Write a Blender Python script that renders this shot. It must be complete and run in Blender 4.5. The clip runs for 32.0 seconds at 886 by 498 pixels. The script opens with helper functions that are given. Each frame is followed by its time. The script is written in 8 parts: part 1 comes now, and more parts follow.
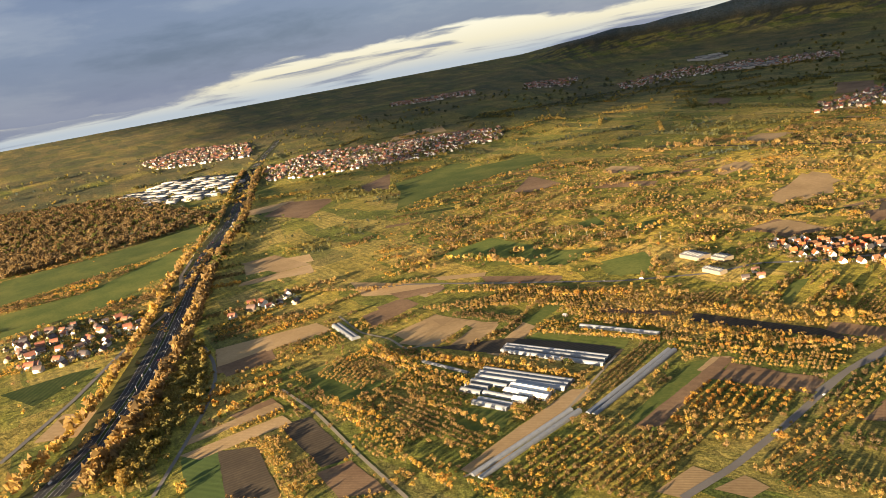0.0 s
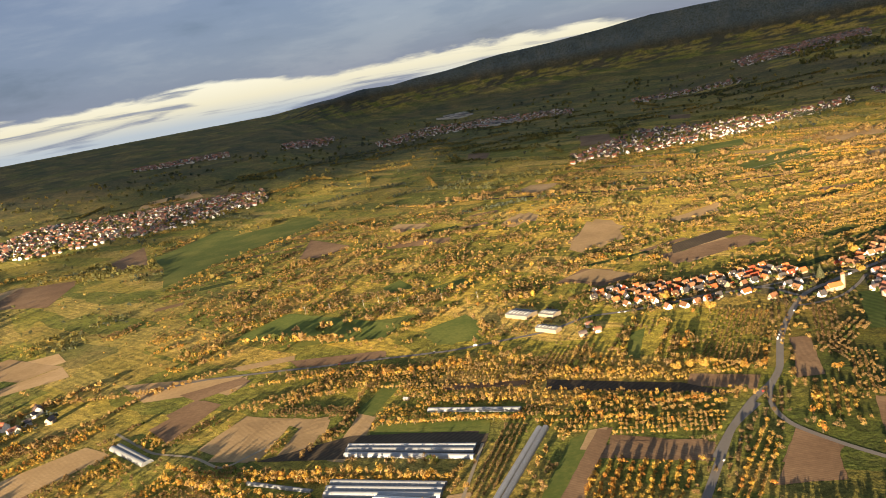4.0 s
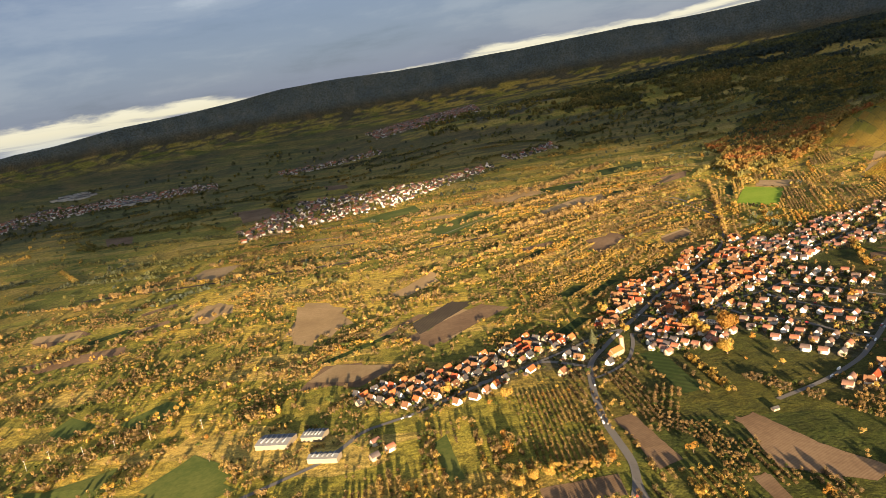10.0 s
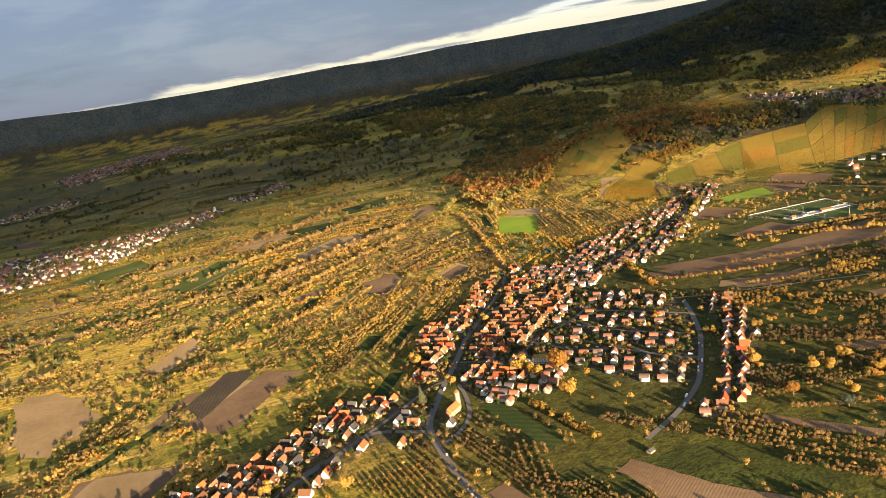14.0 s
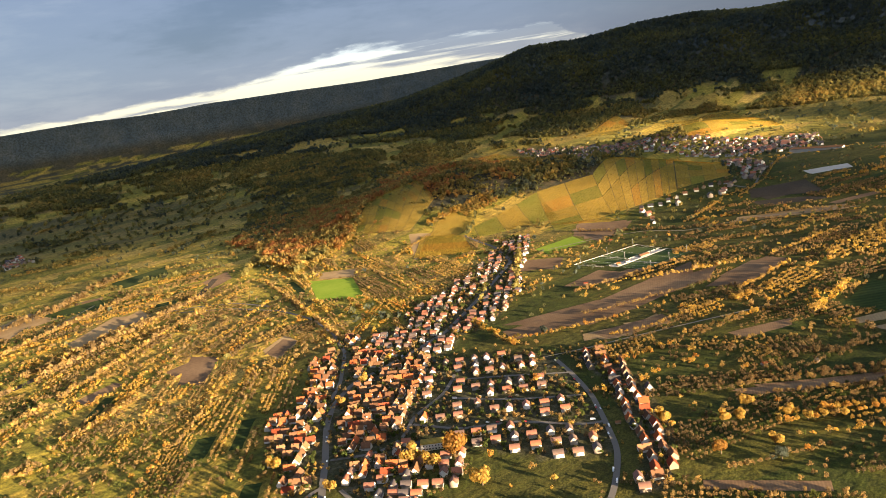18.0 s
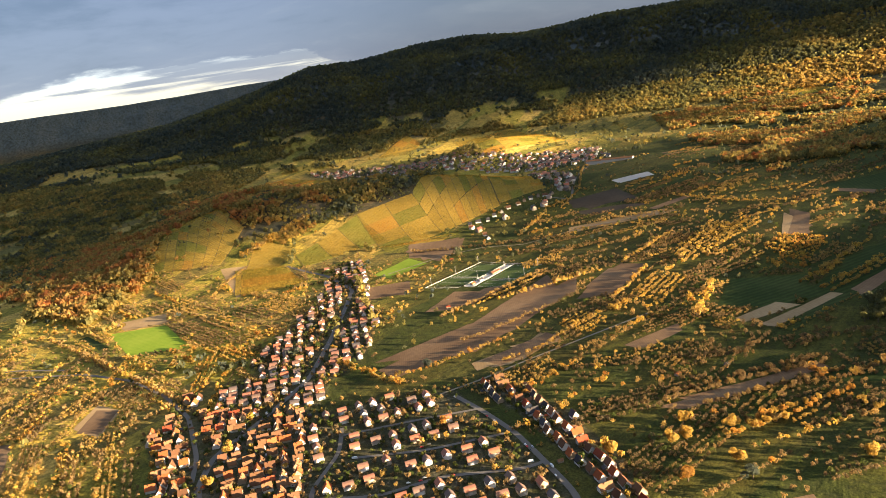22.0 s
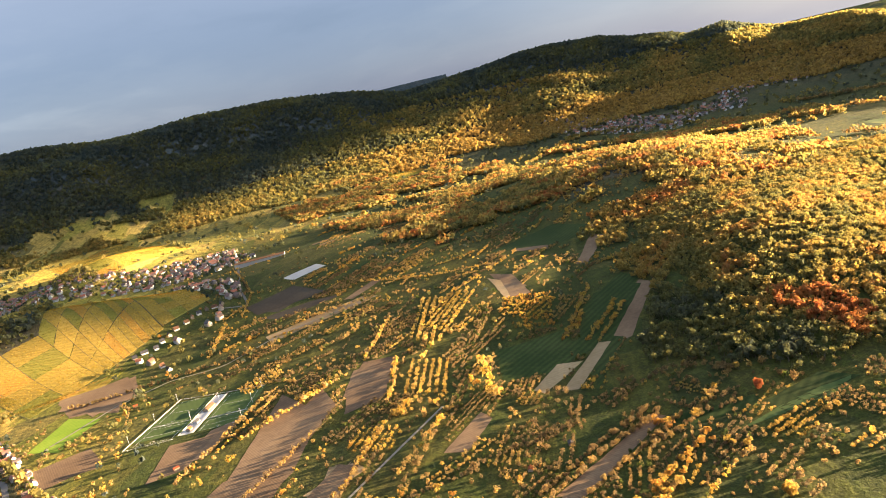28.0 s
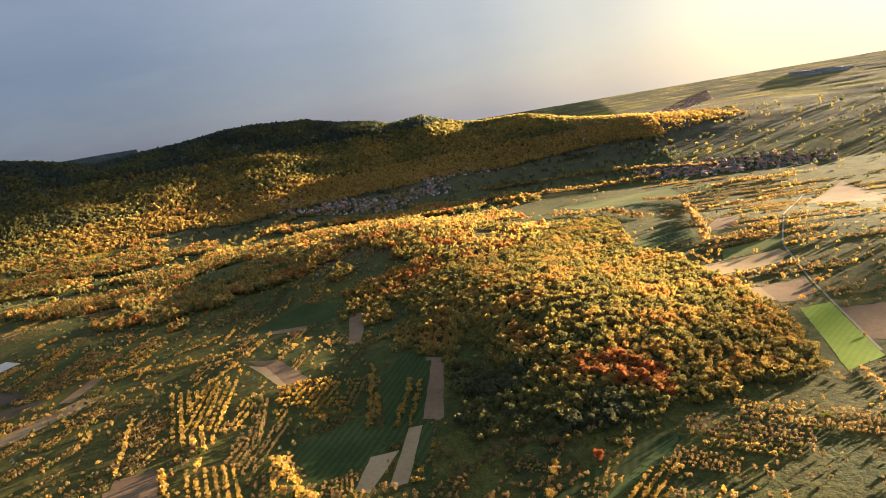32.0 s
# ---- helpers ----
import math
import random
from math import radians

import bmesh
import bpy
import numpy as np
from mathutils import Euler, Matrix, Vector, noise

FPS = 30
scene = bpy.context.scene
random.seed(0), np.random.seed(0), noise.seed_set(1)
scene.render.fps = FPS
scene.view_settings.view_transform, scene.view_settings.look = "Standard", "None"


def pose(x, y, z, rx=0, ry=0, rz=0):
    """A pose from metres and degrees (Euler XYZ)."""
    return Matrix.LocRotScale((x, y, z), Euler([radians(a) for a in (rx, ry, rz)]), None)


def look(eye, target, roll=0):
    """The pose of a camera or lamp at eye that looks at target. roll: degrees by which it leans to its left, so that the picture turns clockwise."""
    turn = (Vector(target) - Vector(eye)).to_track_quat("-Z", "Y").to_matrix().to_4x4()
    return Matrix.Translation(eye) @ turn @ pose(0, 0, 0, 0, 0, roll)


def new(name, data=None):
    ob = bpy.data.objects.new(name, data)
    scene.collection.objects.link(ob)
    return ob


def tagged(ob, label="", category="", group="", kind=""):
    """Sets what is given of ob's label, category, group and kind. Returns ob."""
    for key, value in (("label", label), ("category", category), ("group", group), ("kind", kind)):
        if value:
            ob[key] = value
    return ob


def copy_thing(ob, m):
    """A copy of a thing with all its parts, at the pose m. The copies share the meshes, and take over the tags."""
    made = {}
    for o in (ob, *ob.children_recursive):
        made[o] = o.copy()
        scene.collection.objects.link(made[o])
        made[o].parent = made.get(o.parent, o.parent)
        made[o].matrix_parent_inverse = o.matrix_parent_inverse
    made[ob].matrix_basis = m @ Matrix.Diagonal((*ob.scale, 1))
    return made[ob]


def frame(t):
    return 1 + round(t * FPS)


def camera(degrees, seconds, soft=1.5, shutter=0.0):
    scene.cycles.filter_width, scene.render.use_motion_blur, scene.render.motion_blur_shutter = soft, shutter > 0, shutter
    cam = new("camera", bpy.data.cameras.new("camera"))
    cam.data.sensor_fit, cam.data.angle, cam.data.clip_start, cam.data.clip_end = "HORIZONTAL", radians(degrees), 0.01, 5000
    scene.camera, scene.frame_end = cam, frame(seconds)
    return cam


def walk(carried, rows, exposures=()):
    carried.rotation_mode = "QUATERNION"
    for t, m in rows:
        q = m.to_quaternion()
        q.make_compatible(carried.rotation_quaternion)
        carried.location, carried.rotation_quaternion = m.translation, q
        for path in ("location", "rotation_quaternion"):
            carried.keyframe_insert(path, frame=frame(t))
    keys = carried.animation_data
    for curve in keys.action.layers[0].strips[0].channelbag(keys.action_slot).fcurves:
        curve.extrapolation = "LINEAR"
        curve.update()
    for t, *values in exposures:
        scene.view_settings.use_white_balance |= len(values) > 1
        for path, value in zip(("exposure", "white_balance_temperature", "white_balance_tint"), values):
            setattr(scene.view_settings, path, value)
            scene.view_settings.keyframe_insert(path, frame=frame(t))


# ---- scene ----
cam = camera(61.71, 32.0, soft=0.5)
ROWS = [
    (0.0, pose(238.63, -267.03, 278.82, 75.992, 10.229, 37.684)),
    (0.5, pose(223.55, -261.58, 279.04, 76.258, 10.392, 35.636)),
    (1.0, pose(208.59, -255.46, 278.65, 76.549, 10.058, 33.360)),
    (1.5, pose(193.63, -247.89, 278.45, 76.631, 9.728, 30.752)),
    (2.0, pose(178.99, -240.24, 278.78, 76.428, 9.770, 28.008)),
    (2.5, pose(165.18, -231.21, 279.24, 76.190, 10.292, 25.508)),
    (4.5, pose(107.47, -193.71, 279.51, 77.184, 9.745, 15.126)),
    (5.0, pose(93.39, -181.83, 278.77, 77.161, 8.856, 12.198)),
    (5.5, pose(80.83, -169.63, 278.89, 77.067, 8.537, 9.493)),
    (6.0, pose(68.50, -156.55, 278.97, 76.814, 9.015, 7.176)),
    (6.5, pose(56.56, -143.36, 279.39, 76.785, 9.860, 5.184)),
    (7.0, pose(45.10, -129.46, 279.36, 76.872, 10.575, 3.461)),
    (7.5, pose(33.94, -115.83, 279.86, 76.995, 10.935, 1.829)),
    (8.0, pose(23.02, -101.97, 280.33, 77.156, 10.833, 0.004)),
    (8.5, pose(12.13, -87.21, 280.83, 77.201, 10.604, -2.241)),
    (9.0, pose(2.11, -71.27, 280.56, 77.300, 10.284, -4.901)),
    (9.5, pose(-6.75, -55.53, 280.35, 77.384, 10.057, -7.909)),
    (10.0, pose(-15.51, -39.31, 279.62, 77.489, 9.925, -11.149)),
    (10.5, pose(-23.13, -22.30, 279.47, 77.429, 10.099, -14.282)),
    (11.0, pose(-29.58, -5.78, 279.54, 77.284, 10.481, -17.108)),
    (11.5, pose(-37.40, 10.87, 280.30, 76.975, 11.024, -19.762)),
    (12.0, pose(-44.37, 27.77, 280.68, 76.771, 11.343, -22.401)),
    (12.5, pose(-50.16, 44.67, 281.03, 76.674, 11.373, -25.285)),
    (13.0, pose(-55.04, 62.14, 280.71, 76.691, 10.899, -28.371)),
    (13.5, pose(-59.81, 79.36, 280.59, 76.646, 10.244, -31.429)),
    (14.0, pose(-62.99, 97.26, 280.52, 76.625, 9.637, -34.098)),
    (14.5, pose(-65.89, 115.96, 280.24, 76.753, 9.290, -36.385)),
    (16.5, pose(-71.33, 188.99, 281.64, 77.426, 10.096, -45.611)),
    (17.0, pose(-71.95, 206.28, 281.71, 77.614, 9.843, -48.178)),
    (17.5, pose(-71.37, 223.53, 282.66, 77.806, 9.432, -50.717)),
    (18.0, pose(-69.54, 241.15, 281.98, 78.000, 9.032, -53.234)),
    (18.5, pose(-66.80, 258.50, 281.49, 77.951, 8.998, -55.653)),
    (19.0, pose(-64.15, 276.63, 281.16, 77.672, 9.193, -58.000)),
    (19.5, pose(-59.49, 294.30, 280.52, 77.357, 9.552, -60.085)),
    (20.0, pose(-55.80, 312.31, 279.64, 77.151, 9.704, -62.078)),
    (20.5, pose(-51.72, 330.69, 279.08, 77.049, 9.612, -64.163)),
    (21.0, pose(-47.82, 347.41, 279.71, 76.980, 9.404, -66.456)),
    (21.5, pose(-42.24, 365.26, 279.31, 76.934, 9.215, -68.970)),
    (22.0, pose(-35.50, 381.59, 279.13, 77.000, 9.342, -71.542)),
    (22.5, pose(-27.99, 399.02, 279.37, 77.251, 9.555, -74.133)),
    (23.0, pose(-20.17, 415.03, 279.19, 77.790, 9.741, -76.569)),
    (23.5, pose(-12.04, 431.11, 279.96, 78.313, 9.878, -79.044)),
    (24.0, pose(-1.53, 445.96, 279.98, 78.670, 10.260, -81.630)),
    (24.5, pose(8.98, 461.12, 280.31, 78.649, 10.841, -84.441)),
    (25.0, pose(20.50, 476.00, 279.87, 78.429, 11.499, -87.373)),
    (25.5, pose(30.78, 490.02, 280.20, 78.211, 12.011, -90.268)),
    (27.5, pose(79.96, 540.55, 279.73, 78.535, 13.097, -101.597)),
    (28.0, pose(92.93, 550.61, 279.61, 78.387, 12.970, -104.607)),
    (28.5, pose(106.05, 562.09, 279.28, 78.233, 12.666, -107.668)),
    (29.0, pose(119.68, 572.35, 279.28, 78.301, 12.366, -110.693)),
    (29.5, pose(133.80, 581.93, 279.36, 78.580, 11.909, -113.660)),
    (30.0, pose(148.08, 590.68, 279.80, 78.869, 11.547, -116.599)),
    (30.5, pose(162.19, 599.62, 279.55, 79.241, 10.923, -119.604)),
    (31.0, pose(176.59, 607.10, 279.03, 79.542, 10.340, -122.632)),
    (31.5, pose(191.08, 613.24, 278.65, 79.806, 9.937, -125.671)),
    (32.0, pose(207.89, 618.20, 277.15, 80.175, 9.580, -128.729)),
]
EXPOSURES = [(0, 2.7), (5, 2.66), (9, 2.62), (13, 2.7), (17, 2.9), (20, 3.0), (23, 3.2), (25, 3.45), (28, 3.7), (30, 3.6), (32, 3.12)]
walk(cam, ROWS, EXPOSURES)

# ---- light: a low sun under a broken deck of cloud ----
SUN_AZ, SUN_EL = 174.0, 7.2  # degrees; the azimuth turns to the left from +y
sun_way = Vector((-math.sin(radians(SUN_AZ)) * math.cos(radians(SUN_EL)), math.cos(radians(SUN_AZ)) * math.cos(radians(SUN_EL)), math.sin(radians(SUN_EL))))
sun = new("sun", bpy.data.lights.new("sun", "SUN"))
sun.data.energy, sun.data.angle, sun.data.color = 5.5, radians(0.6), (1.0, 0.75, 0.46)
sun.matrix_world = look(sun_way * 4000, (0, 0, 0))


def node(tree, kind, **inputs):
    """A node with the inputs given: a value, or a socket to link from."""
    made = tree.nodes.new(kind)
    for key, value in inputs.items():
        put(tree, made, key, value)
    return made


def put(tree, made, key, value):
    socket = made.inputs[int(key[1:])] if key[0] == "i" and key[1:].isdigit() else made.inputs[key.replace("_", " ")]
    if isinstance(value, bpy.types.NodeSocket):
        tree.links.new(value, socket)
    elif isinstance(value, tuple) and len(value) == 3 and socket.type == "RGBA":
        socket.default_value = (*value, 1)
    else:
        socket.default_value = value


def maths(tree, op, a, b=0.0):
    made = node(tree, "ShaderNodeMath", i0=a, i1=b)
    made.operation = op
    return made.outputs[0]


def ramp(tree, fac, stops, smooth=False):
    made = node(tree, "ShaderNodeValToRGB", i0=fac)
    made.color_ramp.interpolation = "EASE" if smooth else "LINEAR"
    while len(made.color_ramp.elements) < len(stops):
        made.color_ramp.elements.new(0.5)
    for element, (at, colour) in zip(made.color_ramp.elements, stops):
        element.position, element.color = at, (*colour, 1)
    return made.outputs[0]


def mix(tree, fac, a, b, blend="MIX"):
    made = tree.nodes.new("ShaderNodeMix")
    made.data_type, made.blend_type = "RGBA", blend
    for socket, value in ((made.inputs[0], fac), (made.inputs[6], a), (made.inputs[7], b)):
        if isinstance(value, bpy.types.NodeSocket):
            tree.links.new(value, socket)
        else:
            socket.default_value = (*value, 1) if isinstance(value, tuple) else value
    return made.outputs[2]


world = bpy.data.worlds.new("sky")
scene.world = world
world.use_nodes = True
wt = world.node_tree
wt.nodes.clear()
sky = wt.nodes.new("ShaderNodeTexSky")
sky.sky_type, sky.sun_disc = "NISHITA", False
sky.sun_elevation, sky.sun_rotation = radians(SUN_EL), radians(-SUN_AZ)
sky.altitude, sky.air_density, sky.dust_density = 400, 1.0, 2.0
way = wt.nodes.new("ShaderNodeTexCoord").outputs["Generated"]
split = node(wt, "ShaderNodeSeparateXYZ", i0=way)
up = split.outputs[2]
# the clouds flatten towards the horizon
flat = node(wt, "ShaderNodeCombineXYZ", i0=split.outputs[0], i1=split.outputs[1], i2=maths(wt, "MULTIPLY", up, 4.5))
big = node(wt, "ShaderNodeTexNoise", Vector=flat.outputs[0], Scale=2.3, Detail=7.0, Roughness=0.55, Distortion=0.3)
fine = node(wt, "ShaderNodeTexNoise", Vector=flat.outputs[0], Scale=7.0, Detail=6.0, Roughness=0.6, Distortion=0.2)
body = maths(wt, "ADD", maths(wt, "MULTIPLY", big.outputs[0], 0.7), maths(wt, "MULTIPLY", fine.outputs[0], 0.3))
# a clear strip of light over the horizon; how high it reaches, in tens of degrees, by the azimuth to the left from +y
turned = maths(wt, "ARCTAN2", maths(wt, "MULTIPLY", split.outputs[0], -1.0), split.outputs[1])
round_about = maths(wt, "ADD", maths(wt, "DIVIDE", turned, 2 * math.pi), 0.5)
STRIP = ((-180, -0.5), (-78, -0.5), (-70, -0.2), (-66, 0.16), (-62, 0.30), (-52, 0.35), (-42, 0.32), (-36, 0.22), (-20, 0.20), (-12, 0.10), (0, 0.05), (8, 0.13), (13, 0.11), (21, 0.16), (33, 0.20), (48, 0.17), (60, 0.08), (80, 0.1), (180, 0.0))
top = ramp(wt, round_about, tuple((0.5 + az / 360, (0.5 + el,) * 3) for az, el in STRIP))
edge = maths(wt, "SUBTRACT", maths(wt, "ADD", maths(wt, "MULTIPLY", up, 5.73), 0.5), top)
edge = maths(wt, "ADD", edge, maths(wt, "MULTIPLY", maths(wt, "SUBTRACT", body, 0.5), 0.7))
cover = ramp(wt, edge, ((0.0, (0, 0, 0)), (0.05, (1, 1, 1))), True)
# shreds of cloud drifting in the strip
thin = node(wt, "ShaderNodeCombineXYZ", i0=split.outputs[0], i1=split.outputs[1], i2=maths(wt, "MULTIPLY", up, 14.0))
shreds = node(wt, "ShaderNodeTexNoise", Vector=thin.outputs[0], Scale=4.0, Detail=6.0, Roughness=0.55, Distortion=0.4)
cover = maths(wt, "MAXIMUM", cover, ramp(wt, shreds.outputs[0], ((0.48, (0, 0, 0)), (0.62, (0.9, 0.9, 0.9))), True))
# over the hills towards the south-east the deck hangs down to the horizon, dark with rain
east = node(wt, "ShaderNodeVectorMath", i0=way, i1=(0.906, -0.42, 0.0))
east.operation = "DOT_PRODUCT"
low_deck = ramp(wt, east.outputs["Value"], ((0.50, (0, 0, 0)), (0.80, (1, 1, 1))), True)
deck = ramp(wt, body, ((0.33, (0.062, 0.092, 0.175)), (0.47, (0.112, 0.145, 0.242)), (0.58, (0.165, 0.195, 0.28)), (0.70, (0.29, 0.315, 0.38))), True)
strip = ramp(wt, up, ((0.0, (0.36, 0.41, 0.46)), (0.022, (0.60, 0.56, 0.43)), (0.042, (0.66, 0.62, 0.50)), (0.065, (0.56, 0.60, 0.62)), (0.12, (0.36, 0.46, 0.60))))
rain = ramp(wt, up, ((0.0, (0.028, 0.047, 0.10)), (0.10, (0.048, 0.068, 0.125)), (0.22, (0.10, 0.118, 0.17))), True)
deck = mix(wt, maths(wt, "MULTIPLY", low_deck, 0.82), deck, rain)
seen = mix(wt, cover, strip, deck)
# overhead the deck breaks up and the blue of the sky comes through
seen = mix(wt, ramp(wt, up, ((0.35, (0, 0, 0)), (0.85, (1, 1, 1))), True), seen, (0.22, 0.29, 0.42))
# towards the sun the haze is bright and warm
toward = node(wt, "ShaderNodeVectorMath", i0=way, i1=tuple(sun_way))
toward.operation = "DOT_PRODUCT"
glow = ramp(wt, toward.outputs["Value"], ((0.15, (0, 0, 0)), (0.42, (0.055, 0.052, 0.046)), (0.58, (0.12, 0.11, 0.085)), (0.70, (0.23, 0.20, 0.13)), (0.84, (0.46, 0.38, 0.22)), (1.0, (0.6, 0.46, 0.24))), True)
bright = mix(wt, 1.0, seen, glow, "ADD")
both = mix(wt, 0.82, mix(wt, 1.0, sky.outputs[0], (0.12, 0.12, 0.12), "MULTIPLY"), bright)
back = node(wt, "ShaderNodeBackground", Color=both, Strength=0.255)
wt.links.new(back.outputs[0], wt.nodes.new("ShaderNodeOutputWorld").inputs[0])


def cloud_deck():
    """A deck of cloud added out of view for its shade: a thick lumpy sheet whose ragged rim lets the low sun in beneath
    it.
    """
    made = bpy.data.materials.new("cloud")
    made.use_nodes = True
    tree = made.node_tree
    tree.nodes.remove(tree.nodes["Principled BSDF"])
    grey = ramp(tree, node(tree, "ShaderNodeTexNoise", Scale=0.0009, Detail=4.0, Vector=tree.nodes.new("ShaderNodeNewGeometry").outputs["Position"]).outputs[0], ((0.3, (0.56, 0.68, 0.88)), (0.7, (0.66, 0.76, 0.92))))
    tree.links.new(node(tree, "ShaderNodeBsdfTranslucent", Color=grey).outputs[0], tree.nodes["Material Output"].inputs[0])
    deck_z, step = 1750.0, 130.0
    reach = deck_z / math.tan(radians(SUN_EL))
    slide = Vector((sun_way.x, sun_way.y)).normalized() * reach
    # the rim of the shade on the plain, from west to east
    rim_x = (-9000, -3000, -1500, -1000, -400, 0, 300, 600, 850, 1000, 1200, 1400, 1600, 2050, 2400, 2600, 2800, 3000, 3300, 3700, 4200, 9000)
    rim_y = (4600, 3400, 2300, 1960, 1930, 1900, 1900, 1900, 1850, 1770, 1770, 1800, 1900, 2150, 2200, 2150, 1950, 1900, 1600, 1400, 1500, 2000)
    xs, ys = np.arange(-7000, 9000, step), np.arange(-4200, 9500, step)
    x, y = np.meshgrid(xs, ys, indexing="ij")
    ragged = 60 * np.sin(x / 310 + 1.2 * np.sin(y / 420)) + 45 * np.sin(x / 140 + y / 210)
    solid = y > np.interp(x, rim_x, rim_y) + ragged
    # torn shreds before the rim, and ellipses placed to shade chosen fields
    solid |= (np.sin(x / 260 + 0.6) * np.cos(y / 190 - 0.4) + 0.55 * np.sin((x + 2 * y) / 330 + 1.0) > 1.12) & (x > 300)
    solid |= ((x - 1500) / 330) ** 2 + ((y - 600) / 190) ** 2 < 1
    solid |= ((x - 2620) / 200) ** 2 + ((y - 800) / 430) ** 2 < 1
    solid |= ((x + 1080) / 520) ** 2 + ((y - 1330) / 190) ** 2 < 1
    i, j = np.nonzero(solid[:-1, :-1])
    n = len(ys)
    lump = 45 * np.sin(x / 330) * np.cos(y / 270) + 30 * np.sin((x + y) / 170)
    low = np.stack([x + slide.x, y + slide.y, deck_z + lump], -1).reshape(-1, 3)
    high = low + (0, 0, 160) + np.stack([0 * lump, 0 * lump, lump * 1.5], -1).reshape(-1, 3)
    quads = np.stack([i * n + j, (i + 1) * n + j, (i + 1) * n + j + 1, i * n + j + 1], -1)
    me = bpy.data.meshes.new("cloud_deck")
    me.from_pydata(np.concatenate([low, high]).tolist(), [], np.concatenate([quads[:, ::-1], quads + len(low)]).tolist())
    me.polygons.foreach_set("use_smooth", np.ones(len(me.polygons), bool))
    me.materials.append(made)
    tagged(new("backdrop", me), "unseen broken deck of grey evening cloud, added for its shade", "cloud", kind="structure")


cloud_deck()

# ---- materials ----
def material(name, rough=0.9, metal=0.0, spec=0.3):
    made = bpy.data.materials.new(name)
    made.use_nodes = True
    tree = made.node_tree
    shade = tree.nodes["Principled BSDF"]
    shade.inputs["Roughness"].default_value, shade.inputs["Metallic"].default_value = rough, metal
    shade.inputs["Specular IOR Level"].default_value = spec
    return made, tree, shade


def bump(tree, shade, high, strength=0.4, distance=0.5):
    made = node(tree, "ShaderNodeBump", Height=high, Strength=strength, Distance=distance)
    tree.links.new(made.outputs[0], shade.inputs["Normal"])


def place_of(tree):
    return tree.nodes.new("ShaderNodeNewGeometry").outputs["Position"]


def noise_of(tree, vector, scale, detail=4.0, rough=0.55):
    return node(tree, "ShaderNodeTexNoise", Vector=vector, Scale=scale, Detail=detail, Roughness=rough).outputs[0]


def plain_material(name, colour, grain=0.25, scale=0.6, rough=0.85, metal=0.0, spec=0.08, each=0.0):
    """A surface of one kind: mottled at two scales, a little different from object to object."""
    made, tree, shade = material(name, rough, metal, spec)
    at = place_of(tree)
    coarse, close = noise_of(tree, at, scale * 0.12), noise_of(tree, at, scale * 1.6)
    dark, light = tuple(c * (1 - grain) for c in colour), tuple(min(c * (1 + grain), 0.95) for c in colour)
    tint = mix(tree, maths(tree, "ADD", maths(tree, "MULTIPLY", coarse, 0.6), maths(tree, "MULTIPLY", close, 0.4)), dark, light)
    if each:
        lot = tree.nodes.new("ShaderNodeObjectInfo").outputs["Random"]
        tint = mix(tree, 1.0, tint, ramp(tree, lot, ((0, (1 - each,) * 3), (1, (1, 1, 1)))), "MULTIPLY")
    tree.links.new(tint, shade.inputs["Base Color"])
    bump(tree, shade, close, 0.25, 0.15)
    return made


def field_material(name, colours, stripe=0.0, heading=0.0, scale=1.0, grain=0.35):
    """Open ground: large stains, fine grain, and drill or plough lines of the given spacing and heading."""
    made, tree, shade = material(name, 0.95, 0, 0.1)
    at = place_of(tree)
    large, small = noise_of(tree, at, 0.012 * scale, 5.0), noise_of(tree, at, 0.22 * scale, 5.0, 0.7)
    fac = maths(tree, "ADD", maths(tree, "MULTIPLY", large, 0.62), maths(tree, "MULTIPLY", small, 0.38))
    tint = ramp(tree, fac, tuple(zip((0.32, 0.48, 0.62), colours)))
    high = small
    if stripe:
        turn = node(tree, "ShaderNodeVectorRotate", Vector=at, Angle=radians(-heading))
        turn.rotation_type = "Z_AXIS"
        lines = node(tree, "ShaderNodeTexWave", Vector=turn.outputs[0], Scale=6.283 / 20 / stripe, Distortion=1.2, Detail=2.0)
        lines.bands_direction = "Y"
        tint = mix(tree, maths(tree, "MULTIPLY", lines.outputs[1], grain), tint, tuple(c * 0.45 for c in colours[0]))
        high = lines.outputs[1]
    lot = tree.nodes.new("ShaderNodeObjectInfo").outputs["Random"]
    tint = mix(tree, 1.0, tint, ramp(tree, lot, ((0, (0.78, 0.78, 0.8)), (1, (1, 1, 1)))), "MULTIPLY")
    tree.links.new(tint, shade.inputs["Base Color"])
    bump(tree, shade, high, 0.5, 0.06)
    return made


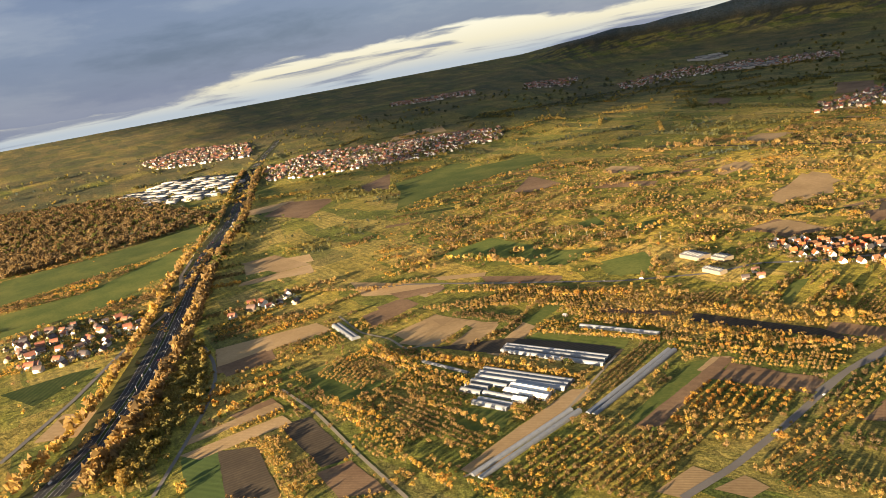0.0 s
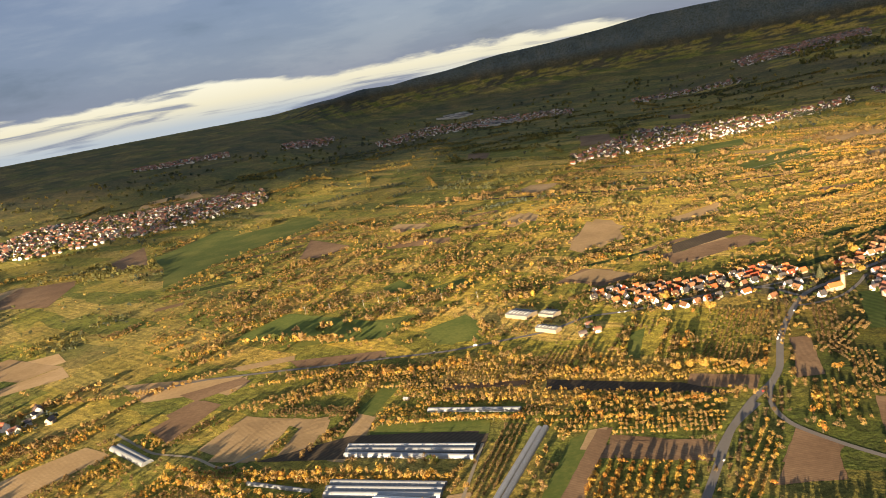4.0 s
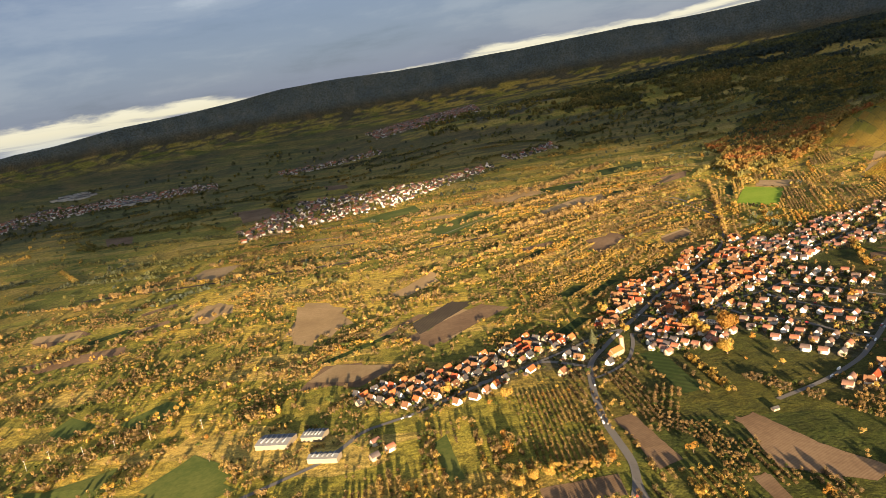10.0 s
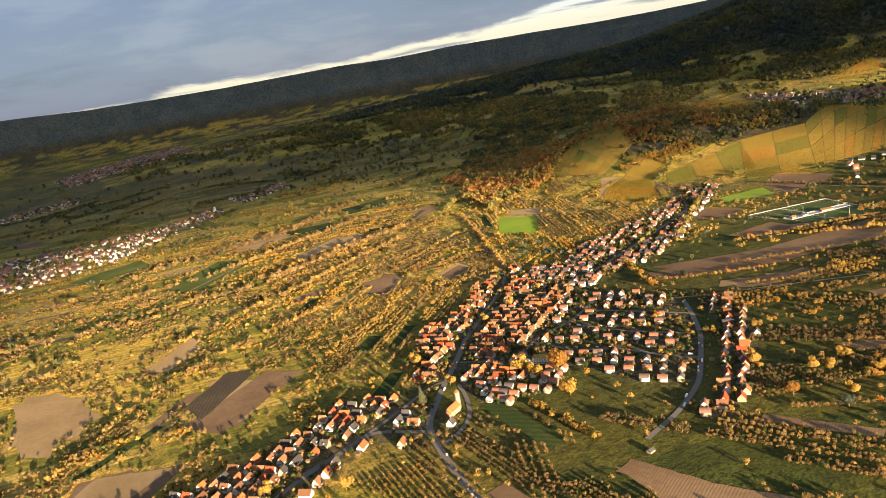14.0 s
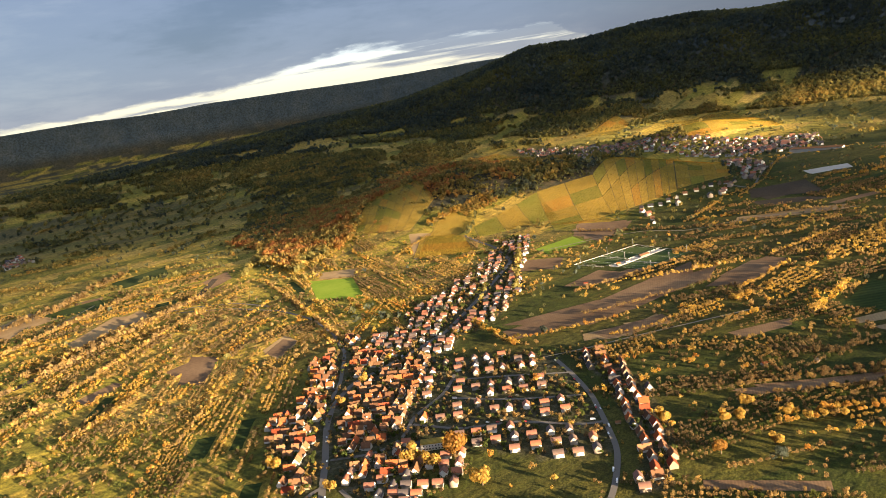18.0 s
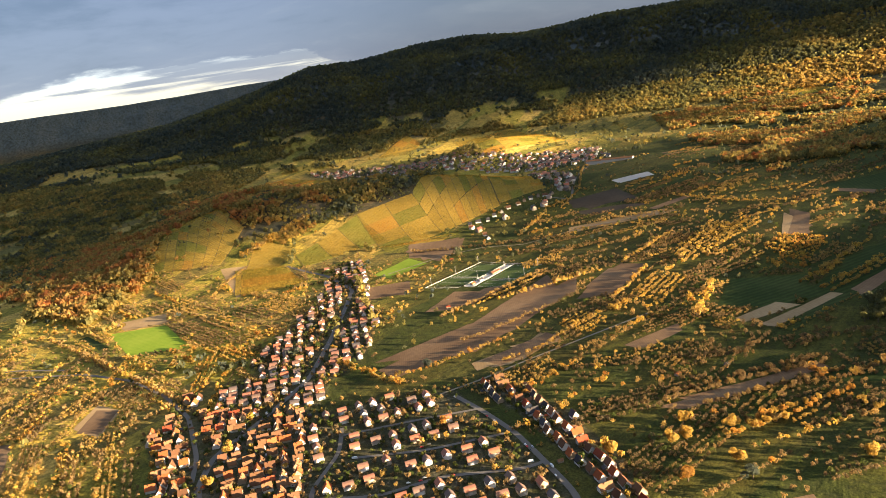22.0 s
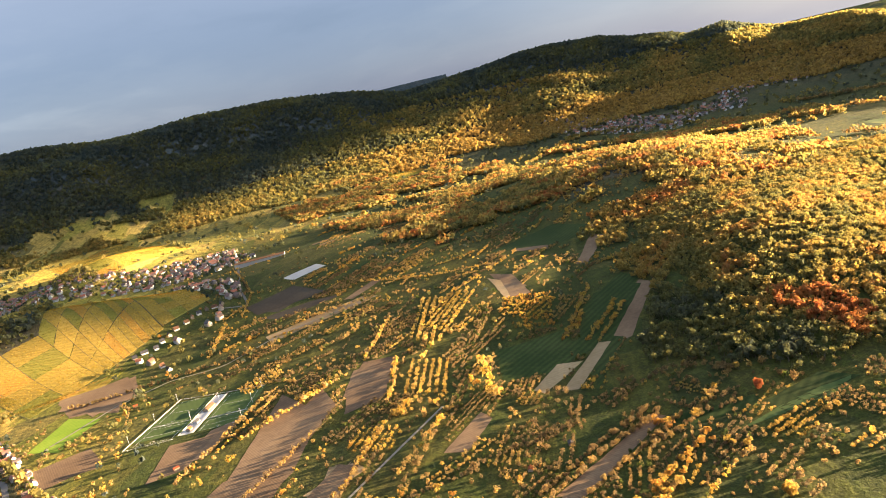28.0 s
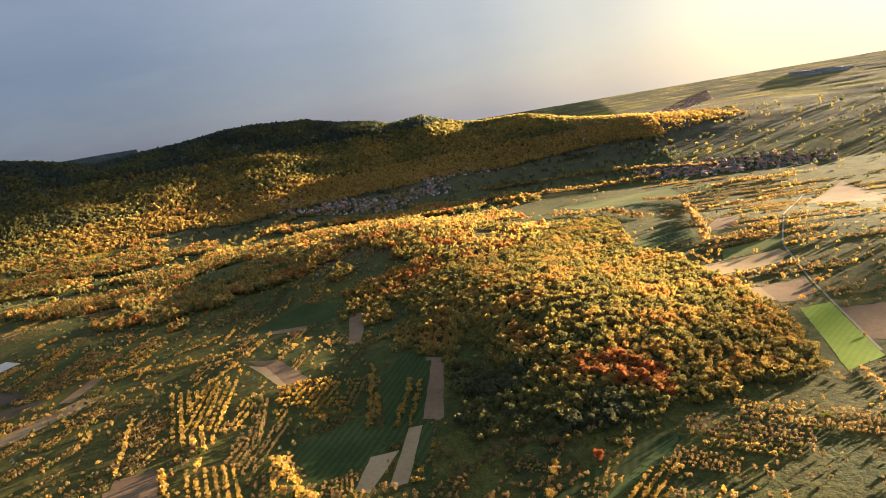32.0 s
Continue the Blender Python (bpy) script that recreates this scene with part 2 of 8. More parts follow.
def ground_material():
    """The open land: meadows, orchard floors and strips of tilled soil, mown and drilled in long parcels."""
    made, tree, shade = material("land", 0.95, 0, 0.1)
    at = place_of(tree)
    warp = node(tree, "ShaderNodeTexNoise", Vector=at, Scale=0.0016, Detail=2.0)
    bent = node(tree, "ShaderNodeVectorMath", i0=at, i1=node_scale(tree, warp.outputs[1], 160.0))
    turn = node(tree, "ShaderNodeVectorRotate", Vector=bent.outputs[0], Angle=radians(24))
    turn.rotation_type = "Z_AXIS"
    long = node(tree, "ShaderNodeMapping", Vector=turn.outputs[0], Scale=(0.0062, 0.019, 0.0))
    parcels = node(tree, "ShaderNodeTexVoronoi", Vector=long.outputs[0], Scale=1.0, Randomness=0.85)
    parcels.distance = "CHEBYCHEV"
    lot = node(tree, "ShaderNodeSeparateColor", i0=parcels.outputs["Color"])
    grass = ramp(tree, noise_of(tree, at, 0.02, 6.0, 0.65), ((0.3, (0.125, 0.118, 0.020)), (0.5, (0.31, 0.24, 0.040)), (0.68, (0.54, 0.36, 0.070))))
    kinds = tree.nodes.new("ShaderNodeValToRGB")
    kinds.color_ramp.interpolation = "CONSTANT"
    tree.links.new(lot.outputs[0], kinds.inputs[0])
    for n, (where, colour) in enumerate(((0.0, (0.105, 0.118, 0.020)), (0.2, (0.26, 0.225, 0.034)), (0.38, (0.43, 0.30, 0.056)), (0.56, (0.37, 0.24, 0.062)), (0.72, (0.50, 0.34, 0.10)), (0.84, (0.090, 0.072, 0.038)), (0.88, (0.085, 0.10, 0.02)))):
        stop = kinds.color_ramp.elements[n] if n < 2 else kinds.color_ramp.elements.new(where)
        stop.position, stop.color = where, (*colour, 1)
    rows = node(tree, "ShaderNodeTexWave", Vector=turn.outputs[0], Scale=6.283 / 20 / 9.0, Distortion=2.0, Detail=2.0)
    rows.bands_direction = "Y"
    parcel = mix(tree, maths(tree, "MULTIPLY", rows.outputs[1], 0.35), kinds.outputs[0], (0.03, 0.035, 0.012))
    tint = mix(tree, 0.38, parcel, grass)
    # green meadows south-east of the village, with grazing light and tree shade painted in
    lush = tree.nodes.new("ShaderNodeAttribute")
    lush.attribute_name = "lush"
    dim_green = ramp(tree, noise_of(tree, at, 0.03, 6.0, 0.65), ((0.3, (0.012, 0.020, 0.006)), (0.5, (0.021, 0.034, 0.008)), (0.7, (0.046, 0.056, 0.014))))
    tint = mix(tree, lush.outputs["Fac"], tint, mix(tree, 0.14, dim_green, tint))
    # greener meadows towards the motorway
    west = tree.nodes.new("ShaderNodeAttribute")
    west.attribute_name = "meadow"
    green = ramp(tree, noise_of(tree, at, 0.012, 6.0, 0.6), ((0.34, (0.050, 0.072, 0.018)), (0.5, (0.105, 0.125, 0.028)), (0.66, (0.23, 0.185, 0.060))))
    tint = mix(tree, west.outputs["Fac"], tint, mix(tree, 0.35, green, parcel))
    # trodden yards and garden soil between the houses, with the houses' shade painted in
    yard = tree.nodes.new("ShaderNodeAttribute")
    yard.attribute_name = "yard"
    tint = mix(tree, yard.outputs["Fac"], tint, ramp(tree, noise_of(tree, at, 0.12, 5.0, 0.7), ((0.35, (0.030, 0.032, 0.014)), (0.5, (0.050, 0.046, 0.026)), (0.65, (0.095, 0.085, 0.065)))))
    # forest floor of hills and copses, and the painted shade of the far plain
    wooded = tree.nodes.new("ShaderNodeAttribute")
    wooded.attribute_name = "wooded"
    # bluish high forest: distance haze put into the base colour
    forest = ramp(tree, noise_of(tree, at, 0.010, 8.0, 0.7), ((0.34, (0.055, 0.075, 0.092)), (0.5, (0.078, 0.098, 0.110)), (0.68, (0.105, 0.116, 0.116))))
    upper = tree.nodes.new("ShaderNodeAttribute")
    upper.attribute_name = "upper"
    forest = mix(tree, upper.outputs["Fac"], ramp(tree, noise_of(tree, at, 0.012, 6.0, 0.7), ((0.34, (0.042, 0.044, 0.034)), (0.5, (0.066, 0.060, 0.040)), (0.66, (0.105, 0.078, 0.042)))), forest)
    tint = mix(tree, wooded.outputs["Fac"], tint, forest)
    clump = noise_of(tree, at, 0.11, 5.0, 0.7)
    tint = mix(tree, ramp(tree, clump, ((0.40, (0.52, 0.52, 0.52)), (0.55, (0, 0, 0)))), tint, (0.022, 0.026, 0.010))
    tuft = noise_of(tree, at, 0.55, 4.0, 0.75)
    tint = mix(tree, 1.0, tint, ramp(tree, tuft, ((0.36, (0.56, 0.58, 0.55)), (0.64, (1.45, 1.4, 1.32)))), "MULTIPLY")
    tree.links.new(tint, shade.inputs["Base Color"])
    bump(tree, shade, clump, 0.8, 2.0)
    return made


def node_scale(tree, vector, by):
    made = tree.nodes.new("ShaderNodeVectorMath")
    made.operation = "SCALE"
    tree.links.new(vector, made.inputs[0])
    made.inputs["Scale"].default_value = by
    return made.outputs[0]


def leaf_material(name, stops, grain=0.5):
    """Foliage: the tree's own tint from its 'tint' value, lighter and darker leaf by leaf."""
    made, tree, shade = material(name, 0.75, 0, 0.15)
    tint = tree.nodes.new("ShaderNodeAttribute")
    tint.attribute_name = "tint"
    island = tree.nodes.new("ShaderNodeNewGeometry").outputs["Random Per Island"]
    base = ramp(tree, tint.outputs["Fac"], stops)
    leafy = mix(tree, 1.0, base, ramp(tree, island, ((0, (1 - grain,) * 3), (1, (1.15, 1.12, 1.05)))), "MULTIPLY")
    tree.links.new(leafy, shade.inputs["Base Color"])
    through_leaf = node(tree, "ShaderNodeBsdfTranslucent", Color=mix(tree, 1.0, leafy, (1.5, 1.4, 1.1), "MULTIPLY"))
    blend = node(tree, "ShaderNodeMixShader", i0=0.58, i1=shade.outputs[0], i2=through_leaf.outputs[0])
    tree.links.new(blend.outputs[0], tree.nodes["Material Output"].inputs[0])
    return made


M_LAND = ground_material()
M_SOIL = field_material("ploughed_soil", ((0.115, 0.070, 0.039), (0.17, 0.107, 0.060), (0.23, 0.15, 0.084)), 2.2, 20, grain=0.18)
M_STUBBLE = field_material("stubble", ((0.23, 0.152, 0.075), (0.30, 0.205, 0.10), (0.37, 0.26, 0.138)), 2.8, 20, grain=0.14)
M_DARK = field_material("dark_soil", ((0.048, 0.038, 0.026), (0.068, 0.053, 0.036), (0.095, 0.074, 0.048)), 4.0, 60)
# two meadow greens: shade painted into the first, sunlight into the second
M_GRASS = field_material("meadow", ((0.022, 0.037, 0.009), (0.034, 0.053, 0.012), (0.060, 0.074, 0.020)), 7.0, 125, grain=0.4)
M_MEADOW = field_material("pasture", ((0.055, 0.078, 0.018), (0.085, 0.108, 0.024), (0.140, 0.145, 0.034)), 4.0, 30, grain=0.06)
# verge green with the shade of the tree belts put into it
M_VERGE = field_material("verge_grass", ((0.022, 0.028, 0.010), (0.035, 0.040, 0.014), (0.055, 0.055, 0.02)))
M_CROP = field_material("young_green_crop", ((0.12, 0.19, 0.016), (0.17, 0.25, 0.022), (0.21, 0.28, 0.03)), 6.0, 100, grain=0.15)
M_LAWN = field_material("turf", ((0.050, 0.075, 0.022), (0.064, 0.094, 0.027), (0.080, 0.11, 0.032)), 6.0, 10, grain=0.15)
M_VINE = field_material("vineyard_floor", ((0.24, 0.19, 0.035), (0.36, 0.25, 0.05), (0.46, 0.30, 0.06)), 4.0, 65, grain=0.3)
M_VINE_GREEN = field_material("green_vineyard_floor", ((0.17, 0.175, 0.035), (0.25, 0.225, 0.04), (0.33, 0.26, 0.05)), 4.0, 65, grain=0.3)
M_VINE_RUST = field_material("rusty_vineyard_floor", ((0.30, 0.18, 0.035), (0.39, 0.235, 0.045), (0.47, 0.28, 0.055)), 4.0, 65, grain=0.3)
M_ROAD = plain_material("asphalt", (0.058, 0.057, 0.058), 0.25, 0.3, 0.85)
# dark asphalt, taken darker still for the tree belts' shade
M_MOTORWAY = plain_material("dark_asphalt", (0.030, 0.030, 0.032), 0.25, 0.3, 0.85)
M_STREET = plain_material("worn_asphalt", (0.13, 0.118, 0.105), 0.25, 0.3, 0.9)
M_TRACK = plain_material("gravel_track", (0.21, 0.18, 0.13), 0.3, 0.4, 0.95)
M_VINETRACK = plain_material("grassy_track", (0.13, 0.105, 0.05), 0.3, 0.4, 0.95)
M_FLATROOF = plain_material("grey_flat_roof", (0.17, 0.17, 0.175), 0.3, 0.2, 0.8, each=0.5)
M_PALEROOF = plain_material("pale_sheet_roof", (0.52, 0.51, 0.48), 0.15, 0.4, 0.6, each=0.2)
M_CONCRETE = plain_material("concrete", (0.34, 0.33, 0.31), 0.2, 0.5, 0.9)
M_FOREST = field_material("forest_floor", ((0.020, 0.022, 0.010), (0.036, 0.030, 0.013), (0.055, 0.040, 0.016)), scale=2.0)
M_WHITE = plain_material("white_render", (0.58, 0.56, 0.52), 0.1, 0.5, 0.9, each=0.4)
M_CREAM = plain_material("cream_render", (0.30, 0.245, 0.175), 0.15, 0.5, 0.9, each=0.5)
M_TIMBER = plain_material("dark_timber", (0.13, 0.085, 0.05), 0.3, 1.0, 0.8, each=0.4)
M_ROOFS = [plain_material("orange_clay_tiles", (0.31, 0.088, 0.032), 0.28, 2.5, 0.75, each=0.35), plain_material("red_clay_tiles", (0.24, 0.055, 0.026), 0.28, 2.5, 0.7, each=0.4),
           plain_material("brown_clay_tiles", (0.15, 0.075, 0.042), 0.3, 2.5, 0.8, each=0.5), plain_material("dark_slate_tiles", (0.055, 0.052, 0.055), 0.3, 2.5, 0.6, each=0.4),
           plain_material("weathered_tiles", (0.19, 0.10, 0.052), 0.35, 2.5, 0.85, each=0.45)]
M_PANE = plain_material("window_glass", (0.03, 0.035, 0.045), 0.2, 1.0, 0.08, 0.0, 0.6)
M_METAL = plain_material("grey_sheet_metal", (0.26, 0.27, 0.29), 0.2, 0.6, 0.5, 0.5)
M_FILM = plain_material("milky_plastic_film", (0.20, 0.212, 0.225), 0.2, 0.8, 0.45, 0.0, 0.4, each=0.4)
M_BARK = plain_material("bark", (0.11, 0.085, 0.06), 0.35, 2.0, 0.95)
M_ORCHARD = leaf_material("orchard_leaves", ((0.0, (0.150, 0.112, 0.062)), (0.25, (0.24, 0.165, 0.078)), (0.5, (0.34, 0.238, 0.090)), (0.68, (0.43, 0.30, 0.066)), (0.82, (0.38, 0.195, 0.050)), (0.9, (0.10, 0.11, 0.03)), (1.0, (0.06, 0.085, 0.022))))
# lowest tints lifted and blued, standing in for haze on the far forest
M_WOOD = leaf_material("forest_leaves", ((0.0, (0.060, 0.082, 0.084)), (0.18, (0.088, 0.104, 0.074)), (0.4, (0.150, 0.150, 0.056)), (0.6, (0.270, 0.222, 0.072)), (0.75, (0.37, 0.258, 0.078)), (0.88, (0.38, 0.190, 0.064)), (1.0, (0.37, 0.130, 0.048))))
M_VINELEAF = leaf_material("vine_leaves", ((0.0, (0.15, 0.155, 0.03)), (0.5, (0.34, 0.25, 0.045)), (0.8, (0.44, 0.25, 0.04)), (1.0, (0.30, 0.10, 0.025))))


# ---- the lie of the land: true plan in metres, drawn in towards the horizon beyond 2 km ----
CX, CY, EYE = 0.0, 145.0, 280.0
R0, RSPAN = 2000.0, 2450.0
FAR_AZ = (-64, -58, -50, -45, -40, -35, -30, -26, -18, -8, -2, 1, 5, 9, 13, 17.5, 20, 22, 24.5, 26.5, 28.5, 32)
FAR_EL = (1.8, 1.8, 1.72, 1.72, 1.78, 1.85, 1.65, 1.76, 1.65, 1.62, 1.8, 1.79, 1.4, 1.14, 1.0, 0.5, 0.4, 0.2, 0.3, 0.05, -0.25, -1.0)
NEAR_AZ = (-150, -138, -130, -126.5, -122.5, -121.3, -118.8, -116.3, -115, -112.5, -110, -106, -104, -100.5, -97, -95, -92, -90, -86.7, -84.5, -80, -77, -74, -70, -66, -62, -58, -54, -48, -36, -20, 0)
NEAR_EL = (-3.8, -3.0, -1.8, -0.8, -0.65, -0.35, 0.5, 0.25, 0.65, 0.95, 1.55, 1.8, 1.7, 1.3, 1.05, 0.85, 1.5, 1.8, 2.1, 2.25, 2.4, 2.1, 2.05, 2.5, 2.45, 2.05, 2.1, 1.0, -0.2, -1.2, -2.6, -3.8)
# bumps: x, y, height, half-length, half-width, heading in degrees
HILLS = ((1460, 1000, 80, 280, 190, 108), (1230, 1330, 66, 220, 160, 120), (1620, 1500, 70, 350, 240, 30), (2300, 1050, 55, 260, 150, -20),
         (2100, 2414, 70, 500, 400, 60), (840, -20, 46, 290, 180, -35), (1550, -200, 72, 450, 300, -20), (1620, 480, 27, 420, 260, 0),
         (890, 460, 9, 200, 140, 0), (1020, 260, 16, 180, 130, 0), (850, -560, 28, 350, 250, 0), (2707, 1509, 20, 200, 160, 0))


def wave(x, y, size, seed):
    """A smooth rolling unevenness between about -1 and 1."""
    a = np.sin(x / size * 1.7 + 1.3 * np.sin(y / size * 1.1 + seed) + seed) * np.cos(y / size * 1.3 + 0.9 * np.sin(x / size * 0.8 + 2 * seed))
    b = np.sin((x * 0.8 + y * 0.6) / size * 3.1 + seed * 3) * np.cos((y * 0.8 - x * 0.6) / size * 2.7 + seed)
    return 0.7 * a + 0.3 * b


def height(x, y):
    """Height of the ground over the plain at a true place."""
    x, y = np.asarray(x, float), np.asarray(y, float)
    z = -4 + 5 * wave(x, y, 420, 0.4)
    for hx, hy, high, long, wide, turn in HILLS:
        c, s = math.cos(radians(turn)), math.sin(radians(turn))
        u, v = ((x - hx) * c + (y - hy) * s) / long, ((y - hy) * c - (x - hx) * s) / wide
        z = z + high * np.exp(-u * u - v * v)
    dx, dy = x - CX, y - CY
    r, az = np.hypot(dx, dy) + 1e-6, np.degrees(np.arctan2(-dx, dy))
    near = np.maximum(EYE + 4300 * np.tan(np.radians(np.interp(az, NEAR_AZ, NEAR_EL, left=-3.8, right=-3.8))), 0)
    rough = 1 + 0.10 * wave(x, y, 330, 2.1) + 0.05 * wave(x, y, 120, 5.0) + 0.10 * wave(x, y, 640, 3.4)
    swell = np.where(r < 4300, np.exp(-(((r - 4300) / 880) ** 2)), np.exp(-(((r - 4300) / 2500) ** 2)))
    z = z + near * swell * np.where(r < 4300, 1 + (rough - 1) * np.clip((4300 - r) / 500, 0, 1), 1)
    far = np.maximum(EYE + 16000 * np.tan(np.radians(np.interp(az, FAR_AZ, FAR_EL, left=1.8, right=-1.0))), 0)
    far = far * np.where(az < -100, 0, np.where(az < -64, 0.9, 1))
    swell = np.where(r < 16000, np.exp(-(((r - 16000) / 4800) ** 2)), 1.0)
    z = z + far * swell * (1 + 0.12 * wave(x, y, 1500, 1.0) * np.clip((16000 - r) / 2500, 0, 1))
    return z


def drawn_in(x, y, z):
    """The place at which a true place stands: the same within 2 km, nearer and smaller beyond, in the same direction."""
    dx, dy = x - CX, y - CY
    r = np.hypot(dx, dy) + 1e-6
    far, az = np.maximum(r, R0), np.degrees(np.arctan2(-dx, dy))
    rise = EYE / RSPAN
    steep, even = R0 + RSPAN * (1 - np.exp(-(far - R0) / RSPAN)), far * (EYE + rise * R0) / (EYE + rise * far)
    open_plain = np.clip(np.maximum((-122 - az) / 12, (az - 24) / 8), 0, 1)
    k = np.where(r > R0, (steep + (even - steep) * open_plain) / r, 1.0)
    return CX + dx * k, CY + dy * k, EYE + (z - EYE) * k, k


def mesh_of(name, verts, faces, mat=None, smooth=False):
    """A mesh from arrays of places and of triangles or quads."""
    me = bpy.data.meshes.new(name)
    verts, faces = np.asarray(verts, np.float32), np.asarray(faces, np.int32)
    me.vertices.add(len(verts))
    me.vertices.foreach_set("co", verts.ravel())
    me.loops.add(faces.size)
    me.loops.foreach_set("vertex_index", faces.ravel())
    me.polygons.add(len(faces))
    me.polygons.foreach_set("loop_start", np.arange(0, faces.size, faces.shape[1], dtype=np.int32))
    if smooth:
        me.polygons.foreach_set("use_smooth", np.ones(len(faces), bool))
    me.update(calc_edges=True)
    if mat:
        me.materials.append(mat)
    return me


def grid_faces(rows, columns, around=False):
    i, j = np.meshgrid(np.arange(rows - 1), np.arange(columns if around else columns - 1), indexing="ij")
    k = (j + 1) % columns
    return np.stack([i * columns + j, i * columns + k, (i + 1) * columns + k, (i + 1) * columns + j], -1).reshape(-1, 4)


VILLAGE_HULLS = ([(521, 746), (569, 624), (493, 553), (398, 478), (372, 532), (368, 628), (434, 704)],
                 [(574, 604), (500, 533), (420, 470), (352, 446), (372, 428), (442, 450), (522, 508), (592, 584)],
                 [(471, 907), (526, 889), (525, 750), (434, 704), (368, 628), (317, 608), (293, 654), (320, 716)],
                 [(589, 801), (630, 890), (703, 901), (849, 918), (1064, 985), (1064, 935), (818, 820), (787, 785), (649, 752), (602, 754)],
                 [(-16, 675), (85, 683), (171, 722), (218, 701), (240, 670), (231, 614), (146, 617), (71, 584), (21, 604), (-23, 649)],
                 [(290, 766), (345, 827), (365, 814), (432, 852), (562, 938), (568, 911), (441, 814), (365, 769), (280, 682), (249, 683)],
                 [(174, 616), (224, 622), (230, 579), (177, 581)],
                 [(364, 772), (386, 749), (395, 679), (334, 626), (303, 624), (276, 581), (265, 626), (288, 684)],
                 [(470, 800), (505, 850), (575, 885), (605, 860), (600, 765), (540, 748), (495, 765)])


def build_ground():
    turns = np.radians(np.concatenate([np.arange(-170, 84, 0.36), np.arange(84, 190, 4.0)]))
    reach = np.concatenate([np.linspace(0.5, 240, 12), np.arange(252, 2000, 12), np.geomspace(2010, 40000, 110)])
    r, a = np.meshgrid(reach, turns, indexing="ij")
    x, y = CX - r * np.sin(a), CY + r * np.cos(a)
    px, py, pz, _ = drawn_in(x, y, height(x, y))
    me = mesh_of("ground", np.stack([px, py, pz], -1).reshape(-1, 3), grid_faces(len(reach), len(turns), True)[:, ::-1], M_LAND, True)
    high, far = height(x, y), r
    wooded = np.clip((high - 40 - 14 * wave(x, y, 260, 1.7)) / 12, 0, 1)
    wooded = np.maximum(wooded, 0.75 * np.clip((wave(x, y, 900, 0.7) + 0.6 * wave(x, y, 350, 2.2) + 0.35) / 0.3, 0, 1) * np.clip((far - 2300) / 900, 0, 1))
    # dims the far plain: cloud shade put into the ground colour
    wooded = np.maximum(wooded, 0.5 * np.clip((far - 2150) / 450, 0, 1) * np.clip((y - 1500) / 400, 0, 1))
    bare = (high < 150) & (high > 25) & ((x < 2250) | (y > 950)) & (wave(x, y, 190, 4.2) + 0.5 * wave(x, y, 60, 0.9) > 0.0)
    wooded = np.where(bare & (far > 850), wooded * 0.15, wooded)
    # height mask for the haze-blue forest colour
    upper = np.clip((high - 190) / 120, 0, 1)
    # where the green meadow colour carries painted shade
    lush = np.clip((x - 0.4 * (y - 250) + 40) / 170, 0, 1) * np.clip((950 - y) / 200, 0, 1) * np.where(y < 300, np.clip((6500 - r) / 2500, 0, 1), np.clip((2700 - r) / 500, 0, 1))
    # ground between the houses that takes the painted shade
    yard = np.zeros(x.shape)
    for hull in VILLAGE_HULLS:
        hit = np.zeros(x.shape, bool)
        for (ax, ay), (bx, by) in zip(hull, hull[1:] + hull[:1]):
            if ay != by:
                hit ^= ((ay > y) != (by > y)) & (x < (bx - ax) * (y - ay) / (by - ay) + ax)
        yard = np.where(hit, 0.85, yard)
    meadow = 0.8 * np.clip((-180 - x - 0.15 * y + 0.35 * np.maximum(y - 900, 0)) / 420, 0, 1)
    meadow = np.maximum(meadow, 0.75 * np.clip((480 - y) / 120, 0, 1) * np.clip((240 - x) / 100, 0, 1))
    me.attributes.new("meadow", "FLOAT", "POINT").data.foreach_set("value", meadow.astype(np.float32).ravel())
    me.attributes.new("yard", "FLOAT", "POINT").data.foreach_set("value", yard.astype(np.float32).ravel())
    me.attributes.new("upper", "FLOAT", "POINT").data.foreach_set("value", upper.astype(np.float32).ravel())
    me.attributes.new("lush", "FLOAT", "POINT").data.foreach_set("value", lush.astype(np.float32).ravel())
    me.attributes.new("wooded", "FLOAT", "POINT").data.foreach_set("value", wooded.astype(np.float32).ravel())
    return tagged(new("ground", me), "rolling autumn farmland of meadows, orchards and tilled strips reaching the horizon", "ground", kind="structure")


build_ground()


# ---- makers ----
def floor_at(x, y):
    """The place on the ground, and the scale, at a true place."""
    px, py, pz, k = drawn_in(np.asarray(x, float), np.asarray(y, float), height(x, y))
    return px, py, pz, k


CELL, X0, Y0, NX, NY = 4.0, -1600.0, -1400.0, 1100, 1050
TAKEN = np.zeros((NX, NY), bool)


def mark(x, y):
    i, j = ((np.asarray(x) - X0) / CELL).astype(int), ((np.asarray(y) - Y0) / CELL).astype(int)
    ok = (i >= 0) & (j >= 0) & (i < NX) & (j < NY)
    TAKEN[i[ok], j[ok]] = True


def free(x, y):
    i, j = ((np.asarray(x) - X0) / CELL).astype(int), ((np.asarray(y) - Y0) / CELL).astype(int)
    ok = (i >= 0) & (j >= 0) & (i < NX) & (j < NY)
    return ~(TAKEN[np.clip(i, 0, NX - 1), np.clip(j, 0, NY - 1)] & ok)


def inside(x, y, corners):
    """Which places lie in a polygon."""
    hit = np.zeros(np.shape(x), bool)
    for (ax, ay), (bx, by) in zip(corners, corners[1:] + corners[:1]):
        if ay != by:
            hit ^= ((ay > y) != (by > y)) & (x < (bx - ax) * (y - ay) / (by - ay) + ax)
    return hit


